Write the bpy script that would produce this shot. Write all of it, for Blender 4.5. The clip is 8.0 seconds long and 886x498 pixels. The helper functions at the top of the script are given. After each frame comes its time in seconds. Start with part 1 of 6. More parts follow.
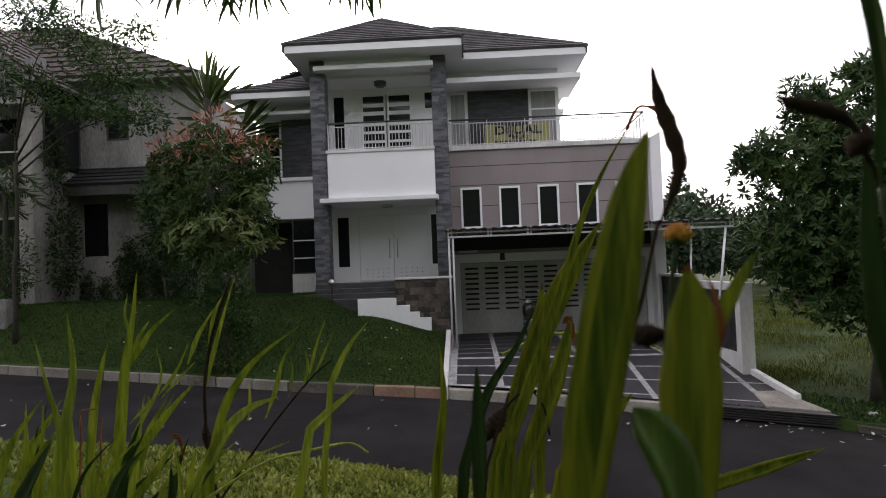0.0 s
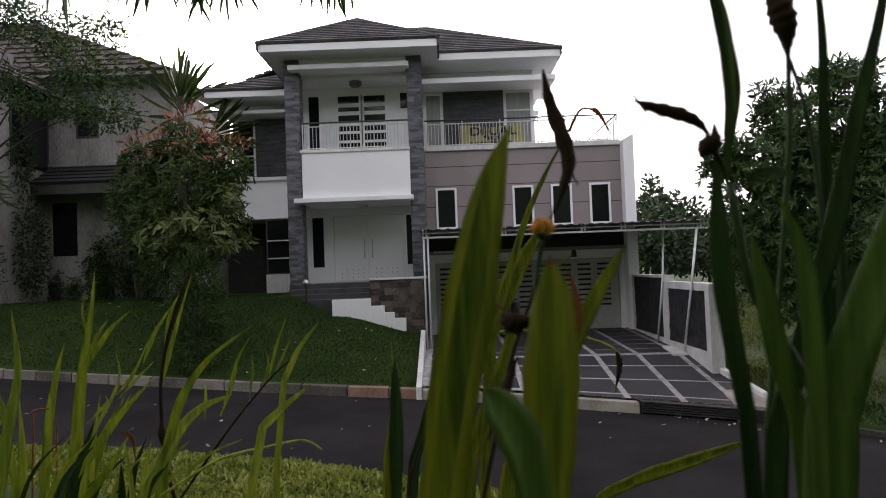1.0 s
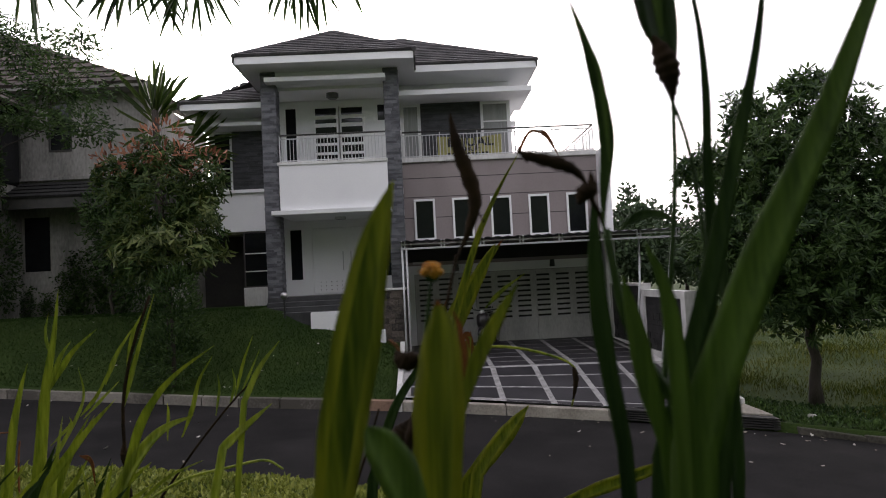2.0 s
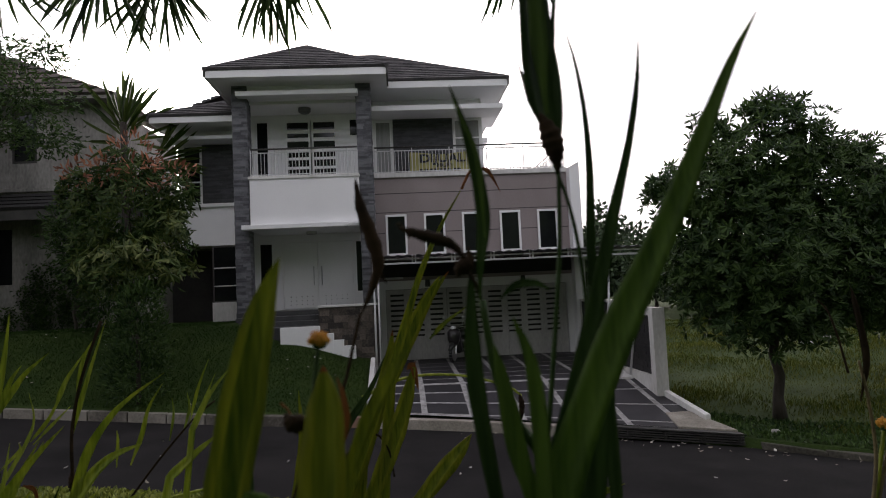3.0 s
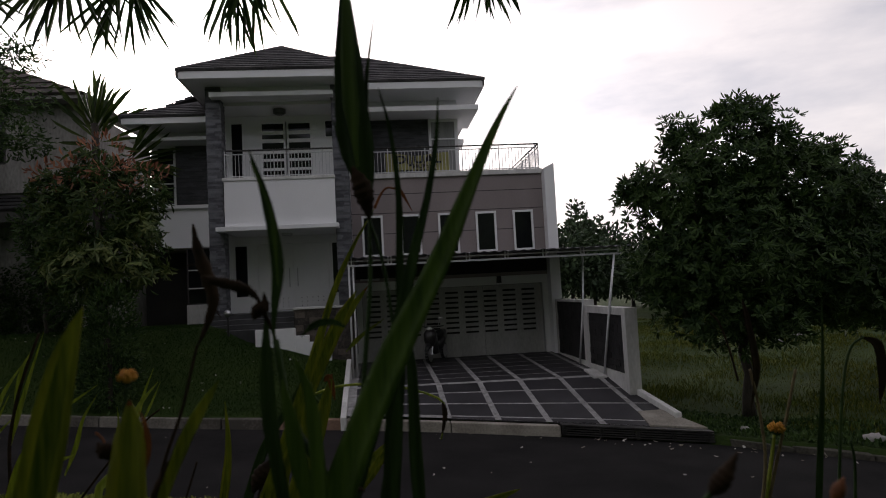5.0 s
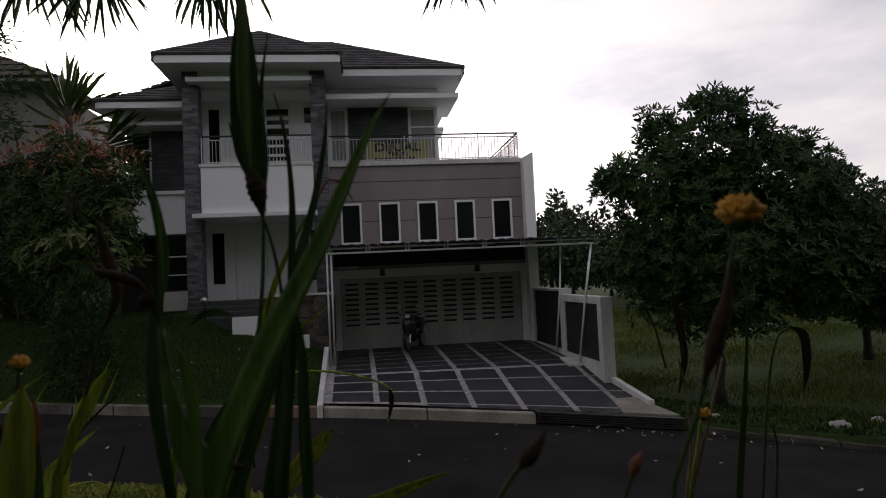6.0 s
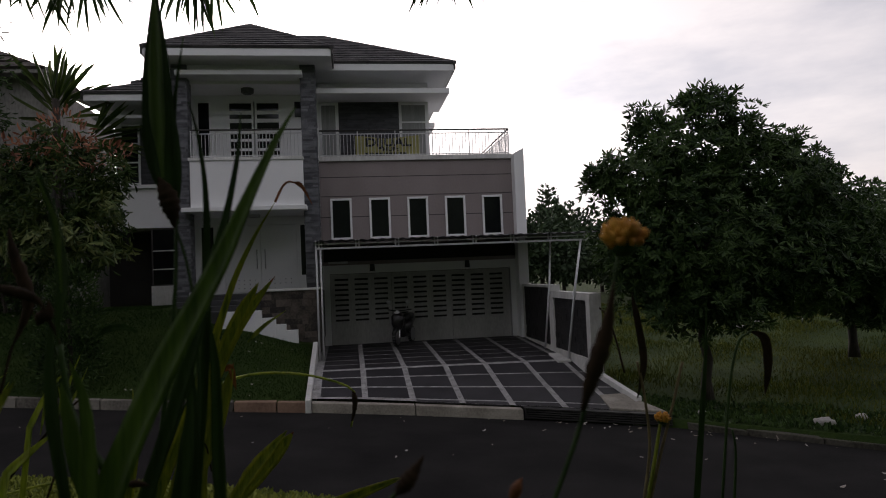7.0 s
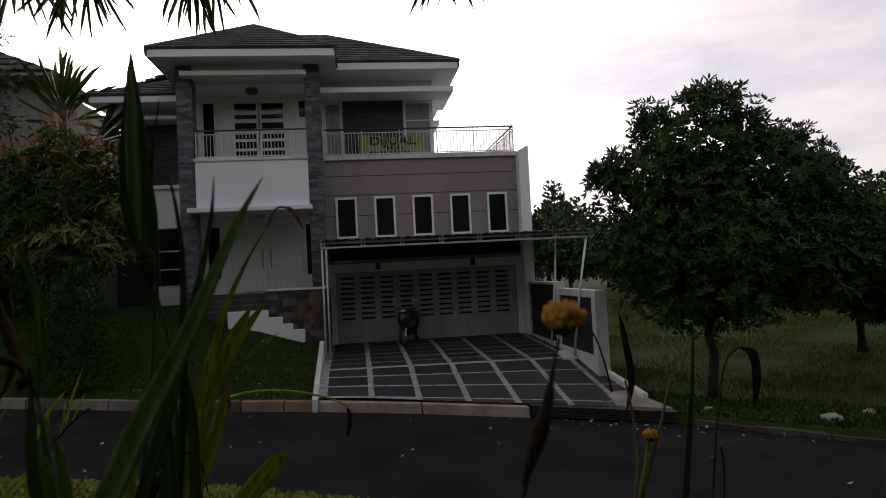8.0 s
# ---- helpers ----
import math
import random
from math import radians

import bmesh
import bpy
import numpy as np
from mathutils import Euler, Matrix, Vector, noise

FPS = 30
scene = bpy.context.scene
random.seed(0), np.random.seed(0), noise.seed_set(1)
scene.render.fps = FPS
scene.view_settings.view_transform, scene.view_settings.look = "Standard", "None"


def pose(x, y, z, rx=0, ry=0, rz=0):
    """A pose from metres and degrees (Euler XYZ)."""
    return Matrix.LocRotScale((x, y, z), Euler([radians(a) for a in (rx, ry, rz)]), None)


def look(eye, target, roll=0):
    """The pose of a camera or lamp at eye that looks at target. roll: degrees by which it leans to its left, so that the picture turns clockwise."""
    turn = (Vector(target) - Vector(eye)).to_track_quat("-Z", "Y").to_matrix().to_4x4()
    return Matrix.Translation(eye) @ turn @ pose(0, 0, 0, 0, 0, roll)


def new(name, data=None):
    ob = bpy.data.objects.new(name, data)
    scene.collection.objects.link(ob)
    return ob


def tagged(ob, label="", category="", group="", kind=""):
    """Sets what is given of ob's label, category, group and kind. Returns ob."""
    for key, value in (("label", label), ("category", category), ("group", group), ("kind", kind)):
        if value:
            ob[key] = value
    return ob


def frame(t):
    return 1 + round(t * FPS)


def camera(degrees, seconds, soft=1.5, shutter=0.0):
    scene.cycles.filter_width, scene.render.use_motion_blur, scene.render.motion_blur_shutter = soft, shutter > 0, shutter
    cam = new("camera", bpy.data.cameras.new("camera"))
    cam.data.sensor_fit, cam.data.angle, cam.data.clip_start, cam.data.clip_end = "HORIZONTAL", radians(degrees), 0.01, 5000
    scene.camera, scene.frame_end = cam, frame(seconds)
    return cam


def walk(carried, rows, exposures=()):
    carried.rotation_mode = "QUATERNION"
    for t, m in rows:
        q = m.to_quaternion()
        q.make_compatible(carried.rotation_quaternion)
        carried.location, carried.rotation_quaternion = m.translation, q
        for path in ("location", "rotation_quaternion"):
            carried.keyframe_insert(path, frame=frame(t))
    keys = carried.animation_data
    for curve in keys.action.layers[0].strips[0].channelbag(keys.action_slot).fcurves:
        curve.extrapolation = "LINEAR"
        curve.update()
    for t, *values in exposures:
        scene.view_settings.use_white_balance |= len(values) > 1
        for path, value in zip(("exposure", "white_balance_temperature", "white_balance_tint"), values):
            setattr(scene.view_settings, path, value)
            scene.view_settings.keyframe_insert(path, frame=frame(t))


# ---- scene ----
cam = camera(66.6, 8.0, soft=1.05)
PATH = [
    (0.0, look((0.4369, -0.0554, 3.1039), (0.3635, 1.9424, 3.1650), -2.21)),
    (0.5, look((0.4639, -0.0655, 3.0998), (0.4370, 1.9334, 3.1625), -1.88)),
    (1.0, look((0.4822, -0.0713, 3.0980), (0.4784, 1.9277, 3.1583), -2.15)),
    (1.5, look((0.5064, -0.0808, 3.1000), (0.5269, 1.9179, 3.1707), -2.76)),
    (3.0, look((0.5704, -0.1211, 3.1372), (0.7086, 1.8700, 3.2648), -2.66)),
    (3.5, look((0.6066, -0.1384, 3.1388), (0.7736, 1.8496, 3.2798), -3.22)),
    (4.0, look((0.6163, -0.1419, 3.1555), (0.8103, 1.8436, 3.2966), -3.22)),
    (4.5, look((0.6445, -0.1543, 3.1560), (0.8304, 1.8321, 3.2955), -3.11)),
    (6.0, look((0.7437, -0.2228, 3.1559), (0.9965, 1.7593, 3.2435), -2.69)),
    (6.5, look((0.7762, -0.2160, 3.1599), (1.0449, 1.7642, 3.2424), -2.61)),
    (7.0, look((0.8010, -0.2253, 3.1675), (1.0770, 1.7543, 3.2398), -2.36)),
    (7.5, look((0.8217, -0.2407, 3.1800), (1.0967, 1.7391, 3.2489), -2.38)),
    (8.0, look((0.8305, -0.2497, 3.2108), (1.0874, 1.7328, 3.2737), -2.88)),
]
EXPOSURES = [(0.0, 1.6, 6500, 18), (1.5, 1.55, 6500, 18), (3.0, 1.10, 6500, 18), (4.0, 0.40, 6500, 18), (4.5, 0.21, 6500, 18), (6.0, 0.20, 6500, 18), (8.0, 0.25, 6500, 18)]
cam.data.dof.use_dof = True
cam.data.dof.focus_distance = 17.0
cam.data.dof.aperture_fstop = 13.0
walk(cam, PATH, EXPOSURES)

# ---- world and sun: cloudy dusk, the bright part of the sky behind the house ----
world = bpy.data.worlds.new("sky")
scene.world = world
world.use_nodes = True
wn, wl = world.node_tree.nodes, world.node_tree.links
wn.clear()
SUN_EL, SUN_AZ = 14.0, -12.0   # degrees; azimuth from +y towards +x
sky = wn.new("ShaderNodeTexSky")
sky.sky_type = "NISHITA"
sky.sun_disc = False
sky.sun_elevation = radians(SUN_EL)
sky.sun_rotation = radians(SUN_AZ)
sky.dust_density = 4.0
sky.ozone_density = 1.0
tc = wn.new("ShaderNodeTexCoord")
mp = wn.new("ShaderNodeMapping")
mp.inputs["Scale"].default_value = (1.6, 1.6, 5.5)
mp.inputs["Location"].default_value = (0.35, 0.2, 0.1)
cl = wn.new("ShaderNodeTexNoise")
cl.inputs["Scale"].default_value = 1.7
cl.inputs["Detail"].default_value = 7
cl.inputs["Roughness"].default_value = 0.55
ramp = wn.new("ShaderNodeValToRGB")
ramp.color_ramp.elements[0].position, ramp.color_ramp.elements[0].color = 0.36, (0.70, 0.73, 0.79, 1)
ramp.color_ramp.elements[1].position, ramp.color_ramp.elements[1].color = 0.66, (1.25, 1.20, 1.15, 1)
grey = wn.new("ShaderNodeRGBToBW")
veil = wn.new("ShaderNodeMix")
veil.data_type = "RGBA"
veil.inputs["Factor"].default_value = 0.72
mixc = wn.new("ShaderNodeMix")
mixc.data_type = "RGBA"
mixc.blend_type = "MULTIPLY"
mixc.inputs["Factor"].default_value = 1.0
bg = wn.new("ShaderNodeBackground")
bg.inputs["Strength"].default_value = 0.15
wo = wn.new("ShaderNodeOutputWorld")
wl.new(tc.outputs["Generated"], mp.inputs["Vector"])
wl.new(mp.outputs["Vector"], cl.inputs["Vector"])
wl.new(cl.outputs["Fac"], ramp.inputs["Fac"])
wl.new(sky.outputs["Color"], grey.inputs["Color"])
wl.new(sky.outputs["Color"], veil.inputs["A"])
wl.new(grey.outputs["Val"], veil.inputs["B"])
flat = wn.new("ShaderNodeMix")   # thin even cloud over the gradient
flat.data_type = "RGBA"
flat.inputs["Factor"].default_value = 0.5
flat.inputs["B"].default_value = (4.6, 4.6, 4.7, 1)
wl.new(veil.outputs["Result"], flat.inputs["A"])
wl.new(flat.outputs["Result"], mixc.inputs["A"])
wl.new(ramp.outputs["Color"], mixc.inputs["B"])
wl.new(mixc.outputs["Result"], bg.inputs["Color"])
wl.new(bg.outputs["Background"], wo.inputs["Surface"])

sun = new("sun", bpy.data.lights.new("sun", "SUN"))
sun.data.energy = 0.6
sun.data.angle = radians(14)
sun.data.color = (1.0, 0.93, 0.84)
sun_way = Vector((math.sin(radians(SUN_AZ)) * math.cos(radians(SUN_EL)), math.cos(radians(SUN_AZ)) * math.cos(radians(SUN_EL)), math.sin(radians(SUN_EL))))
sun.matrix_world = look(sun_way * 60, (0, 0, 0))


# ---- materials ----
def mat(name, a, b, scale=4.0, fine=40.0, rough=0.7, bump=0.3, metal=0.0, depth=0.01, spec=0.5, stretch=(1, 1, 1), per_object=0.0, translucent=0.0, per_island=0.0):
    """Two colours mixed by coarse and fine noise, with a fine relief; lengths in metres."""
    m = bpy.data.materials.new(name)
    m.use_nodes = True
    n, l = m.node_tree.nodes, m.node_tree.links
    p = n["Principled BSDF"]
    co = n.new("ShaderNodeTexCoord")
    mpg = n.new("ShaderNodeMapping")
    mpg.inputs["Scale"].default_value = stretch
    geo = n.new("ShaderNodeNewGeometry")
    l.new(geo.outputs["Position"], mpg.inputs["Vector"])
    n1 = n.new("ShaderNodeTexNoise")
    n1.inputs["Scale"].default_value = scale
    n1.inputs["Detail"].default_value = 4
    n2 = n.new("ShaderNodeTexNoise")
    n2.inputs["Scale"].default_value = fine
    n2.inputs["Detail"].default_value = 3
    for q in (n1, n2):
        l.new(mpg.outputs["Vector"], q.inputs["Vector"])
    add = n.new("ShaderNodeMath")
    add.operation = "MULTIPLY_ADD"
    l.new(n2.outputs["Fac"], add.inputs[0])
    add.inputs[1].default_value = 0.6
    sub = n.new("ShaderNodeMath")
    sub.operation = "SUBTRACT"
    l.new(n1.outputs["Fac"], sub.inputs[0])
    sub.inputs[1].default_value = 0.3
    l.new(sub.outputs[0], add.inputs[2])
    fac = add.outputs[0]
    if per_object or per_island:
        src = n.new("ShaderNodeObjectInfo").outputs["Random"] if per_object else geo.outputs["Random Per Island"]
        mm = n.new("ShaderNodeMath")
        mm.operation = "MULTIPLY_ADD"
        l.new(src, mm.inputs[0])
        mm.inputs[1].default_value = per_object or per_island
        off = n.new("ShaderNodeMath")
        off.operation = "SUBTRACT"
        l.new(fac, off.inputs[0])
        off.inputs[1].default_value = (per_object or per_island) / 2
        l.new(off.outputs[0], mm.inputs[2])
        fac = mm.outputs[0]
    mr = n.new("ShaderNodeMapRange")
    mr.inputs["From Min"].default_value, mr.inputs["From Max"].default_value = 0.25, 0.8
    l.new(fac, mr.inputs["Value"])
    mx = n.new("ShaderNodeMix")
    mx.data_type = "RGBA"
    l.new(mr.outputs["Result"], mx.inputs["Factor"])
    mx.inputs["A"].default_value, mx.inputs["B"].default_value = (*a, 1), (*b, 1)
    l.new(mx.outputs["Result"], p.inputs["Base Color"])
    p.inputs["Roughness"].default_value, p.inputs["Metallic"].default_value = rough, metal
    p.inputs["Specular IOR Level"].default_value = spec
    if bump:
        bp = n.new("ShaderNodeBump")
        bp.inputs["Strength"].default_value, bp.inputs["Distance"].default_value = bump, depth
        l.new(n2.outputs["Fac"], bp.inputs["Height"])
        l.new(bp.outputs["Normal"], p.inputs["Normal"])
    if translucent:
        tr = n.new("ShaderNodeBsdfTranslucent")
        l.new(mx.outputs["Result"], tr.inputs["Color"])
        ms = n.new("ShaderNodeMixShader")
        ms.inputs[0].default_value = translucent
        l.new(p.outputs["BSDF"], ms.inputs[1])
        l.new(tr.outputs["BSDF"], ms.inputs[2])
        l.new(ms.outputs["Shader"], n["Material Output"].inputs["Surface"])
    return m


M_WHITE = mat("white_paint", (0.80, 0.80, 0.81), (0.88, 0.88, 0.885), 0.8, 25, 0.6, 0.1, depth=0.004)
M_WHITE_W = mat("weathered_white_paint", (0.50, 0.49, 0.47), (0.78, 0.77, 0.75), 1.5, 18, 0.7, 0.15, depth=0.005, stretch=(1, 1, 0.35))
# white paint lowered in tone, the carport's shade put into the door colour
M_GARAGE = mat("shade_darkened_door_paint", (0.32, 0.31, 0.30), (0.52, 0.51, 0.50), 1.5, 18, 0.6, 0.15, depth=0.005, stretch=(1, 1, 0.35))
# noise gives the stains; both tones are lowered to hold the trees' shade
M_CREAM = mat("stained_cream_render_tree_shaded", (0.13, 0.125, 0.118), (0.40, 0.385, 0.36), 0.9, 14, 0.85, 0.2, depth=0.006, stretch=(1, 1, 0.4))
M_MAUVE = mat("mauve_grey_render", (0.245, 0.208, 0.206), (0.315, 0.268, 0.266), 0.9, 30, 0.8, 0.15, depth=0.004, stretch=(1, 1, 0.5))
M_GROOVE = mat("dark_groove", (0.05, 0.045, 0.045), (0.08, 0.07, 0.07), 3, 30, 0.9, 0)
M_SLATE = mat("grey_split_slate", (0.060, 0.062, 0.070), (0.185, 0.188, 0.205), 3, 22, 0.75, 0.6, depth=0.01, stretch=(1, 1, 3), per_island=0.5)
M_SLATE_D = mat("dark_split_slate", (0.022, 0.023, 0.027), (0.065, 0.067, 0.075), 3, 25, 0.6, 0.5, depth=0.008, stretch=(1, 1, 3), per_island=0.4)
M_TILE = mat("dark_roof_tile", (0.050, 0.047, 0.050), (0.125, 0.118, 0.12), 2.0, 18, 0.8, 0.4, depth=0.01, per_island=0.3, spec=0.12)
M_CLAY = mat("weathered_clay_tile", (0.034, 0.028, 0.025), (0.115, 0.092, 0.078), 2.0, 14, 0.85, 0.5, depth=0.012, per_island=0.4)
M_GLASS = mat("dark_window_glass", (0.008, 0.009, 0.010), (0.014, 0.015, 0.017), 1, 5, 0.06, 0, spec=0.35)
# opaque pale pane: the sky showing through the glass is put into its colour
M_GLASS_SKY = mat("glass_with_painted_sky", (0.24, 0.24, 0.25), (0.36, 0.36, 0.37), 3, 12, 0.08, 0, spec=0.6, stretch=(6, 1, 0.3))
# near-black whose colour itself holds the missing light of recesses and gaps
M_VOID = mat("painted_unlit_dark", (0.02, 0.019, 0.018), (0.035, 0.033, 0.03), 2, 10, 0.9, 0)
M_STEEL = mat("white_steel_tube", (0.52, 0.52, 0.53), (0.68, 0.68, 0.69), 5, 50, 0.45, 0.05)
M_DARKRAIL = mat("dark_handrail", (0.03, 0.028, 0.028), (0.06, 0.055, 0.05), 6, 60, 0.4, 0)
M_CHROME = mat("brushed_metal", (0.45, 0.45, 0.46), (0.6, 0.6, 0.61), 10, 80, 0.3, 0, metal=1.0)
M_SHEET = mat("corrugated_roof_sheet", (0.09, 0.09, 0.095), (0.16, 0.16, 0.165), 2, 20, 0.5, 0.1)
M_STEP = mat("dark_stone_step", (0.03, 0.03, 0.033), (0.07, 0.07, 0.075), 3, 30, 0.5, 0.2)
M_RUBBLE = mat("brown_rubble_stone", (0.03, 0.026, 0.023), (0.14, 0.115, 0.095), 4, 18, 0.85, 0.8, depth=0.03, per_island=0.6)
M_BLACKST = mat("black_lava_stone", (0.009, 0.009, 0.010), (0.032, 0.030, 0.030), 4, 20, 0.75, 0.8, depth=0.02, per_island=0.3)
M_PAVE = mat("charcoal_paving_slab", (0.017, 0.016, 0.0185), (0.043, 0.040, 0.045), 1.4, 45, 0.6, 0.3, depth=0.004, per_object=0.35, spec=0.3)
M_PEBBLE = mat("pale_pebble_strip", (0.17, 0.165, 0.16), (0.47, 0.46, 0.455), 6, 28, 0.85, 0.9, depth=0.015)
M_CONC = mat("worn_concrete", (0.18, 0.16, 0.135), (0.42, 0.385, 0.33), 2.2, 26, 0.9, 0.4, depth=0.006)
M_KERB = mat("stained_kerb_concrete", (0.07, 0.062, 0.052), (0.24, 0.22, 0.19), 1.6, 20, 0.9, 0.4, depth=0.008, per_object=0.5)
# darker than M_KERB, for the stones right of the drive
M_KERBD = mat("dark_kerb_concrete", (0.03, 0.028, 0.02), (0.12, 0.11, 0.09), 1.6, 20, 0.95, 0.5, depth=0.01, per_object=0.5)
M_KERBR = mat("rust_stained_kerb", (0.11, 0.06, 0.04), (0.27, 0.17, 0.12), 2.0, 20, 0.9, 0.4, depth=0.008, per_object=0.5)
M_ASPH = mat("dark_asphalt", (0.011, 0.0103, 0.0103), (0.027, 0.025, 0.0248), 0.9, 55, 0.95, 0.7, depth=0.006, spec=0.08)
M_GRATE = mat("black_drain_bar", (0.012, 0.011, 0.011), (0.04, 0.037, 0.035), 4, 30, 0.7, 0.3)
M_LAWN = mat("lawn_soil", (0.016, 0.032, 0.008), (0.040, 0.062, 0.014), 0.7, 18, 0.95, 0.8, depth=0.03, spec=0.1)
M_BARK = mat("grey_brown_bark", (0.016, 0.013, 0.010), (0.055, 0.044, 0.034), 5, 30, 0.9, 0.8, depth=0.02, stretch=(1, 1, 0.3))
M_LEAF = mat("dark_green_leaf", (0.015, 0.038, 0.009), (0.066, 0.115, 0.029), 0.8, 8, 0.55, 0, translucent=0.25, per_island=0.6, spec=0.22)
M_LEAFY = mat("yellow_green_leaf", (0.06, 0.10, 0.02), (0.17, 0.20, 0.055), 0.9, 8, 0.5, 0, translucent=0.3, per_island=0.7)
M_LEAFM = mat("mid_green_leaf", (0.026, 0.050, 0.010), (0.080, 0.112, 0.026), 0.8, 8, 0.55, 0, translucent=0.3, per_island=0.7, spec=0.22)
M_RED = mat("copper_red_young_leaf", (0.18, 0.065, 0.035), (0.42, 0.18, 0.10), 1.2, 8, 0.5, 0, translucent=0.3, per_island=0.7)
M_FAR = mat("far_foliage", (0.014, 0.032, 0.010), (0.042, 0.075, 0.024), 0.3, 2, 0.8, 0, per_island=0.6)
M_GRASS = mat("lawn_blade", (0.020, 0.048, 0.009), (0.044, 0.082, 0.018), 0.6, 5, 0.8, 0, translucent=0.2, per_island=0.3, spec=0.15)
M_COVER = mat("yellow_green_ground_cover", (0.12, 0.155, 0.018), (0.29, 0.31, 0.055), 0.8, 6, 0.6, 0, translucent=0.25, per_island=0.7)
M_WILD = mat("wild_grass", (0.042, 0.064, 0.009), (0.130, 0.140, 0.030), 0.25, 5, 0.8, 0, translucent=0.3, per_island=0.6, spec=0.1)
M_MARGIN = mat("yellow_leaf_margin", (0.13, 0.165, 0.012), (0.42, 0.40, 0.04), 90, 420, 0.45, 0.15, depth=0.0006, translucent=0.5, stretch=(1, 1, 0.05))
M_BLADE_G = mat("green_iris_leaf", (0.040, 0.082, 0.011), (0.135, 0.22, 0.038), 110, 420, 0.42, 0.15, depth=0.0006, translucent=0.45, stretch=(1, 1, 0.05))
M_BLADE = mat("iris_leaf", (0.055, 0.095, 0.008), (0.32, 0.34, 0.034), 90, 420, 0.42, 0.15, depth=0.0006, translucent=0.5, stretch=(1, 1, 0.06))
M_CLUMP = mat("bright_sword_leaf", (0.14, 0.20, 0.016), (0.46, 0.50, 0.07), 40, 160, 0.45, 0.15, depth=0.0006, translucent=0.5, stretch=(1, 1, 0.1), per_island=0.4)
M_BLADE_D = mat("dark_iris_leaf", (0.012, 0.030, 0.008), (0.045, 0.085, 0.020), 90, 420, 0.55, 0.15, depth=0.0006, spec=0.2, translucent=0.3, stretch=(1, 1, 0.06))
M_DRY = mat("withered_brown_leaf", (0.012, 0.009, 0.007), (0.042, 0.026, 0.015), 20, 120, 0.9, 0.4, depth=0.001, translucent=0.1, spec=0.08)
M_SERE = mat("orange_brown_withered_leaf", (0.10, 0.03, 0.008), (0.34, 0.11, 0.02), 30, 160, 0.7, 0.2, depth=0.0006, translucent=0.35)
M_DRYTAN = mat("tan_dry_stalk", (0.07, 0.05, 0.02), (0.20, 0.15, 0.07), 30, 160, 0.8, 0.2, depth=0.0006, translucent=0.2)
M_PETAL = mat("faded_orange_yellow_petal", (0.42, 0.16, 0.015), (0.68, 0.36, 0.03), 60, 300, 0.7, 0.3, depth=0.0006, translucent=0.3)
M_BANNER = mat("yellow_banner_cloth", (0.30, 0.285, 0.10), (0.42, 0.395, 0.15), 2, 30, 0.8, 0.1)
M_INK = mat("black_ink", (0.012, 0.012, 0.012), (0.02, 0.02, 0.02), 4, 40, 0.8, 0)
M_PLASTIC = mat("black_plastic", (0.012, 0.012, 0.013), (0.025, 0.025, 0.026), 8, 60, 0.35, 0.05)
M_REDP = mat("black_body_panel", (0.014, 0.013, 0.014), (0.035, 0.03, 0.03), 8, 60, 0.3, 0)
M_LAMP = mat("frosted_lamp_glass", (0.55, 0.55, 0.55), (0.7, 0.7, 0.7), 8, 60, 0.25, 0)


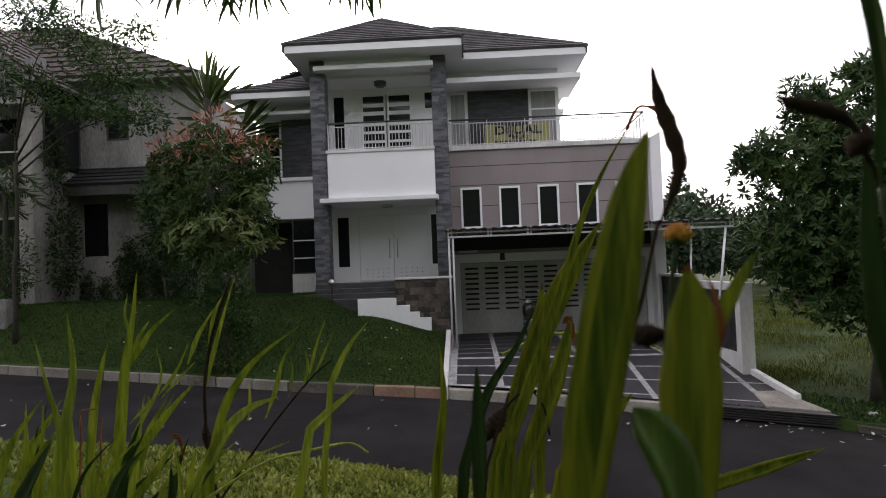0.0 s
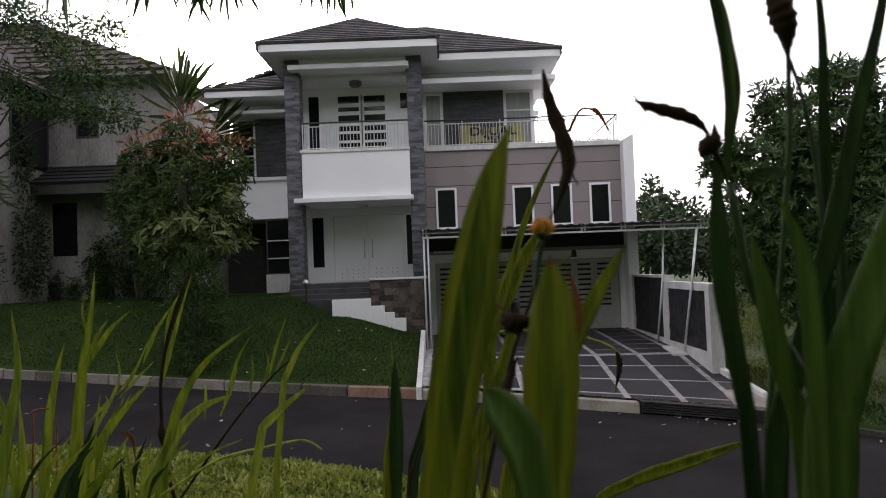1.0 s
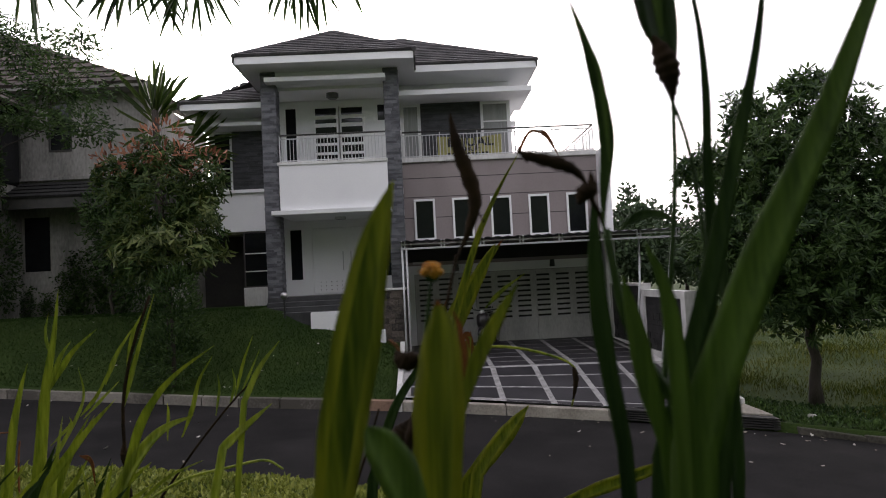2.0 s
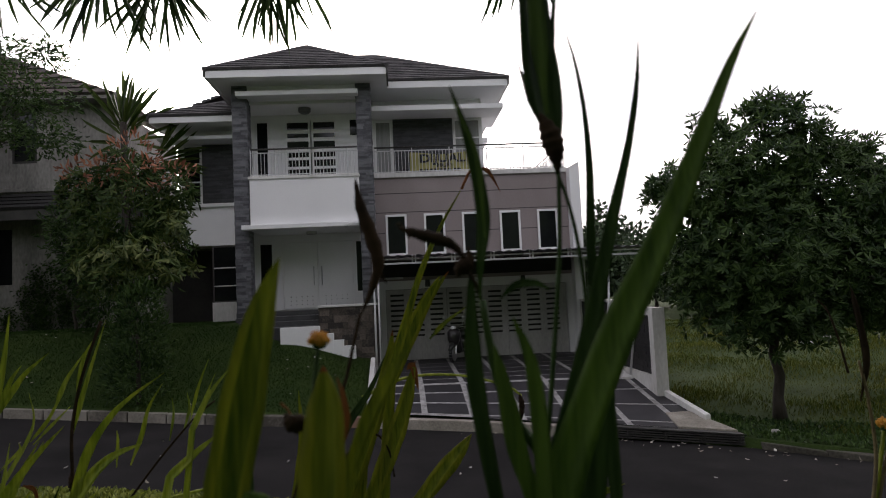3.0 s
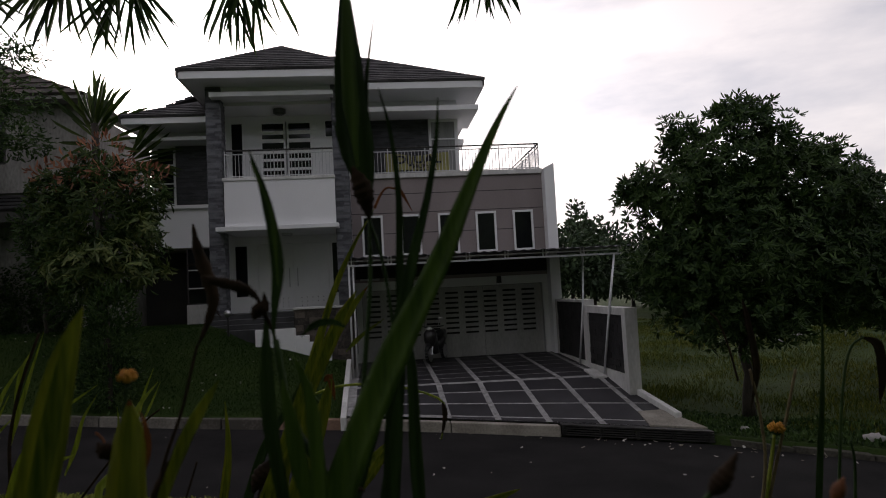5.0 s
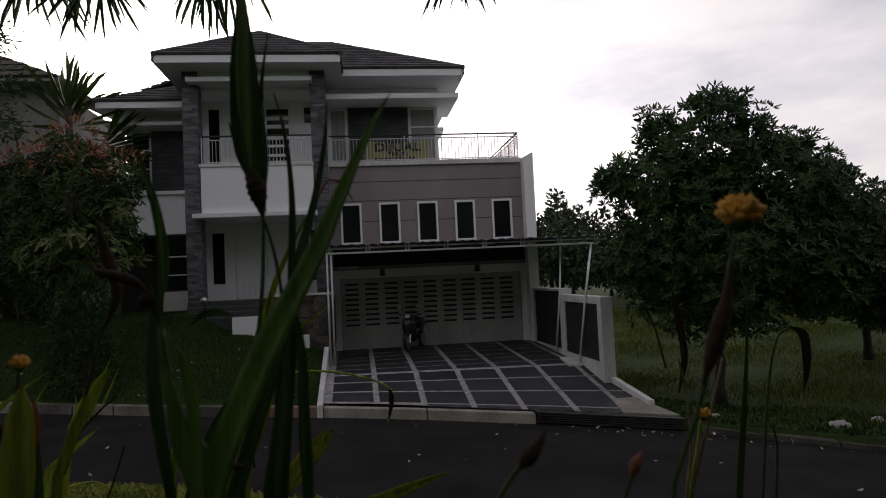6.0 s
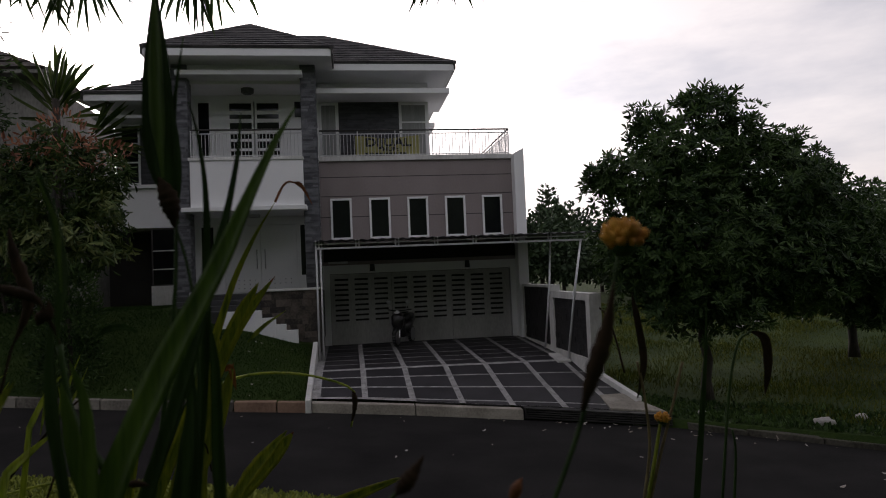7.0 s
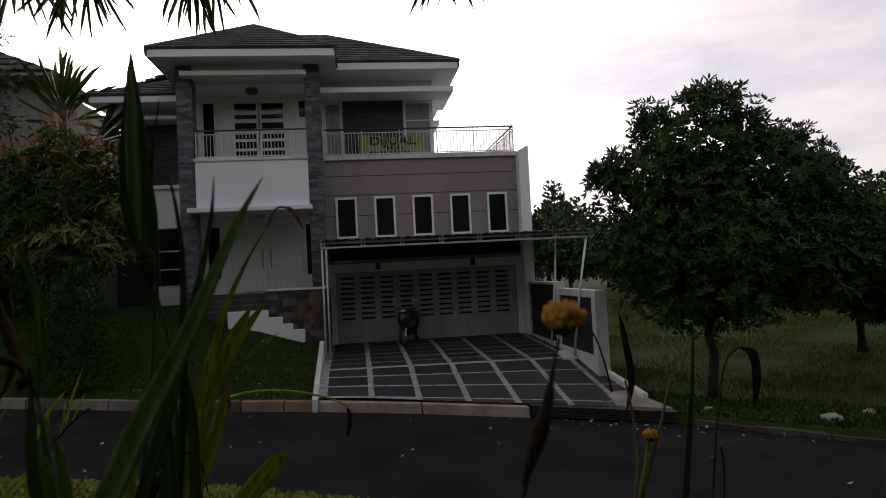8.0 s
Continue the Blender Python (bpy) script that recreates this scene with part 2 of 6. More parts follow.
# ---- building helpers ----
class Shape:
    """Collects boxes and polygons into one mesh."""

    def __init__(self):
        self.v, self.f = [], []

    def poly(self, *pts):
        n = len(self.v)
        self.v += [tuple(p) for p in pts]
        self.f.append(tuple(range(n, n + len(pts))))
        return self

    def hexa(self, low, high):
        """A solid between two quads, each four points, in the same turn (counter-clockwise from above)."""
        n = len(self.v)
        self.v += [tuple(p) for p in low] + [tuple(p) for p in high]
        self.f += [(n + 3, n + 2, n + 1, n), (n + 4, n + 5, n + 6, n + 7)]
        for i in range(4):
            j = (i + 1) % 4
            self.f.append((n + i, n + j, n + 4 + j, n + 4 + i))
        return self

    def box(self, x0, x1, y0, y1, z0, z1):
        return self.hexa([(x0, y0, z0), (x1, y0, z0), (x1, y1, z0), (x0, y1, z0)], [(x0, y0, z1), (x1, y0, z1), (x1, y1, z1), (x0, y1, z1)])

    def tube(self, a, b, r0, r1=None, n=10, caps=True):
        a, b = Vector(a), Vector(b)
        r1 = r0 if r1 is None else r1
        d = (b - a).normalized()
        s = d.orthogonal().normalized()
        u = d.cross(s)
        k = len(self.v)
        for c, r in ((a, r0), (b, r1)):
            self.v += [tuple(c + r * (math.cos(2 * math.pi * i / n) * s + math.sin(2 * math.pi * i / n) * u)) for i in range(n)]
        self.f += [(k + i, k + (i + 1) % n, k + n + (i + 1) % n, k + n + i) for i in range(n)]
        if caps:
            self.f += [tuple(range(k + n - 1, k - 1, -1)), tuple(range(k + n, k + 2 * n))]
        return self

    def limb(self, pts, radii, n=8):
        """A tapering bent tube through points."""
        pts = [Vector(p) for p in pts]
        k = len(self.v)
        s = (pts[1] - pts[0]).orthogonal().normalized()
        for i, p in enumerate(pts):
            d = (pts[min(i + 1, len(pts) - 1)] - pts[max(i - 1, 0)]).normalized()
            s = (s - d * s.dot(d)).normalized()
            u = d.cross(s)
            self.v += [tuple(p + radii[i] * (math.cos(2 * math.pi * j / n) * s + math.sin(2 * math.pi * j / n) * u)) for j in range(n)]
        for i in range(len(pts) - 1):
            self.f += [(k + i * n + j, k + i * n + (j + 1) % n, k + (i + 1) * n + (j + 1) % n, k + (i + 1) * n + j) for j in range(n)]
        self.f += [tuple(range(k + n - 1, k - 1, -1)), tuple(range(k + (len(pts) - 1) * n, k + len(pts) * n))]
        return self

    def ball(self, c, r, n=10, m=6, squash=1.0, lump=0.0, seed=0):
        c = Vector(c)
        k = len(self.v)
        rr = random.Random(seed)
        for i in range(1, m):
            a = math.pi * i / m
            for j in range(n):
                b = 2 * math.pi * j / n
                q = r * (1 + lump * (rr.random() - 0.5))
                self.v.append(tuple(c + Vector((q * math.sin(a) * math.cos(b), q * math.sin(a) * math.sin(b), q * squash * math.cos(a)))))
        self.v += [tuple(c + Vector((0, 0, r * squash))), tuple(c - Vector((0, 0, r * squash)))]
        t, o = k + (m - 1) * n, k + (m - 1) * n + 1
        for j in range(n):
            self.f += [(t, k + j, k + (j + 1) % n), (o, k + (m - 2) * n + (j + 1) % n, k + (m - 2) * n + j)]
            self.f += [(k + i * n + j, k + (i + 1) * n + j, k + (i + 1) * n + (j + 1) % n, k + i * n + (j + 1) % n) for i in range(m - 2)]
        return self

    def mesh(self, name, material, smooth=False):
        me = bpy.data.meshes.new(name)
        me.from_pydata(self.v, [], self.f)
        me.materials.append(material)
        if smooth:
            me.polygons.foreach_set("use_smooth", [True] * len(me.polygons))
        me.update()
        return me


def thing(name, base, label, category, group="", kind=""):
    ob = new(name)
    ob.location = base
    ob.empty_display_size = 0.1
    return tagged(ob, label, category, group, kind)


def origin(ob):
    o = Vector((0, 0, 0))
    while ob is not None:
        o += ob.location
        ob = ob.parent
    return o


def part(name, shape, material, parent=None, label="", smooth=False, bevel=0.0):
    """Links a shape, given in world metres, as one mesh object under its thing or part."""
    me = shape.mesh(name, material, smooth) if isinstance(shape, Shape) else shape
    if bevel:
        bm = bmesh.new()
        bm.from_mesh(me)
        bmesh.ops.bevel(bm, geom=bm.edges[:], offset=bevel, segments=1, affect="EDGES", profile=0.5)
        bm.to_mesh(me)
        bm.free()
    ob = new(name, me)
    if parent is not None:
        o = origin(parent)
        me.transform(Matrix.Translation(-o))
        ob.parent = parent
    if label:
        ob["label"] = label
    return ob


def solid(name, shape, material, label, category, kind="", group="", smooth=False, bevel=0.0):
    return tagged(part(name, shape, material, None, "", smooth, bevel), label, category, group, kind)


def leaves(items, name, material, fold=0.25, blunt=0.34):
    """items: arrays pos, way, side (n x 3), length, width (n). Each leaf: a folded six-point blade."""
    pos, way, side, length, width = items
    nrm = np.cross(way, side)
    L, W = length[:, None], width[:, None]
    p0 = pos
    p1 = pos + way * L * 0.40 + side * W * 0.46 + nrm * W * fold
    p2 = pos + way * L * 0.80 + side * W * blunt + nrm * (W * fold - L * 0.06)
    p3 = pos + way * L - nrm * L * 0.14
    p4 = pos + way * L * 0.80 - side * W * blunt + nrm * (W * fold - L * 0.06)
    p5 = pos + way * L * 0.40 - side * W * 0.46 + nrm * W * fold
    v = np.stack([p0, p1, p2, p3, p4, p5], 1).reshape(-1, 3)
    k = np.arange(len(pos)) * 6
    f = np.concatenate([np.stack([k, k + 1, k + 2, k + 3], 1), np.stack([k, k + 3, k + 4, k + 5], 1)])
    me = bpy.data.meshes.new(name)
    me.vertices.add(len(v))
    me.vertices.foreach_set("co", v.ravel())
    me.loops.add(len(f) * 4)
    me.loops.foreach_set("vertex_index", f.ravel().astype(np.int32))
    me.polygons.add(len(f))
    me.polygons.foreach_set("loop_start", np.arange(0, len(f) * 4, 4, dtype=np.int32))
    me.materials.append(material)
    me.update(calc_edges=True)
    me.validate()
    return me


def unit(a):
    return a / np.maximum(np.linalg.norm(a, axis=1, keepdims=True), 1e-6)


def random_leaves(rng, pos, out, size, aspect=0.4, spread=0.7, droop=0.2):
    n = len(pos)
    way = unit(out + rng.normal(0, spread, (n, 3)) - np.array([0, 0, droop]))
    side = unit(np.cross(way, rng.normal(0, 1, (n, 3)) + np.array([0, 0, 1.2])))
    length = size * rng.uniform(0.6, 1.25, n)
    return pos, way, side, length, length * aspect


M_SOIL = mat("bare_brown_soil", (0.03, 0.022, 0.014), (0.08, 0.06, 0.04), 3, 30, 0.95, 0.6, depth=0.02)
M_FLAKE = mat("pale_fallen_leaf", (0.22, 0.19, 0.15), (0.50, 0.47, 0.43), 6, 40, 0.8, 0, per_island=0.9)
M_STONE = mat("pale_field_stone", (0.22, 0.21, 0.20), (0.42, 0.40, 0.38), 8, 40, 0.9, 0.5, depth=0.01)

# ---- ground ----
KERB_X = [-60, -30, -11.3, -3.1, 1.0, 4.9, 6.85, 9.5, 14.0, 22.0, 60.0]
KERB_Y = [19.0, 18.2, 16.4, 14.7, 14.1, 12.9, 12.15, 10.2, 6.2, -1.5, -40.0]
NEAR_X = [-60, -30, -6.4, -3.8, -1.6, -0.2, 1.2, 4.0, 8.0, 14.0, 60.0]
NEAR_Y = [11.5, 11.0, 9.9, 9.75, 9.3, 8.75, 8.1, 6.6, 3.2, -2.5, -48.0]


def far_edge(x):
    return float(np.interp(x, KERB_X, KERB_Y))


def near_edge(x):
    return float(np.interp(x, NEAR_X, NEAR_Y))


def kerb_z(x):
    return 0.57 - 0.05 * max(-16.0, min(16.0, x))


def road_z(x):
    return kerb_z(x) - 0.19


def smooth(u):
    u = max(0.0, min(1.0, u))
    return u * u * (3 - 2 * u)


def ground_z(x, y):
    fe, ne = far_edge(x) + 0.12, near_edge(x)
    if y > fe:
        if x < -0.12:
            top = 2.55 - 0.5 * smooth((x + 3.9) / 1.3) - 0.6 * smooth((x + 2.6) / 2.5)
            u = min(1.0, (y - fe) / max(0.5, 18.9 - fe))
            return kerb_z(x) - 0.02 + (top - kerb_z(x)) * (0.8 * u + 0.2 * smooth(u))
        if x < 6.75:
            return road_z(x) - 0.15
        return kerb_z(x) - 0.06 + 0.75 * smooth((y - fe) / 30.0) + 0.4 * smooth((x - 7) / 12) + 0.06 * math.sin(x * 1.7) * math.sin(y * 1.3) * smooth((y - fe) / 2)
    if y > ne:
        return road_z(x) - 0.06
    rise = 1.55 * smooth((ne - 2.2 - y) / 4.5)
    return road_z(x) + 0.05 + 0.12 * smooth((ne - y) / 0.7) + rise


def sheet(xs, ys, zf):
    s = Shape()
    s.v = [(x, y, zf(x, y)) for y in ys for x in xs]
    w = len(xs)
    s.f = [(j * w + i, j * w + i + 1, (j + 1) * w + i + 1, (j + 1) * w + i) for j in range(len(ys) - 1) for i in range(w - 1)]
    return s


gx = [-2500, -600, -200, -90, -60, -45, -35] + [-28 + 0.5 * i for i in range(49)] + [-3.5 + 0.25 * i for i in range(13)] + [-0.13, -0.11, 0.5, 1.5, 2.5, 3.5, 4.5, 5.5, 6.5, 6.74, 6.76] + [7.0 + 0.5 * i for i in range(40)] + [30, 40, 60, 100, 250, 700, 2500]
g_near = [-1500, -300, -60, -25, -14, -10] + [-8.4 + 0.3 * i for i in range(27)] + [-0.35, -0.2, -0.1, -0.02]
g_far = [0.16, 0.2, 0.3, 0.5] + [0.8 + 0.4 * i for i in range(32)] + [15, 17, 20, 24, 29, 36, 50, 75, 140, 400, 1200, 3000]
s = Shape()
for x in gx:
    fe, ne = far_edge(x), near_edge(x)
    for y in [ne + o for o in g_near] + [ne + 0.02, (ne + fe) / 2, fe + 0.08] + [fe + o for o in g_far]:
        s.v.append((x, y, ground_z(x, y)))
w = len(g_near) + 3 + len(g_far)
s.f = [(i * w + j, (i + 1) * w + j, (i + 1) * w + j + 1, i * w + j + 1) for i in range(len(gx) - 1) for j in range(w - 1)]
solid("ground", s, M_LAWN, "sloping ground of dark green lawn and rough grass", "ground", "structure", smooth=True)

# the road, bending away on both sides
s = Shape()
rx = [-60, -45, -35] + [-28 + 0.5 * i for i in range(97)] + [24, 30, 40, 60]
NR = 9
for x in rx:
    fe, ne = far_edge(x), near_edge(x)
    for j in range(NR):
        u = j / (NR - 1)
        s.v.append((x, ne - 0.12 + (fe + 0.16 - ne) * u, road_z(x) + 0.05 * math.sin(math.pi * u) - 0.02))
s.f = [(i * NR + j, (i + 1) * NR + j, (i + 1) * NR + j + 1, i * NR + j + 1) for i in range(len(rx) - 1) for j in range(NR - 1)]
solid("road", s, M_ASPH, "dark worn asphalt residential road", "road", "structure", smooth=True)

# ---- the house ----
house = thing("house", (0, 21, 1.0), "two-storey white house with slate columns and grey tiled hip roof", "house")


def stack(x0, x1, y0, y1, z0, z1, course, lengths, sides="fwe", seed=1, jut=0.02):
    """Split-stone cladding: courses of strips that stand unevenly proud of a box."""
    r = random.Random(seed)
    q = Shape()
    z = z0
    while z < z1 - 0.01:
        h = min(course * r.uniform(0.75, 1.3), z1 - z)
        a = x0
        while "f" in sides and a < x1 - 0.01:
            b = min(a + r.uniform(*lengths), x1)
            q.box(a + 0.002, b - 0.002, y0 - r.uniform(0.3, 1) * jut, y0, z + 0.003, z + h - 0.003)
            a = b
        for side in "we":
            if side in sides:
                b = y0
                while b < y1 - 0.01:
                    c = min(b + r.uniform(*lengths), y1)
                    o = r.uniform(0.3, 1) * jut
                    q.box(*((x0 - o, x0) if side == "w" else (x1, x1 + o)), b + 0.002, c - 0.002, z + 0.003, z + h - 0.003)
                    b = c
        z += h
    return q


for x0, z0, sd in ((-4.11, 2.3, 3), (-0.45, 1.2, 4)):
    col = part("column", Shape().box(x0, x0 + 0.42, 19.925, 20.42, z0, 9.70), M_SLATE, house, "grey split-slate clad square column")
    tagged(part("cladding", stack(x0, x0 + 0.42, 19.92, 20.42, z0, 9.70, 0.075, (0.14, 0.42), seed=sd), M_SLATE, col, "uneven strips of grey split slate"), kind="stuff")


def pierced(x0, x1, y0, y1, z0, z1, holes):
    """One connected slab, facing -y, with rectangular openings (x0, x1, z0, z1) right through it."""
    xs = sorted({x0, x1, *(v for h in holes for v in h[:2])})
    zs = sorted({z0, z1, *(v for h in holes for v in h[2:])})
    full = {}
    for i in range(len(xs) - 1):
        for j in range(len(zs) - 1):
            cx, cz = (xs[i] + xs[i + 1]) / 2, (zs[j] + zs[j + 1]) / 2
            full[i, j] = not any(h[0] < cx < h[1] and h[2] < cz < h[3] for h in holes)
    q = Shape()
    w = len(zs)
    for y in (y0, y1):
        q.v += [(x, y, z) for x in xs for z in zs]
    b = len(xs) * w
    for (i, j), on in full.items():
        if not on:
            continue
        a0, a1, a2, a3 = i * w + j, (i + 1) * w + j, (i + 1) * w + j + 1, i * w + j + 1
        q.f += [(a0, a1, a2, a3), (b + a3, b + a2, b + a1, b + a0)]
        for di, dj, e0, e1 in ((-1, 0, a3, a0), (1, 0, a1, a2), (0, -1, a0, a1), (0, 1, a2, a3)):
            if not full.get((i + di, j + dj), False):
                q.f.append((e1, e0, b + e0, b + e1))
    used = sorted({k for f in q.f for k in f})
    again = {k: n for n, k in enumerate(used)}
    q.v = [q.v[k] for k in used]
    q.f = [tuple(again[k] for k in f) for f in q.f]
    return q


wall_with_holes = pierced


def window(parent, x0, x1, z0, z1, y, frame=0.05, out=0.05, mullions=(), transoms=(), deep=0.06, name="window", fmat=None, label="white-framed dark window", glass=None):
    """A window set into the wall plane y: frame standing proud, dark panes set back."""
    cx = [x0 + frame] + [v for m in mullions for v in (m - 0.022, m + 0.022)] + [x1 - frame]
    cz = [z0 + frame] + [v for m in transoms for v in (m - 0.022, m + 0.022)] + [z1 - frame]
    cells = [(cx[i], cx[i + 1], cz[j], cz[j + 1]) for i in range(0, len(cx), 2) for j in range(0, len(cz), 2)]
    w = part(name, pierced(x0, x1, y - out, y + deep, z0, z1, cells), fmat or M_WHITE, parent, label)
    for a, b, c, d in cells:
        part("pane", Shape().box(a - 0.005, b + 0.005, y + deep * 0.3, y + deep * 0.5, c - 0.005, d + 0.005), glass or M_GLASS, w, "pale glass with the sky's brightness in its colour" if glass else "dark reflecting glass")
    return w


# porch: floor, steps, back wall, doors
part("porch_floor", Shape().box(-4.1, 0.0, 19.75, 21.55, 1.4, 2.80), M_STEP, house, "dark stone porch floor")
for i in range(3):
    part("step", Shape().box(-4.05 + 0.12 * i, -1.62, 19.75 - 0.32 * (i + 1), 19.75 - 0.32 * i, 1.9, 2.80 - 0.14 * (i + 1)), M_STEP, house, "dark stone step", bevel=0.012)
part("wall", wall_with_holes(-4.1, -0.03, 21.55, 21.75, 2.8, 5.95, [(-3.76, -3.33, 3.27, 4.93), (-3.04, -0.82, 2.82, 4.93), (-0.74, -0.42, 3.27, 4.93)]), M_WHITE, house)
window(house, -3.76, -3.33, 3.27, 4.93, 21.55, 0.035, 0.015)
window(house, -0.74, -0.42, 3.27, 4.93, 21.55, 0.035, 0.015)
for k, (a, b) in enumerate(((-3.03, -1.945), (-1.935, -0.83))):
    d = part("door", Shape().box(a, b, 21.57, 21.63, 2.84, 4.92), M_WHITE, house, "white double entrance door leaf", bevel=0.008)
    hx = b - 0.12 if k == 0 else a + 0.12
    part("handle", Shape().tube((hx, 21.52, 3.55), (hx, 21.52, 4.15), 0.016).tube((hx, 21.52, 3.62), (hx, 21.575, 3.62), 0.011).tube((hx, 21.52, 4.08), (hx, 21.575, 4.08), 0.011), M_CHROME, d, "long metal bar handle", smooth=True)
    for i in range(5):
        for j in range(3):
            cx, cz = a + 0.22 + 0.17 * i, 2.95 + 0.125 * j
            if k == 1 and (i > 4 or (j == 0 and i > 1)):
                continue
            part("vent_hole", Shape().tube((cx, 21.572, cz), (cx, 21.566, cz), 0.014, n=8), M_GROOVE, d)
part("ceiling_light", Shape().tube((-2.0, 20.75, 5.18), (-2.0, 20.75, 5.10), 0.16, n=16), M_LAMP, house, "round frosted porch ceiling light")
part("wall", Shape().box(-4.1, -3.95, 20.42, 21.55, 2.8, 9.1), M_WHITE, house)

# balcony
part("balcony_slab", Shape().box(-3.83, -0.36, 19.45, 19.915, 5.18, 5.31).box(-3.66, -0.47, 19.915, 21.55, 5.18, 5.31), M_WHITE, house, "white projecting balcony slab", bevel=0.008)
part("parapet", Shape().box(-3.61, -0.44, 19.68, 19.84, 5.31, 6.66), M_WHITE, house, "plain white balcony parapet")
part("parapet_cap", Shape().box(-3.65, -0.42, 19.64, 19.88, 6.66, 6.75), M_WHITE_W, house, "white parapet cap", bevel=0.008)
part("balcony_floor", Shape().box(-3.66, -0.47, 19.84, 21.55, 5.80, 5.92), M_CONC, house)


def railing(parent, a, b, z0, z1, gap=0.105, posts=4):
    a, b = Vector(a), Vector(b)
    d = b - a
    n = max(2, int(d.length / gap))
    rl = part("railing", Shape().tube((*a, z1), (*b, z1), 0.026, n=8), M_DARKRAIL, parent, "dark handrail over thin white balusters", smooth=True)
    q = Shape()
    u = Vector((-d.y, d.x)).normalized() * 0.016
    w = d.normalized() * 0.02
    for z in (z0 + 0.05, z1 - 0.11):
        q.hexa([(*(a - u), z - 0.013), (*(b - u), z - 0.013), (*(b + u), z - 0.013), (*(a + u), z - 0.013)], [(*(a - u), z + 0.013), (*(b - u), z + 0.013), (*(b + u), z + 0.013), (*(a + u), z + 0.013)])
    part("rail", q, M_STEEL, rl)
    for i in range(n + 1):
        p = a + d * (i / n)
        main = i % max(1, n // posts) == 0
        r = 0.016 if main else 0.0095
        part("baluster", Shape().tube((*p, z0), (*p, z1 - (0.0 if main else 0.11)), r, n=6), M_STEEL, rl)
    return rl


railing(house, (-3.58, 19.76), (-0.46, 19.76), 6.75, 7.56, 0.098, 4)
part("fin_beam", Shape().box(-3.93, -0.38, 19.55, 19.90, 9.12, 9.26), M_WHITE, house, "white projecting lintel fin", bevel=0.008)
part("wall", Shape().box(-3.69, -0.45, 19.98, 20.30, 9.14, 9.70), M_WHITE, house)
part("balcony_ceiling", Shape().box(-3.95, -0.03, 20.30, 21.75, 9.05, 9.14), M_WHITE, house)
part("ceiling_light", Shape().tube((-2.1, 20.8, 9.05), (-2.1, 20.8, 8.93), 0.19, n=16).tube((-2.1, 20.8, 8.93), (-2.1, 20.8, 8.89), 0.14, n=16), M_SHEET, house, "round dark-rimmed ceiling light")
part("wall", wall_with_holes(-4.1, -0.03, 21.55, 21.75, 5.95, 9.05, [(-3.76, -3.36, 6.0, 8.85), (-2.84, -1.20, 6.0, 8.86), (-0.80, -0.45, 8.30, 8.88)]), M_WHITE, house)
window(house, -3.76, -3.36, 6.0, 8.85, 21.55, 0.035, 0.015)
window(house, -0.80, -0.45, 8.30, 8.88, 21.55, 0.035, 0.015)
bars = [(6.0, 6.3), (6.55, 6.72), (6.95, 7.05), (7.28, 7.36), (7.58, 7.66), (7.86, 7.98), (8.18, 8.30), (8.44, 8.56), (8.80, 8.86)]
for a, b in ((-2.84, -2.04), (-2.00, -1.20)):
    cells = [(a + 0.06, b - 0.06, bars[i][1], bars[i + 1][0]) for i in range(len(bars) - 1)]
    w = part("balcony_door", pierced(a, b, 21.54, 21.62, 6.0, 8.86, cells), M_WHITE, house, "white balcony door with horizontal glazing bars")
    for c in cells:
        part("pane", Shape().box(c[0] - 0.005, c[1] + 0.005, 21.575, 21.59, c[2] - 0.005, c[3] + 0.005), M_GLASS, w, "dark glass")

# upper right block behind the roof terrace
holes = [(0.02, 0.56, 6.98, 8.82), (2.63, 3.50, 7.05, 8.82)]
part("wall", wall_with_holes(-0.03, 3.57, 21.8, 22.0, 6.9, 9.5, holes), M_WHITE, house)
part("wall", wall_with_holes(3.37, 3.57, 22.0, 28.0, 6.9, 9.5, []), M_WHITE, house)
window(house, 0.02, 0.56, 6.98, 8.82, 21.8, 0.045, 0.02, name="terrace_door", label="white-framed glass terrace door", glass=M_GLASS_SKY)
window(house, 2.63, 3.50, 7.05, 8.82, 21.8, 0.045, 0.02, transoms=(8.20,), label="white-framed window with bright sky painted into its panes", glass=M_GLASS_SKY)
panel = part("stone_panel", Shape().box(0.62, 2.58, 21.74, 21.8, 6.95, 8.86), M_SLATE_D, house, "dark split-slate wall panel")
tagged(part("cladding", stack(0.62, 2.58, 21.74, 21.8, 6.95, 8.86, 0.06, (0.2, 0.7), "f", 7, 0.012), M_SLATE_D, panel, "thin dark slate strips"), kind="stuff")
part("fin_beam", Shape().box(-0.03, 4.12, 20.66, 21.8, 8.86, 9.02).box(3.57, 4.12, 21.8, 23.2, 8.86, 9.02), M_WHITE, house, "white canopy fin over the windows", bevel=0.006)
part("fin_beam", Shape().box(3.57, 4.12, 24.4, 26.2, 8.62, 8.78), M_WHITE, house, "white canopy fin over the windows", bevel=0.006)

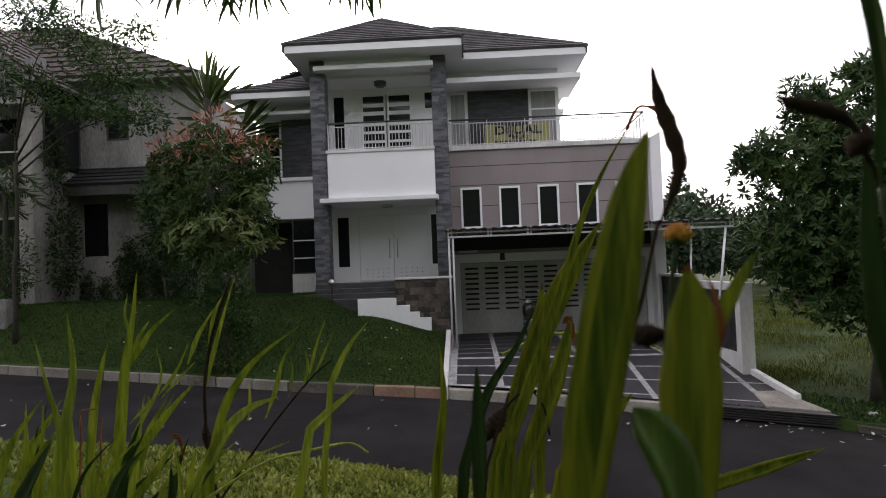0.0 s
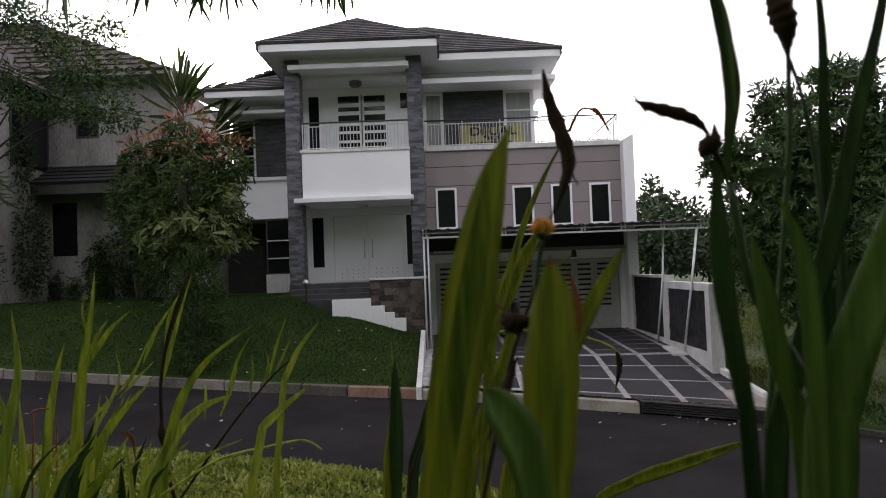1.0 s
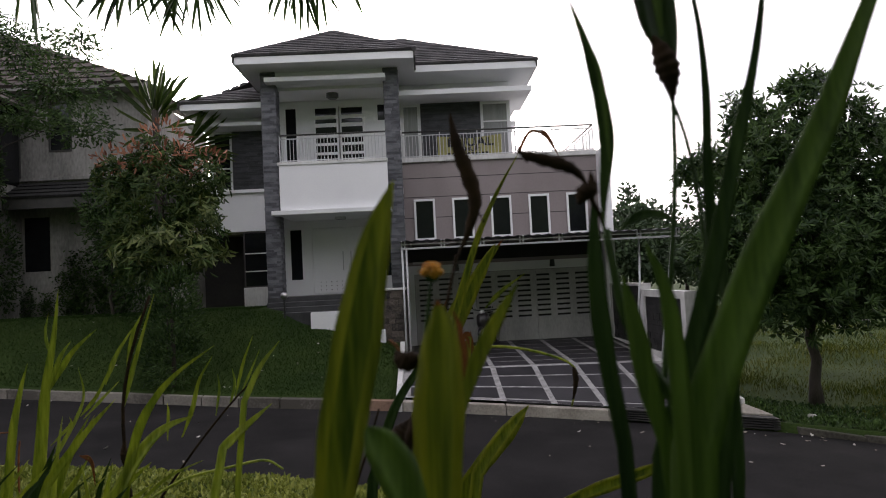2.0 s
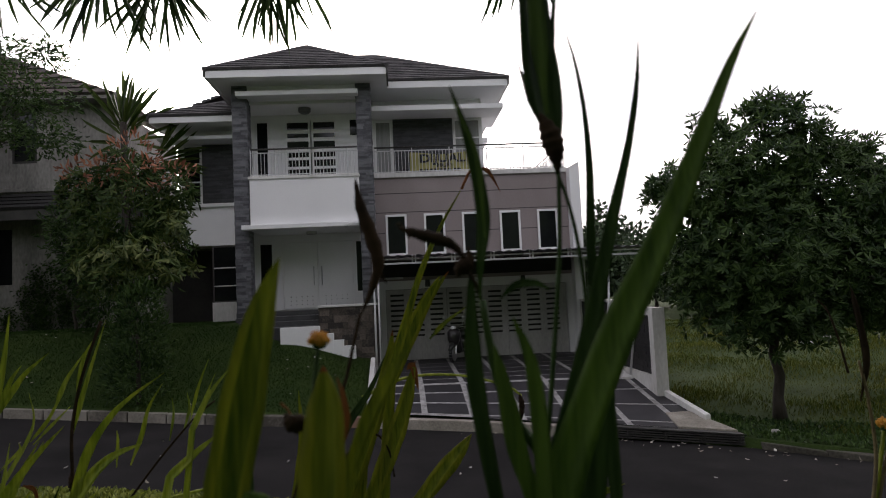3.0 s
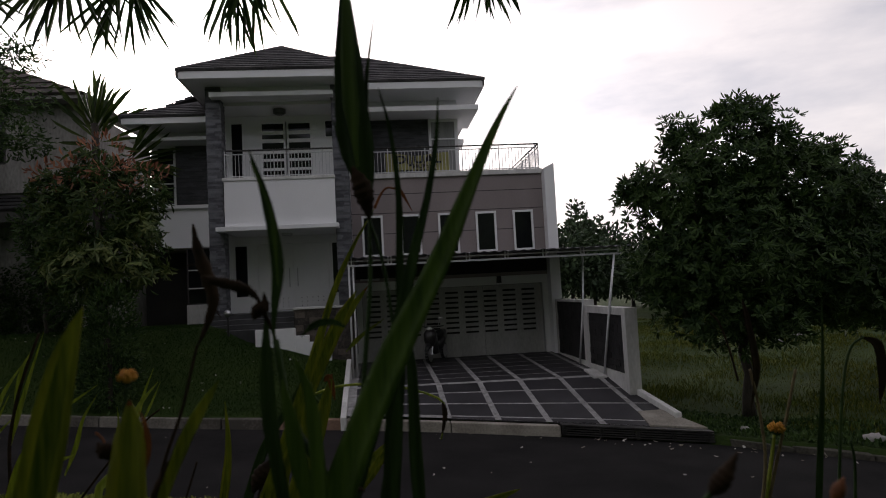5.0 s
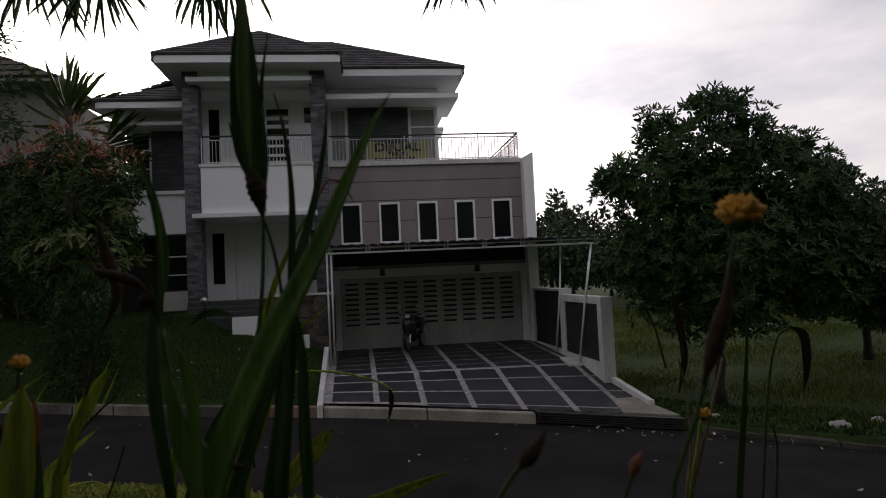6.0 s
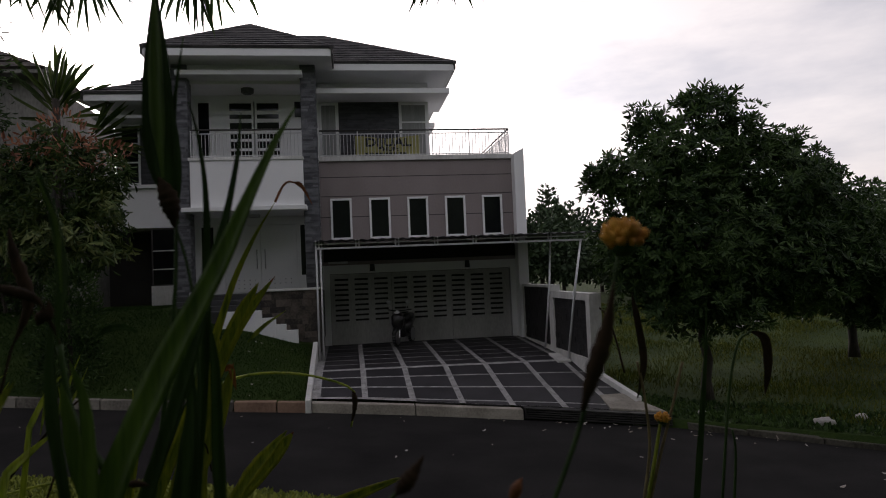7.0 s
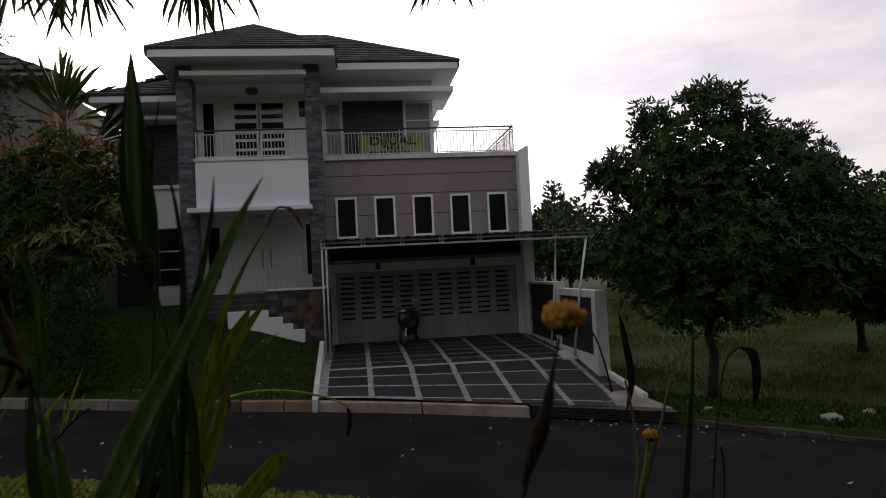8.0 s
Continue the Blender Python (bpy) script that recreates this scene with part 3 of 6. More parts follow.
# garage block
G = []
for i in range(5):
    x = 0.275 + 1.2025 * i
    G.append((x, x + 0.66, 4.345, 5.635))
part("wall", wall_with_holes(-0.03, 6.10, 21.0, 21.2, 3.55, 6.80, G), M_MAUVE, house, "mauve-grey rendered garage wall")
for h in G:
    window(house, *h, 21.0, 0.065, 0.035, label="narrow white-framed dark window")
grooves = Shape()
for z, spans in ((6.30, [(-0.03, 6.10)]), (5.70, [(-0.03, 6.10)]), (5.05, [(-0.03, 0.275)] + [(0.275 + 1.2025 * i + 0.66, 0.275 + 1.2025 * (i + 1)) for i in range(4)] + [(5.745, 6.10)])):
    for a, b in spans:
        grooves.box(a, b, 20.996, 21.0, z - 0.012, z + 0.012)
part("groove", grooves, M_GROOVE, house, "shadow-line grooves in the render")
part("terrace_slab", Shape().box(-0.03, 6.12, 20.92, 21.30, 6.80, 6.95).box(-0.03, 6.10, 21.30, 28, 6.75, 6.88), M_WHITE_W, house, "white terrace edge slab", bevel=0.006)
railing(house, (0.0, 21.06), (6.06, 21.06), 6.95, 7.78, 0.108, 5)
railing(house, (6.06, 21.06), (6.06, 26.4), 6.95, 7.78, 0.125, 4)
q = Shape()
q.hexa([(6.10, 20.60, 0.9), (6.42, 20.60, 0.9), (6.42, 21.6, 0.9), (6.10, 21.6, 0.9)], [(6.10, 20.60, 6.90), (6.42, 20.60, 7.06), (6.42, 21.6, 7.06), (6.10, 21.6, 6.90)])
part("wing_wall", q, M_WHITE, house, "tall white wing wall beside the garage")
part("wall", Shape().box(6.10, 6.40, 21.6, 28, 0.9, 6.88), M_WHITE, house)

# garage doors: louvred white leaves
part("wall", Shape().box(-0.03, 6.10, 21.05, 21.25, 3.28, 3.55).box(-0.03, 0.18, 21.05, 21.25, 0.9, 3.28).box(5.92, 6.10, 21.05, 21.25, 0.9, 3.28), M_WHITE, house)
for k in range(3):
    a = 0.19 + 1.905 * k
    b = a + 1.895
    cols = [(0.32 + 0.615 * i, 0.74 + 0.615 * i) for i in range(3 * k, 3 * k + 3)]
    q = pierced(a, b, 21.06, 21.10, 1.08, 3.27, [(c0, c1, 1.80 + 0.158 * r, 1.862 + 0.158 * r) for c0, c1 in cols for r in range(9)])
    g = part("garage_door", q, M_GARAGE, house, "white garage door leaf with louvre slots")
    part("backing", Shape().box(a, b, 21.12, 21.14, 1.08, 3.27), M_VOID, g, "dark gap behind the slots")
# added dark panel: stands in for the roof sheet's shade on this wall
part("door_head_shade", Shape().box(0.02, 6.08, 20.95, 20.995, 3.66, 4.16), M_VOID, house, "dark panel painting the carport roof's shade above the garage doors")
for x in (1.5, 4.5):
    part("wall_lamp", Shape().tube((x, 20.98, 3.45), (x, 20.88, 3.45), 0.05).tube((x, 20.88, 3.55), (x, 20.88, 3.33), 0.07, 0.09), M_PLASTIC, house, "small black wall lamp")

# left wing
part("wall", wall_with_holes(-6.35, -4.1, 22.0, 22.2, 4.97, 9.0, [(-6.2, -5.62, 6.35, 8.25)]), M_WHITE, house)
part("wall", Shape().box(-6.35, -6.15, 22.2, 28, 4.97, 9.0), M_WHITE, house)
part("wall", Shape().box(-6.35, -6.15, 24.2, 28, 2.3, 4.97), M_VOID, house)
window(house, -6.2, -5.62, 6.35, 8.25, 22.0, 0.045, 0.02, transoms=(7.05, 7.65))
panel = part("stone_panel", Shape().box(-5.58, -4.13, 21.95, 22.0, 6.33, 8.25), M_SLATE_D, house, "dark split-slate wall panel")
tagged(part("cladding", stack(-5.58, -4.13, 21.95, 22.0, 6.33, 8.25, 0.06, (0.2, 0.6), "f", 9, 0.012), M_SLATE_D, panel, "thin dark slate strips"), kind="stuff")
part("ledge", Shape().box(-6.4, -4.12, 21.88, 22.0, 6.22, 6.33), M_WHITE, house, bevel=0.006)
part("fin_beam", Shape().box(-6.75, -4.12, 21.2, 22.0, 8.27, 8.38), M_WHITE, house, "white canopy fin over the windows", bevel=0.006)
# the recess's shade is put into this wall's dark colour
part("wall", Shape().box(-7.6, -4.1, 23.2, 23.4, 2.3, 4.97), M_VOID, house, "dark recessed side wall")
part("ceiling", Shape().box(-6.15, -4.1, 22.2, 24.4, 4.9, 4.97), M_CONC, house)
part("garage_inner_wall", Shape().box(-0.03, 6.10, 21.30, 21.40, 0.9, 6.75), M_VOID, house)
part("wall", Shape().box(-6.3, 3.5, 28.0, 28.2, 1.0, 9.6), M_WHITE, house)
part("wall", Shape().box(3.5, 6.4, 28.0, 28.2, 1.0, 6.75), M_WHITE, house)
part("wall", Shape().box(-5.37, -4.1, 22.0, 22.15, 2.3, 3.14), M_WHITE_W, house, "low white wall")
side_window = window(house, -5.35, -4.12, 3.14, 4.95, 22.05, 0.04, 0.02, fmat=M_GROOVE, label="dark side window with white bars")
for z in (3.66, 4.24):
    part("bar", Shape().box(-5.30, -4.16, 21.985, 22.01, z - 0.018, z + 0.018), M_WHITE_W, side_window, "thin white bar")


# roofs: hip faces laid in courses of flat tiles
def roof_face(e0, e1, r0, r1, courses, lip=0.055):
    """Stepped tile courses between an eave e0-e1 and a ridge r0-r1."""
    e0, e1, r0, r1 = map(Vector, (e0, e1, r0, r1))
    nrm = (e1 - e0).cross(r0 - e0).normalized()
    q = Shape()
    q.hexa([p - nrm * 0.04 for p in (e0, e1, r1 + (e1 - e0) * 1e-4, r0)], [p - nrm * 0.006 for p in (e0, e1, r1 + (e1 - e0) * 1e-4, r0)])
    for i in range(courses):
        a, b = i / courses, (i + 0.84) / courses
        p = [e0.lerp(r0, a), e1.lerp(r1, a), e1.lerp(r1, b), e0.lerp(r0, b)]
        w = (p[1] - p[0]).length
        n = max(1, round(w / 0.34))
        for j in range(n):
            u, v = j / n, (j + 1) / n - 0.006 / max(w, 0.1)
            c = [p[0].lerp(p[1], u), p[0].lerp(p[1], v), p[3].lerp(p[2], v), p[3].lerp(p[2], u)]
            jit = random.uniform(-0.003, 0.003)
            hi = [c[0] + nrm * (lip + jit), c[1] + nrm * (lip + jit), c[2] + nrm * lip * 0.6, c[3] + nrm * lip * 0.6]
            lo = [x - nrm * 0.012 for x in c]
            q.hexa(lo, hi)
    return q


def roof_part(name, face, material, parent, label=""):
    return tagged(part(name, face, material, parent, label), kind="stuff")


def ridge_cap(parent, a, b, r=0.075):
    part("ridge_tile", Shape().tube(a, b, r, n=8), M_TILE, parent)


def eave_box(parent, x0, x1, y0, y1, z, drop=0.22, thick=0.12):
    """Fascia board round an eave, a soffit under it and a dark strip along each side."""
    q = Shape().box(x0 + 0.03, x1 - 0.03, y0 + 0.03, y0 + thick, z - drop, z).box(x0 + 0.03, x0 + thick, y0 + thick, y1, z - drop, z).box(x1 - thick, x1 - 0.03, y0 + thick, y1, z - drop, z)
    part("fascia", q, M_WHITE, parent, "white fascia board")
    part("soffit", Shape().box(x0 + thick, x1 - thick, y0 + thick, y1, z - drop + 0.02, z - drop + 0.06), M_WHITE, parent, "white soffit")
    for e in (x0, x1):
        part("eave_edge", Shape().box(e - 0.035, e + 0.02, y0, y1, z - drop * 0.8, z + 0.02), M_DARKRAIL, parent, "dark strip along the eave side")


random.seed(5)
# main roof
A = [(-6.0, 20.34, 9.73), (4.28, 20.34, 9.73), (4.28, 28.6, 9.73), (-6.0, 28.6, 9.73)]
RL, RR = (-2.0, 24.45, 11.95), (0.15, 24.45, 11.95)
main = roof_part("roof", roof_face((0.3, 20.34, 9.73), A[1], (-2.0, 24.45, 11.95), RR, 15), M_TILE, house, "dark grey flat-tiled hip roof")
roof_part("roof_slope", roof_face(A[1], A[2], RR, RR, 15), M_TILE, main)
roof_part("roof_slope", roof_face(A[2], A[3], RR, RL, 15), M_TILE, main)
roof_part("roof_slope", roof_face(A[3], (-6.0, 22.5, 9.73), RL, RL, 15), M_TILE, main)
ridge_cap(main, A[1], RR)
ridge_cap(main, A[2], RR)
ridge_cap(main, RL, RR)
eave_box(main, 0.4, 4.28, 20.34, 28.6, 9.71)
# front roof over the balcony
P = (-2.12, 22.0, 11.45)
B0, B1 = (-4.66, 19.0, 9.74), (0.52, 19.0, 9.74)
front = roof_part("roof", roof_face(B0, B1, P, P, 12), M_TILE, house, "dark grey flat-tiled hip roof")
roof_part("roof_slope", roof_face((B0[0], 25.0, 9.74), B0, (P[0], 25.0, 11.45), P, 12), M_TILE, front)
roof_part("roof_slope", roof_face(B1, (B1[0], 25.0, 9.74), P, (P[0], 25.0, 11.45), 12), M_TILE, front)
ridge_cap(front, B0, P)
ridge_cap(front, B1, P)
ridge_cap(front, P, (P[0], 24.5, 11.45))
eave_box(front, -4.66, 0.52, 19.0, 25.0, 9.72)
# left wing roof
C0 = (-6.82, 20.66, 8.90)
CP = (-4.75, 22.9, 9.95)
left = roof_part("roof", roof_face(C0, (-4.0, 20.66, 8.90), CP, (-4.0, 22.9, 9.95), 8), M_TILE, house, "dark grey flat-tiled hip roof")
roof_part("roof_slope", roof_face((C0[0], 28.0, 8.90), C0, (CP[0], 28.0, 9.95), CP, 8), M_TILE, left)
ridge_cap(left, C0, CP)
eave_box(left, -6.82, -4.1, 20.66, 28.0, 8.88, 0.2)
part("wall", Shape().box(-4.1, 3.4, 25.0, 28.0, 2.3, 9.6), M_WHITE, house)

# banner hung on the terrace railing
banner = thing("sale_banner", (2.0, 21.1, 6.96), "yellow cloth sale banner with black lettering tied to railing", "banner")
q = Shape()
NB = 24
for i in range(NB + 1):
    u = i / NB
    x = 1.12 + 2.04 * u
    yb = 21.115 + 0.018 * math.sin(u * 17) + 0.01 * math.sin(u * 41)
    q.v += [(x, yb, 6.99 + 0.03 * math.sin(u * 5)), (x, yb, 7.62 - 0.09 * math.sin(math.pi * u) ** 2)]
q.f = [(2 * i, 2 * i + 2, 2 * i + 3, 2 * i + 1) for i in range(NB)]
cloth = part("cloth", q, M_BANNER, banner)


def lettering(text, size, x, y, z, parent, label, material=M_INK, width=None):
    cu = bpy.data.curves.new("lettering", "FONT")
    cu.body, cu.size, cu.extrude, cu.align_x = text, size, 0.002, "CENTER"
    cu.offset = size * 0.035
    tmp = bpy.data.objects.new("lettering", cu)
    me = bpy.data.meshes.new_from_object(tmp)
    bpy.data.objects.remove(tmp)
    xs = [v.co.x for v in me.vertices]
    k = width / (max(xs) - min(xs)) if width else 1
    me.transform(pose(x, y, z, 90, 0, 0) @ Matrix.Diagonal((k, 1, 1, 1)))
    me.materials.clear()
    me.materials.append(material)
    return part("lettering", me, None, parent, label)


lettering("DIJUAL", 0.36, 2.15, 21.075, 7.28, banner, "bold black capitals", width=1.45)
lettering("HUB:", 0.18, 2.22, 21.075, 7.12, banner, "bold black capitals", width=0.5)
bars = Shape()
for i in range(9):
    bars.box(1.42 + 0.15 * i, 1.53 + 0.15 * i, 21.07, 21.075, 6.985, 7.07)
part("bar", bars, M_INK, banner, "row of black bars")

# carport
carport = thing("carport", (3.6, 19.4, 1.0), "white steel carport with corrugated sheet roof on thin posts", "carport")
CX0, CX1, CY = -0.09, 7.42, 17.9
q = Shape().box(CX0, CX1, CY - 0.03, CY + 0.03, 3.93, 3.98).box(CX0, CX1, CY - 0.025, CY + 0.025, 4.055, 4.085)
tr = part("truss", q, M_STEEL, carport, "white steel ladder truss")
for i in range(8):
    x = CX0 + 0.02 + (CX1 - CX0 - 0.10) * i / 7
    for dx in (0.0, 0.085):
        part("upright", Shape().box(x + dx - 0.018, x + dx + 0.018, CY - 0.024, CY + 0.024, 3.98, 4.17), M_STEEL, tr)
q = Shape()
NC = 330
for y, z in ((CY - 0.18, 4.155), (20.98, 4.27)):
    for i in range(NC + 1):
        x = CX0 - 0.12 + (CX1 - CX0 + 0.42) * i / NC
        q.v.append((x, y, z + 0.018 * math.sin(2 * math.pi * x / 0.27)))
q.f = [(i, i + 1, NC + 2 + i, NC + 1 + i) for i in range(NC)]
q.v += [(x, y, z + 0.004) for x, y, z in q.v]
k = 2 * (NC + 1)
q.f += [(k + i, k + NC + 1 + i, k + NC + 2 + i, k + i + 1) for i in range(NC)] + [(i, k + i, k + i + 1, i + 1) for i in range(NC)]
part("roof_sheet", q, M_SHEET, carport, "grey corrugated roof sheet", smooth=True)
for i in range(6):
    x = 0.1 + 1.2 * i + (0.25 if i else 0)
    part("rafter", Shape().hexa([(x, CY, 4.02), (x + 0.05, CY, 4.02), (x + 0.05, 20.98, 4.13), (x, 20.98, 4.13)], [(x, CY, 4.12), (x + 0.05, CY, 4.12), (x + 0.05, 20.98, 4.23), (x, 20.98, 4.23)]), M_DARKRAIL, carport)
for x in (-0.06, 0.05):
    part("post", Shape().tube((x, CY, 1.0), (x, CY, 3.94), 0.026, n=8), M_STEEL, carport, "thin white steel post", smooth=True)
part("post", Shape().limb([(6.14, 16.2, 0.84), (6.14, 15.45, 2.62), (7.22, 17.9, 3.94)], [0.03, 0.03, 0.03]), M_STEEL, carport, "slanting white steel post", smooth=True)
part("post", Shape().limb([(6.14, 18.2, 0.9), (6.14, 17.5, 2.78), (6.80, 19.4, 4.1)], [0.028, 0.028, 0.028]), M_STEEL, carport, "slanting white steel post", smooth=True)
part("bracket", Shape().box(0.15, 0.75, 20.8, 21.0, 3.60, 3.66), M_STEEL, carport)

# stone planter wall and white stepped stringer beside the steps
core = Shape().box(-1.62, -0.05, 18.75, 19.74, 1.2, 2.86)
rub = stack(-1.62, -0.05, 18.75, 19.74, 1.2, 2.86, 0.17, (0.16, 0.42), "fw", 12, 0.035)
stone_wall = solid("stone_wall", core, M_RUBBLE, "dark brown rubble stone planter wall by the porch", "wall", "structure")
tagged(part("stone", rub, M_RUBBLE, stone_wall, "rough brown stones"), kind="stuff")
solid("stone_wall_cap", Shape().box(-1.66, -0.03, 18.68, 19.74, 2.865, 2.92), M_WHITE_W, "thin white cap on the rubble wall", "trim", "structure", bevel=0.006)
q = Shape()
for a, b, z in ((-2.66, -1.60, 2.37), (-1.60, -1.23, 2.16), (-1.23, -0.96, 1.97), (-0.96, -0.64, 1.80)):
    q.box(a, b, 18.50, 18.68, 1.2, z)
solid("step_wall", q, M_WHITE, "low white stepped wall on the lawn", "wall", "structure", bevel=0.006)

# retaining walls right of the drive
def framed_wall(y0, y1, z0, z1, iy0, iy1, iz0, iz1, name):
    q = pierced(y0, y1, -6.47, -6.19, z0, z1, [(iy0, iy1, iz0, iz1)])
    q.v = [(-y, x, z) for x, y, z in q.v]
    w = solid(name, q, M_WHITE_W, "white-framed boundary wall with black stone infill", "wall", "structure")
    k = stack(6.25, 6.41, iy0, iy1, iz0, iz1, 0.16, (0.2, 0.4), "we", 21, 0.03)
    core = part("infill", Shape().box(6.25, 6.41, iy0, iy1, iz0, iz1), M_BLACKST, w, "black rough stone infill")
    tagged(part("stone", k, M_BLACKST, core), kind="stuff")


framed_wall(14.62, 17.62, 0.3, 2.57, 14.88, 17.42, 1.06, 2.40, "boundary_wall_1")
framed_wall(17.63, 20.59, 0.3, 2.73, 17.80, 20.50, 1.08, 2.66, "boundary_wall_2")
q = Shape().hexa([(-0.22, 14.22, 0.2), (-0.10, 14.22, 0.2), (-0.10, 18.0, 0.2), (-0.22, 18.0, 0.2)], [(-0.22, 14.22, 0.64), (-0.10, 14.22, 0.64), (-0.10, 18.0, 1.50), (-0.22, 18.0, 1.50)])
solid("lawn_kerb", q, M_WHITE_W, "peeling white sloping kerb between lawn and drive", "kerb", "structure", bevel=0.01)

# ---- drive ----
KINK = 16.25


def drive_z(x, y):
    fe = far_edge(x)
    zk = kerb_z(x)
    top = 0.96 - 0.013 * x
    if y > KINK:
        return top + (1.07 - top) * (y - KINK) / (21.1 - KINK)
    return zk + (top - zk) * (y - fe) / (KINK - fe)


q = Shape()
for ya, yb in ((13.02, 13.6), (13.61, 14.15), (14.16, 14.61)):
    a, b = 6.50 - 0.1 * (ya - 13.02), 6.50 - 0.1 * (yb - 13.02)
    ring_ = ((a, ya), (a + 0.13, ya), (b + 0.13, yb), (b, yb))
    q.hexa([(x, y, 0.1) for x, y in ring_], [(x, y, drive_z(6.45, y) + 0.13) for x, y in ring_])
solid("side_kerb", q, M_WHITE_W, "white sloping kerb along the drive", "kerb", "structure", bevel=0.01)


drive = thing("driveway", (3, 17, 0.9), "sloping drive of charcoal slabs and pale pebble strips", "driveway", kind="structure")
xs = [-0.1 + 0.1 * i for i in range(66)]
q = Shape()
NY = 16
for x in xs:
    fe = far_edge(x) + 0.24
    for j in range(NY):
        y = (fe + (KINK - fe) * j / 8) if j <= 8 else KINK + (21.05 - KINK) * (j - 8) / 7
        q.v.append((x, y, drive_z(x, y) - 0.001))
q.f = [(i * NY + j, (i + 1) * NY + j, (i + 1) * NY + j + 1, i * NY + j + 1) for i in range(len(xs) - 1) for j in range(NY - 1)]
part("pebble_bed", q, M_PEBBLE, drive, "pale pebble concrete strips")

# kerb along the lawn, its blocks, and the drive's front edge
kerb = thing("kerb", (-5, 15, 0.7), "worn concrete road kerb with rust stains", "kerb", kind="structure")
random.seed(11)


def kerb_block(x0, x1, material, parent, name="kerb_stone", drop=0.0, w=0.26):
    g = 0.012
    x0, x1 = x0 + g, x1 - g
    lo, hi = [], []
    for x, o in ((x0, 0), (x1, 0), (x1, w), (x0, w)):
        y = far_edge(x) + o
        lo.append((x, y, road_z(x) - 0.12))
        hi.append((x, y + (0.02 if o == 0 else 0), kerb_z(x) - drop + random.uniform(-0.006, 0.006) * (1 + 40 * drop * drop * 10)))
    part(name, Shape().hexa(lo, hi), material, parent, bevel=0.012)


x = -22.0
while x < -0.2:
    b = min(x + random.uniform(0.85, 1.05), -0.1)
    kerb_block(x, b, M_KERBR if -2.6 < x else M_KERB, kerb)
    x = b
x = -0.1
while x < 4.15:
    b = min(x + 2.15, 4.18)
    kerb_block(x, b, M_CONC, kerb, w=0.24)
    x = b
x = 7.1
while x < 16:
    b = x + random.uniform(0.8, 1.0)
    kerb_block(x, b, M_KERBD, kerb, drop=0.10)
    x = b

# drain grating at the front right of the drive
grate = thing("drain_grate", (5.5, 12.7, 0.2), "black slotted drain grating under the drive edge", "drain")
a, b = Vector((4.2, far_edge(4.2))), Vector((6.85, far_edge(6.85)))
for i in range(5):
    z0 = -0.17 + 0.045 * i
    lo = [(p.x, p.y + o, kerb_z(p.x) + z0) for p, o in ((a, 0), (b, 0), (b, 0.22), (a, 0.22))]
    part("bar", Shape().hexa(lo, [(p[0], p[1], p[2] + 0.024) for p in lo]), M_GRATE, grate)
for u in (0.0, 0.26, 0.5, 0.74, 0.97):
    p = a.lerp(b, u)
    part("divider", Shape().box(p.x, p.x + 0.07, p.y + 0.02, p.y + 0.2, kerb_z(p.x) - 0.19, kerb_z(p.x) - 0.002), M_GRATE, grate)
# concrete apron and a loose slab by the wall
q = Shape()
cor = [(5.85, far_edge(5.85) + 0.24), (6.85, far_edge(6.85) + 0.24), (6.43, 13.55), (5.93, 13.55)]
q.hexa([(x, y, drive_z(x, y) - 0.05) for x, y in cor], [(x, y, drive_z(x, y) + 0.03) for x, y in cor])
solid("concrete_apron", q, M_CONC, "cracked worn concrete patch on the drive", "concrete slab", "structure", bevel=0.01)
cor = [(5.80, 16.0), (6.16, 16.0), (6.17, 17.0), (5.88, 17.0)]
q = Shape().hexa([(x, y, drive_z(x, y) - 0.02) for x, y in cor], [(x, y, drive_z(x, y) + 0.06) for x, y in cor])
solid("loose_slab", q, M_WHITE_W, "whitish concrete cover slab lying by the wall", "slab", bevel=0.01)

# ---- neighbouring house ----
nb = thing("neighbour_house", (-12, 22, 2.5), "older cream two-storey house with clay tile roofs and creepers", "house")
H1 = [(-12.40, -11.46, 3.93, 5.80), (-9.9, -9.2, 3.7, 5.7)]
part("wall", wall_with_holes(-13.4, -7.0, 22.0, 22.2, 2.3, 6.5, H1), M_CREAM, nb, "stained cream wall, darkened for tree shade")
for h in H1:
    window(nb, *h, 22.0, 0.06, 0.02, fmat=M_CREAM, label="dark ground-floor window")
H2 = [(-11.5, -10.75, 7.85, 9.5)]
part("wall", wall_with_holes(-13.4, -8.3, 22.0, 22.2, 6.5, 9.85, H2), M_CREAM, nb, "stained cream wall, darkened for tree shade")
for h in H2:
    window(nb, *h, 22.0, 0.06, 0.02, fmat=M_DARKRAIL, label="dark upper window")
part("wall", Shape().box(-8.5, -8.3, 22.2, 28, 2.3, 9.6), M_CREAM, nb)
part("wall", Shape().box(-7.2, -7.0, 22.2, 28, 2.3, 6.5), M_CREAM, nb)
part("ledge", Shape().box(-13.3, -8.25, 21.9, 22.0, 6.92, 7.02), M_CREAM, nb)
roof_part("canopy_roof", roof_face((-12.4, 20.9, 6.25), (-6.9, 20.9, 6.25), (-12.4, 22.0, 6.85), (-6.9, 22.0, 6.85), 4, 0.05), M_BLACKST, nb, "dark tiled lean-to canopy")
part("beam", Shape().box(-12.4, -6.9, 20.95, 21.05, 5.9, 6.22), M_DARKRAIL, nb, "dark timber canopy beam")
for x in (-8.1,):
    part("post", Shape().box(x, x + 0.25, 20.95, 21.2, 2.2, 6.05), M_CREAM, nb)
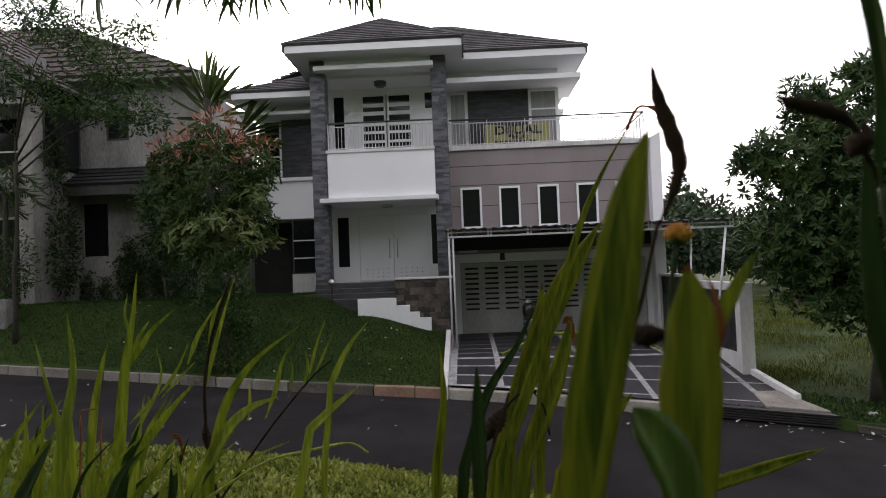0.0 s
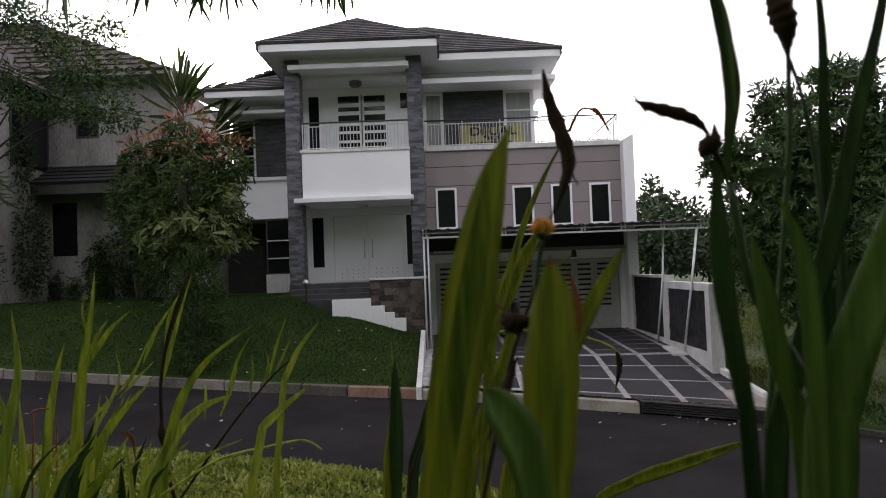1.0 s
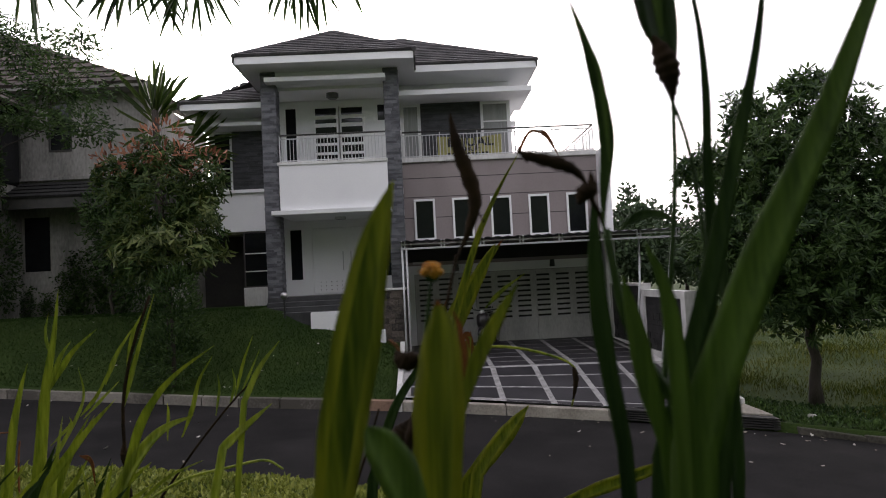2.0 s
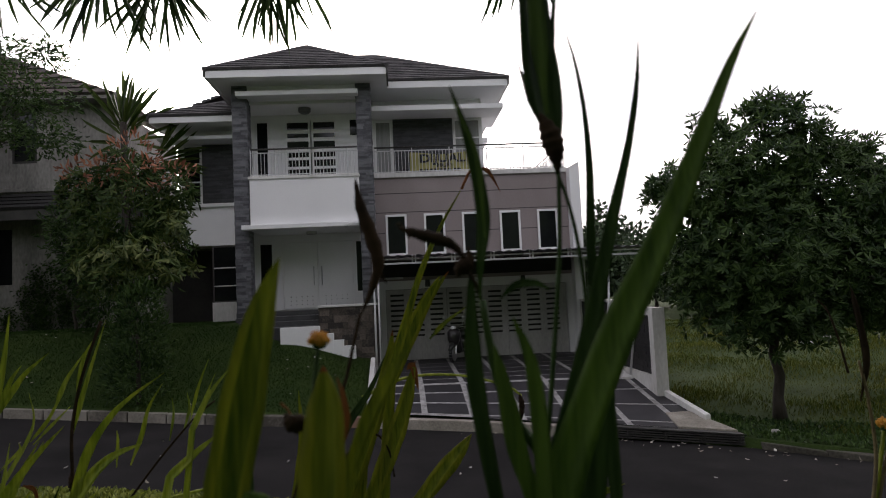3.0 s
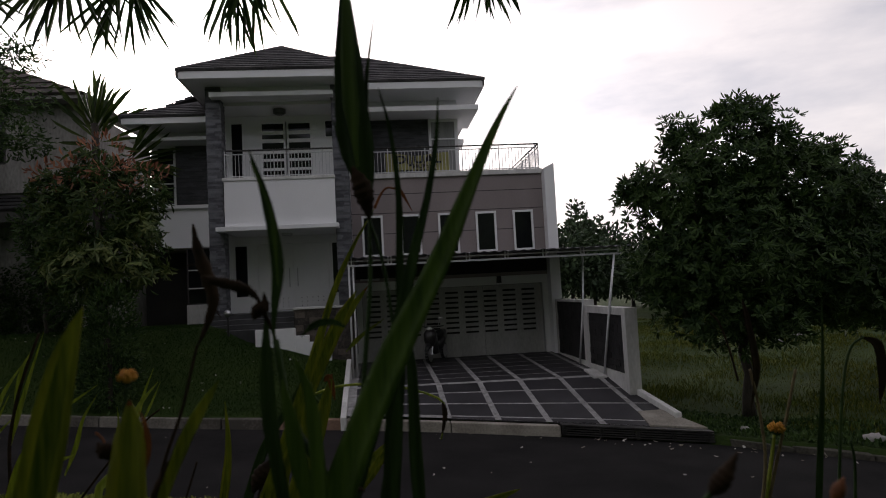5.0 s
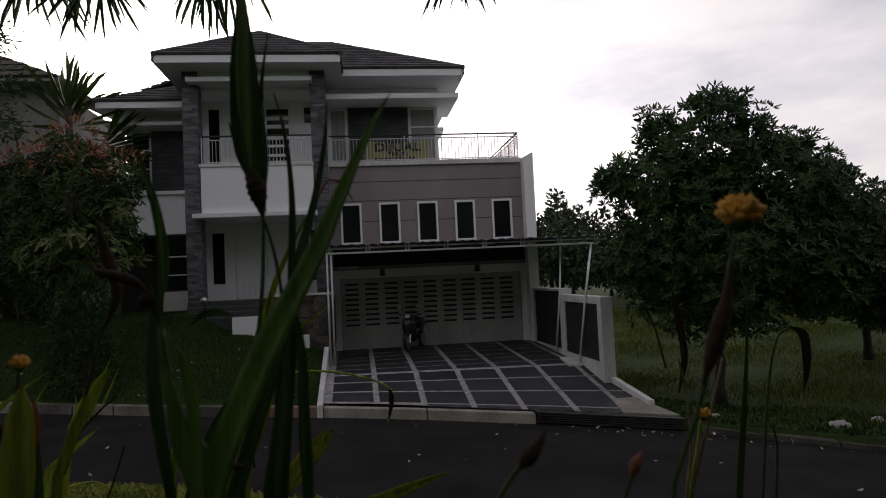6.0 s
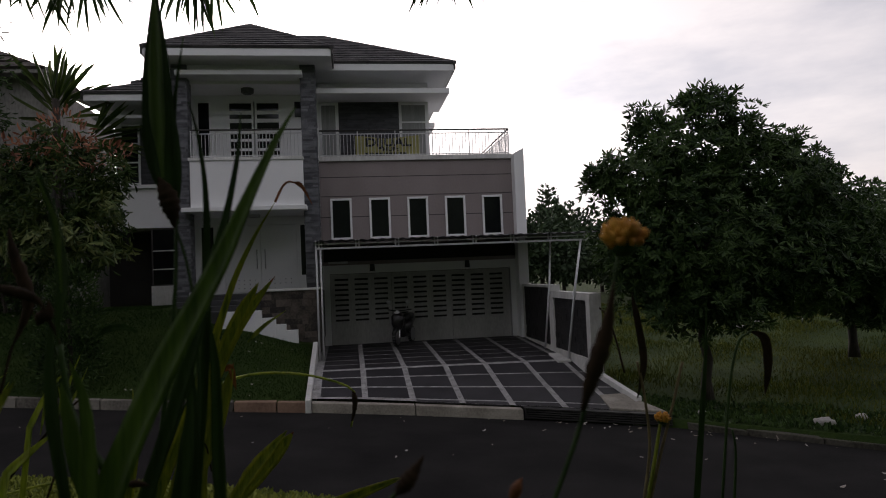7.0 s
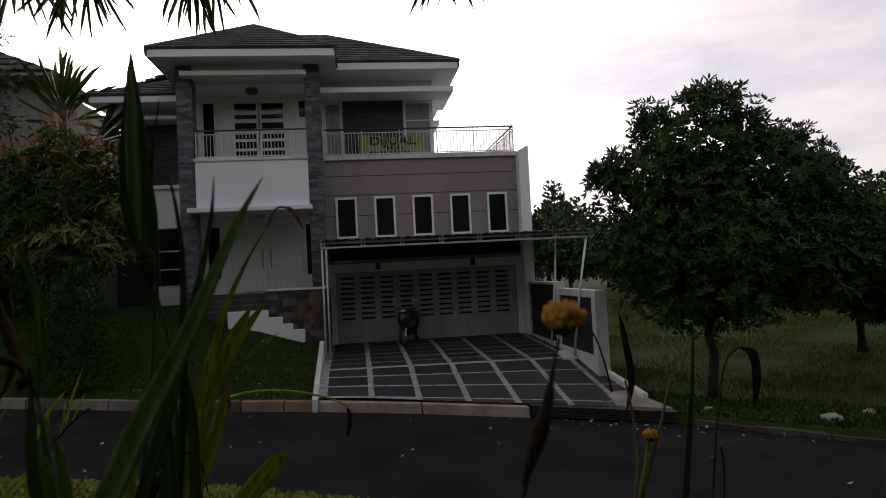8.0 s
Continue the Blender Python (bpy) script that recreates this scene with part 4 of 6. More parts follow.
roof_part("roof", roof_face((-17.0, 21.3, 9.85), (-8.1, 21.3, 9.85), (-17.0, 24.4, 12.7), (-14.3, 24.4, 12.7), 11, 0.06), M_CLAY, nb, "weathered clay tile roof")
roof_part("roof", roof_face((-8.1, 21.3, 9.85), (-8.1, 28.0, 9.85), (-14.3, 24.4, 12.7), (-14.3, 25.0, 12.7), 11, 0.06), M_CLAY, nb, "weathered clay tile roof")
part("soffit", Shape().box(-13.4, -8.0, 21.35, 22.0, 9.72, 9.90), M_CREAM, nb)
# forward wing with balcony
part("wall", Shape().box(-12.87, -12.43, 19.5, 19.75, 2.2, 9.9), M_CREAM, nb, "cream corner pier")
part("wall", Shape().box(-12.63, -12.43, 19.75, 22.0, 2.2, 9.5), M_CREAM, nb)
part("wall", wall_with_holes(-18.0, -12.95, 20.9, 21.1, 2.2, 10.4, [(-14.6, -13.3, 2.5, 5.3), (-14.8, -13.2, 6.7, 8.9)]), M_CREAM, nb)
window(nb, -14.6, -13.3, 2.5, 5.3, 20.9, 0.07, 0.03, label="dark ground-floor opening")
side = part("side_window", Shape().box(-12.43, -12.41, 20.1, 21.9, 6.75, 9.4), M_GLASS, nb, "tall dark side window")
for y in (20.02, 21.9):
    part("frame", Shape().box(-12.43, -12.40, y, y + 0.08, 6.67, 9.48), M_DARKRAIL, side)
window(nb, -14.8, -13.2, 6.7, 8.9, 20.9, 0.07, 0.03, transoms=(7.4,), label="dark balcony door")
part("balcony_slab", Shape().box(-18.0, -12.75, 19.2, 20.9, 5.85, 6.1).box(-18.0, -12.75, 19.2, 19.32, 6.1, 6.55), M_CREAM, nb, "cream balcony with solid parapet", bevel=0.02)
part("fin_beam", Shape().box(-18.0, -12.6, 19.1, 20.9, 8.45, 8.65), M_CREAM, nb, bevel=0.02)
part("gable", Shape().poly((-18.0, 19.55, 9.8), (-12.45, 19.55, 9.0), (-12.45, 19.55, 9.5), (-15.0, 19.55, 11.6), (-18.0, 19.55, 11.6)), M_CREAM, nb)
roof_part("roof", roof_face((-11.9, 18.8, 9.15), (-11.9, 24.0, 9.15), (-15.2, 18.8, 11.9), (-15.2, 24.0, 11.9), 9, 0.06), M_CLAY, nb, "weathered clay tile roof")
part("barge_board", Shape().hexa([(-15.2, 18.78, 11.6), (-11.9, 18.78, 8.87), (-11.9, 18.88, 8.87), (-15.2, 18.88, 11.6)], [(-15.2, 18.78, 11.85), (-11.9, 18.78, 9.12), (-11.9, 18.88, 9.12), (-15.2, 18.88, 11.85)]), M_CREAM, nb)
solid("garden_wall", Shape().box(-14.5, -12.2, 17.9, 18.2, 1.4, 2.75), M_CREAM, "low stained garden wall by the older house", "wall", "structure", bevel=0.03)

# ---- scooter on the drive ----
scooter = thing("scooter", (2.4, 19.8, 1.03), "black scooter parked before the garage doors", "scooter")
bx, by, bz = 2.42, 19.75, 1.035


def ring(c, r, w, n=20):
    q = Shape()
    for i in range(n):
        a, b = 2 * math.pi * i / n, 2 * math.pi * (i + 1) / n
        p0, p1 = (c[0], c[1] + r * math.cos(a), c[2] + r * math.sin(a)), (c[0], c[1] + r * math.cos(b), c[2] + r * math.sin(b))
        q.tube(p0, p1, w, n=6, caps=False)
    return q


for dy in (-0.62, 0.62):
    w = part("wheel", Shape().tube((bx - 0.05, by + dy, bz + 0.25), (bx + 0.05, by + dy, bz + 0.25), 0.19, n=16), M_CHROME, scooter, "cast wheel")
    part("tyre", ring((bx, by + dy, bz + 0.25), 0.20, 0.05), M_PLASTIC, w, "black rubber tyre", smooth=True)
part("front_fender", Shape().limb([(bx, by - 0.84, bz + 0.36), (bx, by - 0.66, bz + 0.50), (bx, by - 0.48, bz + 0.44)], [0.05, 0.075, 0.06]), M_PLASTIC, scooter, smooth=True)
part("fork", Shape().limb([(bx - 0.08, by - 0.62, bz + 0.25), (bx - 0.07, by - 0.42, bz + 0.85)], [0.022, 0.022]).limb([(bx + 0.08, by - 0.62, bz + 0.25), (bx + 0.07, by - 0.42, bz + 0.85)], [0.022, 0.022]), M_CHROME, scooter)
part("front_cowl", Shape().limb([(bx, by - 0.50, bz + 0.42), (bx, by - 0.50, bz + 0.62), (bx, by - 0.46, bz + 0.80), (bx, by - 0.40, bz + 0.92)], [0.09, 0.17, 0.19, 0.11], 12), M_REDP, scooter, "glossy black front cowl", smooth=True)
part("headlight", Shape().ball((bx, by - 0.50, bz + 0.93), 0.085, squash=0.8), M_LAMP, scooter, "clear headlight", smooth=True)
part("leg_shield", Shape().limb([(bx, by - 0.36, bz + 0.30), (bx, by - 0.34, bz + 0.75)], [0.19, 0.15], 12), M_PLASTIC, scooter, smooth=True)
part("floorboard", Shape().box(bx - 0.15, bx + 0.15, by - 0.4, by + 0.1, bz + 0.25, bz + 0.32), M_PLASTIC, scooter, bevel=0.02)
part("body", Shape().limb([(bx, by + 0.02, bz + 0.40), (bx, by + 0.3, bz + 0.58), (bx, by + 0.75, bz + 0.66)], [0.14, 0.17, 0.08], 12), M_REDP, scooter, smooth=True)
part("seat", Shape().limb([(bx, by + 0.0, bz + 0.72), (bx, by + 0.3, bz + 0.76), (bx, by + 0.72, bz + 0.80)], [0.08, 0.12, 0.07], 12), M_PLASTIC, scooter, smooth=True)
part("handlebar", Shape().limb([(bx - 0.34, by - 0.28, bz + 1.0), (bx - 0.15, by - 0.38, bz + 0.98), (bx + 0.15, by - 0.38, bz + 0.98), (bx + 0.34, by - 0.28, bz + 1.0)], [0.017] * 4), M_PLASTIC, scooter, smooth=True)
for sx in (-1, 1):
    part("mirror", Shape().limb([(bx + sx * 0.2, by - 0.36, bz + 1.0), (bx + sx * 0.27, by - 0.38, bz + 1.17)], [0.008, 0.008]).ball((bx + sx * 0.28, by - 0.38, bz + 1.22), 0.07, squash=0.8), M_CHROME, scooter, "round mirror", smooth=True)

scooter.location, scooter.rotation_euler, scooter.scale = (2.36, 20.25, 1.06), (0, 0, radians(-24)), (1.08, 1.08, 1.08)

# garden lamp by the steps
lamp = thing("garden_lamp", (-3.38, 18.6, 2.15), "small chrome globe garden lamp on a post", "lamp")
part("post", Shape().tube((-3.38, 18.6, 2.05), (-3.38, 18.6, 2.75), 0.03), M_PLASTIC, lamp)
part("globe", Shape().ball((-3.38, 18.6, 2.86), 0.105, 14, 9), M_CHROME, lamp, "reflecting globe", smooth=True)

# ---- trees ----
rng = np.random.default_rng(4)


def crown_points(blobs, density, shell=0.55):
    """Points in a set of lumpy ellipsoids (x, y, z, rx, ry, rz), denser towards the outside; also their outward ways."""
    pos, out = [], []
    for x, y, z, a, b, c in blobs:
        n = int(density * (a * b + b * c + a * c) * 1.3)
        d = unit(rng.normal(0, 1, (n, 3)))
        r = rng.uniform(shell, 1.0, n) ** 0.7 * (1 + 0.16 * np.sin(d[:, 0] * 7 + x * 3) * np.cos(d[:, 2] * 6 + z) + 0.10 * np.sin(d[:, 1] * 11 + y))
        pos.append(np.array([x, y, z]) + d * r[:, None] * np.array([a, b, c]))
        out.append(d)
    return np.concatenate(pos), np.concatenate(out)


def rosettes(pos, out, count, size, aspect, lift=0.15):
    """Whorls of leaves round twig ends."""
    n = len(pos)
    ax_ = unit(out + rng.normal(0, 0.45, (n, 3)) + np.array([0, 0, 0.5]))
    s = unit(np.cross(ax_, rng.normal(0, 1, (n, 3))))
    u = np.cross(ax_, s)
    P, W, S, L = [], [], [], []
    for k in range(count):
        a = 2 * math.pi * (k / count) + rng.uniform(-0.3, 0.3, n)
        w = unit(np.cos(a)[:, None] * s + np.sin(a)[:, None] * u + ax_ * (lift + rng.uniform(-0.35, 0.5, n))[:, None])
        P.append(pos + w * 0.01)
        W.append(w)
        S.append(unit(np.cross(w, ax_)))
        L.append(size * rng.uniform(0.6, 1.15, n))
    L = np.concatenate(L)
    return np.concatenate(P), np.concatenate(W), np.concatenate(S), L, L * aspect


def branches(base, tops, r0, knee=0.45, wob=0.25, seed=1):
    """A trunk that forks into limbs towards the given points."""
    r = random.Random(seed)
    base = Vector(base)
    q = Shape()
    for t in tops:
        t = Vector(t)
        fork = base + Vector((0, 0, (t.z - base.z) * r.uniform(knee - 0.12, knee + 0.1)))
        mid = fork.lerp(t, 0.5) + Vector((r.uniform(-wob, wob), r.uniform(-wob, wob), r.uniform(0, wob)))
        q.limb([fork - Vector((0, 0, 0.15)), fork.lerp(mid, 0.5) + Vector((0, 0, -0.05)), mid, t], [r0 * 0.55, r0 * 0.42, r0 * 0.28, r0 * 0.1], 6)
        for _ in range(3):
            s0 = mid.lerp(t, r.uniform(0, 0.6))
            q.limb([s0, s0 + Vector((r.uniform(-1, 1), r.uniform(-1, 1), r.uniform(0.0, 0.9))) * r.uniform(0.5, 1.0)], [r0 * 0.2, r0 * 0.06], 5)
    return q


def trunk_shape(base, top, r0, r1, wob=0.06, seed=2):
    r = random.Random(seed)
    b, t = Vector(base), Vector(top)
    pts = [b + (t - b) * (i / 5) + Vector((r.uniform(-wob, wob), r.uniform(-wob, wob), 0)) * (1 if i else 0) for i in range(6)]
    return Shape().limb(pts, [r0 * 1.35] + [r0 + (r1 - r0) * i / 5 for i in range(1, 6)], 10)


def tree(name, label, base, fork, r0, blobs, tops, layers, seed=1):
    t = thing(name, base, label, "tree")
    part("trunk", trunk_shape((base[0], base[1], base[2] - 0.15), fork, r0, r0 * 0.75, seed=seed), M_BARK, t, smooth=True)
    part("limb", branches((fork[0], fork[1], fork[2] - 1.2), tops, r0, seed=seed), M_BARK, t, smooth=True)
    for me in layers:
        tagged(part("crown", me, None, t), kind="stuff")
    return t


def curve_points(ctrl, n):
    """A smooth curve through the given points."""
    c = [Vector(p) for p in ctrl]
    c = [c[0] * 2 - c[1]] + c + [c[-1] * 2 - c[-2]]
    res = []
    segs = len(c) - 3
    for i in range(n):
        u = i / (n - 1) * segs
        k = min(int(u), segs - 1)
        t = u - k
        a, b, d, e = c[k:k + 4]
        res.append(0.5 * ((2 * b) + (d - a) * t + (2 * a - 5 * b + 4 * d - e) * t * t + (3 * b - a - 3 * d + e) * t ** 3))
    return res


# large-leaved tree on the open plot
b1 = [(8.75, 14.0, 5.5, 1.5, 1.4, 1.3), (7.3, 13.9, 5.0, 1.3, 1.2, 0.85), (10.4, 14.2, 4.75, 1.8, 1.6, 1.3), (8.6, 13.8, 3.6, 2.2, 1.9, 1.5), (12.0, 14.6, 3.9, 1.7, 1.6, 1.35), (10.6, 13.9, 2.95, 2.0, 1.6, 1.1), (8.4, 13.6, 2.4, 1.75, 1.4, 0.85), (7.55, 14.0, 6.25, 0.5, 0.5, 0.6), (8.95, 14.0, 6.75, 0.8, 0.7, 0.45), (9.8, 14.1, 6.15, 0.6, 0.6, 0.5), (10.9, 14.2, 5.75, 0.6, 0.6, 0.5), (11.9, 14.5, 5.15, 0.6, 0.6, 0.4), (6.35, 13.9, 5.1, 0.5, 0.5, 0.35), (12.5, 14.2, 2.9, 1.3, 1.3, 0.9), (12.9, 14.0, 1.9, 0.9, 0.9, 0.45), (7.0, 13.8, 3.4, 1.0, 1.0, 1.0)]
pos, out = crown_points(b1, 74, 0.3)
tree("broadleaf_tree", "spreading tree with large dark green whorled leaves", (8.55, 13.9, 0.28), (8.6, 13.9, 2.4), 0.115, b1, [(8.8, 14, 6.2), (7.0, 13.9, 4.6), (10.6, 14.2, 4.9), (8.0, 13.5, 3.6), (11.9, 14.5, 4.2), (9.4, 14.3, 5.4), (7.8, 14, 5.2), (11, 13.6, 3.2)],
     [leaves(rosettes(pos, out, 10, 0.185, 0.30), "crown", M_LEAF, 0.2, 0.40)], 3)
# unseen dark wall added behind the camera: closes the place, blocks low sky light
r2 = np.random.default_rng(8)
s = Shape()
gxs = np.linspace(-46, 46, 47)
for x in gxs:
    yb = -7.5 + 0.004 * x * x * -1 + r2.uniform(-0.5, 0.5)
    s.v += [(x, yb, 0.5), (x, yb - 0.6 + r2.uniform(-0.4, 0.4), 7.0), (x, yb - 1.2, 17.0 + r2.uniform(-2, 2))]
s.f = [(3 * i + j, 3 * i + 3 + j, 3 * i + 4 + j, 3 * i + 1 + j) for i in range(46) for j in range(2)]
solid("backdrop", s, M_FAR, "unseen dark wall added behind the camera to block low sky", "trees", "structure")
b2 = [(13.6, 16.2, 3.6, 2.0, 1.9, 1.9), (15.4, 16.6, 3.2, 2.2, 2.0, 1.7), (13.0, 15.8, 2.5, 1.5, 1.4, 0.9)]
pos, out = crown_points(b2, 50, 0.35)
tree("broadleaf_tree", "spreading tree with large dark green whorled leaves", (14.2, 16.4, 0.6), (14.2, 16.4, 2.6), 0.12, b2, [(13.4, 16, 4.6), (15.4, 16.6, 4.4), (14.4, 17, 4.9), (13, 15.8, 3)],
     [leaves(rosettes(pos, out, 9, 0.2, 0.40), "crown", M_LEAF, 0.2, 0.46)], 5)

# red-tipped tree on the lawn
b3 = [(-6.0, 17.0, 5.5, 1.3, 1.2, 1.0), (-7.0, 17.0, 6.0, 0.7, 0.7, 0.6), (-5.0, 16.9, 5.9, 0.7, 0.7, 0.65), (-5.95, 17.0, 6.55, 0.7, 0.7, 0.5), (-5.15, 16.8, 4.7, 0.75, 0.8, 0.7), (-6.65, 16.9, 4.6, 0.7, 0.8, 0.7), (-5.9, 16.8, 3.9, 1.15, 1.1, 0.6)]
pos, out = crown_points(b3, 130, 0.45)
green = leaves(random_leaves(rng, pos, out, 0.20, 0.33, 0.6, 0.35), "crown", M_LEAF)
pos, out = crown_points(b3, 36, 0.7)
mid = leaves(rosettes(pos, out, 9, 0.20, 0.30, -0.25), "crown", M_LEAFM, 0.2)
pos, out = crown_points([(-5.95, 17.0, 6.95, 0.6, 0.6, 0.5), (-7.0, 17.0, 6.45, 0.65, 0.7, 0.3), (-4.95, 16.9, 6.4, 0.6, 0.7, 0.35), (-6.4, 16.6, 6.5, 0.5, 0.5, 0.4), (-5.4, 16.6, 6.3, 0.5, 0.5, 0.4)], 62, 0.6)
red = leaves(random_leaves(rng, pos, out + np.array([0, 0, 0.5]), 0.21, 0.32, 0.6, 0.1), "crown", M_RED)
pos, out = crown_points([(-5.0, 16.4, 4.1, 0.7, 0.7, 0.4), (-6.2, 16.2, 4.2, 0.9, 0.5, 0.3), (-4.75, 16.5, 5.0, 0.4, 0.5, 0.4), (-5.4, 15.9, 4.5, 0.6, 0.4, 0.3)], 24, 0.8)
lime = leaves(rosettes(pos, out, 8, 0.27, 0.26, -0.45), "crown", M_LEAFY)
tree("garden_tree", "dense garden tree with copper-red young leaves on top", (-5.95, 17.1, ground_z(-5.95, 17.1)), (-5.9, 17.0, 3.6), 0.075, b3, [(-5.8, 17, 6.6), (-6.7, 17, 5.2), (-5, 16.9, 5.2), (-5.6, 16.6, 4.4)], [green, mid, red, lime], 7)

# columnar shrub by the kerb
shrub = thing("shrub", (-5.35, 15.65, ground_z(-5.35, 15.65)), "dense dark green columnar shrub near the kerb", "shrub")
part("stem", Shape().limb([(-5.35, 15.65, 0.7), (-5.33, 15.65, 2.0), (-5.36, 15.65, 3.2)], [0.06, 0.045, 0.02]), M_BARK, shrub, smooth=True)
pos, out = crown_points([(-5.35, 15.65, 1.6, 0.72, 0.7, 0.72), (-5.3, 15.65, 2.4, 0.68, 0.68, 0.75), (-5.3, 15.65, 3.1, 0.52, 0.5, 0.6)], 620, 0.5)
part("crown", leaves(random_leaves(rng, pos, out + np.array([0, 0, 0.4]), 0.13, 0.34, 0.6, 0.0), "crown", M_LEAF), None, shrub)

# feathery tree before the neighbouring house
b5 = [(-8.6, 17.2, 8.5, 1.4, 1.2, 0.9), (-9.6, 17.2, 9.6, 1.2, 1.1, 0.7), (-10.8, 17.2, 10.2, 1.1, 1.1, 0.7), (-8.0, 17.1, 7.4, 0.9, 1.0, 0.5), (-9.4, 17.0, 7.6, 1.1, 1.0, 0.35), (-10.6, 17.2, 8.3, 0.7, 0.9, 0.6), (-8.0, 17.1, 9.6, 0.7, 0.7, 0.4), (-11.6, 17.0, 8.6, 0.6, 0.8, 1.2)]
pos, out = crown_points(b5, 270, 0.05)
feather = leaves(random_leaves(rng, pos, out * np.array([1, 1, 0.25]), 0.15, 0.34, 0.5, 0.25), "crown", M_LEAF)
tree("feathery_tree", "thin-limbed tree with fine dark feathery foliage", (-11.6, 17.4, ground_z(-11.6, 17.4)), (-11.4, 17.3, 6.4), 0.06, b5, [(-9.2, 17.2, 8.6), (-11.2, 17.2, 9.2), (-8.2, 17.1, 7.6), (-10.4, 17.2, 9.8), (-11.4, 17.2, 7.4), (-7.9, 17, 8.4)], [feather], 9)

b6 = [(-8.2, 19.4, 4.6, 0.9, 0.8, 1.3), (-7.5, 19.2, 3.4, 0.8, 0.8, 1.0), (-8.8, 19.6, 5.6, 0.7, 0.7, 0.6)]
pos, out = crown_points(b6, 260, 0.2)
tree("small_tree", "small dark leafy tree against the older house", (-8.5, 19.6, ground_z(-8.5, 19.6)), (-8.5, 19.6, 4.0), 0.05, b6, [(-8.6, 19.4, 5.4), (-9.5, 19.6, 5.8), (-7.7, 19.2, 4)], [leaves(random_leaves(rng, pos, out, 0.17, 0.35, 0.6, 0.3), "crown", M_LEAF)], 12)

# spiky palm-like plant behind
yucca = thing("spiky_palm", (-7.5, 20.6, 2.5), "tall spiky rosette palm behind the garden tree", "palm")
part("trunk", trunk_shape((-7.5, 20.6, 2.3), (-7.5, 20.6, 8.7), 0.12, 0.10), M_BARK, yucca, smooth=True)
for cx, cy, cz, n, long, a0, a1 in ((-7.5, 20.6, 8.45, 24, 1.7, -1.0, 1.0), (-7.45, 20.6, 8.1, 12, 1.3, -1.9, 1.9), (-6.7, 20.9, 7.6, 22, 1.5, 0.5, 2.4)):
    a = np.linspace(a0, a1, n) + rng.normal(0, 0.09, n)
    d = unit(np.stack([np.sin(a), rng.normal(0, 0.35, n), np.cos(a) + 0.15], 1))
    s = unit(np.cross(d, np.stack([rng.normal(0, 0.5, n), np.ones(n), rng.normal(0, 0.5, n)], 1)))
    part("leaf_crown", leaves((np.array([[cx, cy, cz]]) + d * 0.12 + rng.normal(0, 0.05, (n, 3)), d, s, long * rng.uniform(0.7, 1.1, n), rng.uniform(0.10, 0.15, n)), "leaf_crown", M_LEAFM, 0.1), None, yucca)

# creepers on the older house
creeper = thing("creeper", (-10.5, 21.9, 2.5), "dark climbing creeper on the cream wall", "creeper")
cp = []
for k in range(46):
    x = -13.4 + 4.6 * rng.random()
    h = rng.uniform(0.5, 2.3) if not -12.5 < x < -11.3 else rng.uniform(0.4, 1.1)
    m = int(75 * h)
    cp.append(np.stack([x + rng.normal(0, 0.10, m) + 0.12 * np.sin(np.linspace(0, 5, m) + k), 21.93 - rng.uniform(0, 0.12, m), 2.5 + h * rng.random(m) ** 0.8], 1))
pos = np.concatenate(cp)
part("foliage", leaves(random_leaves(rng, pos, np.tile([0.0, -1.0, 0.0], (len(pos), 1)), 0.10, 0.6, 0.6, 0.2), "foliage", M_LEAF), None, creeper)
mass = thing("climber", (-12.4, 21.3, 2.4), "dense dark climber growing up the wall and canopy", "climber")
pos, out = crown_points([(-12.25, 20.7, 4.2, 0.25, 0.9, 1.7), (-12.3, 20.4, 7.0, 0.2, 0.6, 1.2), (-8.4, 21.2, 4.6, 0.9, 0.4, 1.5), (-9.6, 21.4, 5.3, 0.5, 0.3, 0.6)], 330, 0.3)
part("foliage", leaves(random_leaves(rng, pos, out, 0.14, 0.45), "foliage", M_LEAF), None, mass)
potted = thing("bush", (-12.3, 18.4, 2.3), "dark round bush by the garden wall", "bush")
pos, out = crown_points([(-12.2, 18.3, 3.7, 0.55, 0.6, 0.95), (-12.8, 18.5, 3.3, 0.7, 0.7, 0.9)], 240, 0.5)
part("foliage", leaves(random_leaves(rng, pos, out, 0.13, 0.4), "foliage", M_LEAF), None, potted)

pinnate = thing("small_palm", (-12.6, 18.4, 2.4), "small palm with arching dark fronds by the older house", "palm")
part("trunk", trunk_shape((-12.6, 18.4, 2.2), (-12.5, 18.4, 5.9), 0.08, 0.06), M_BARK, pinnate, smooth=True)
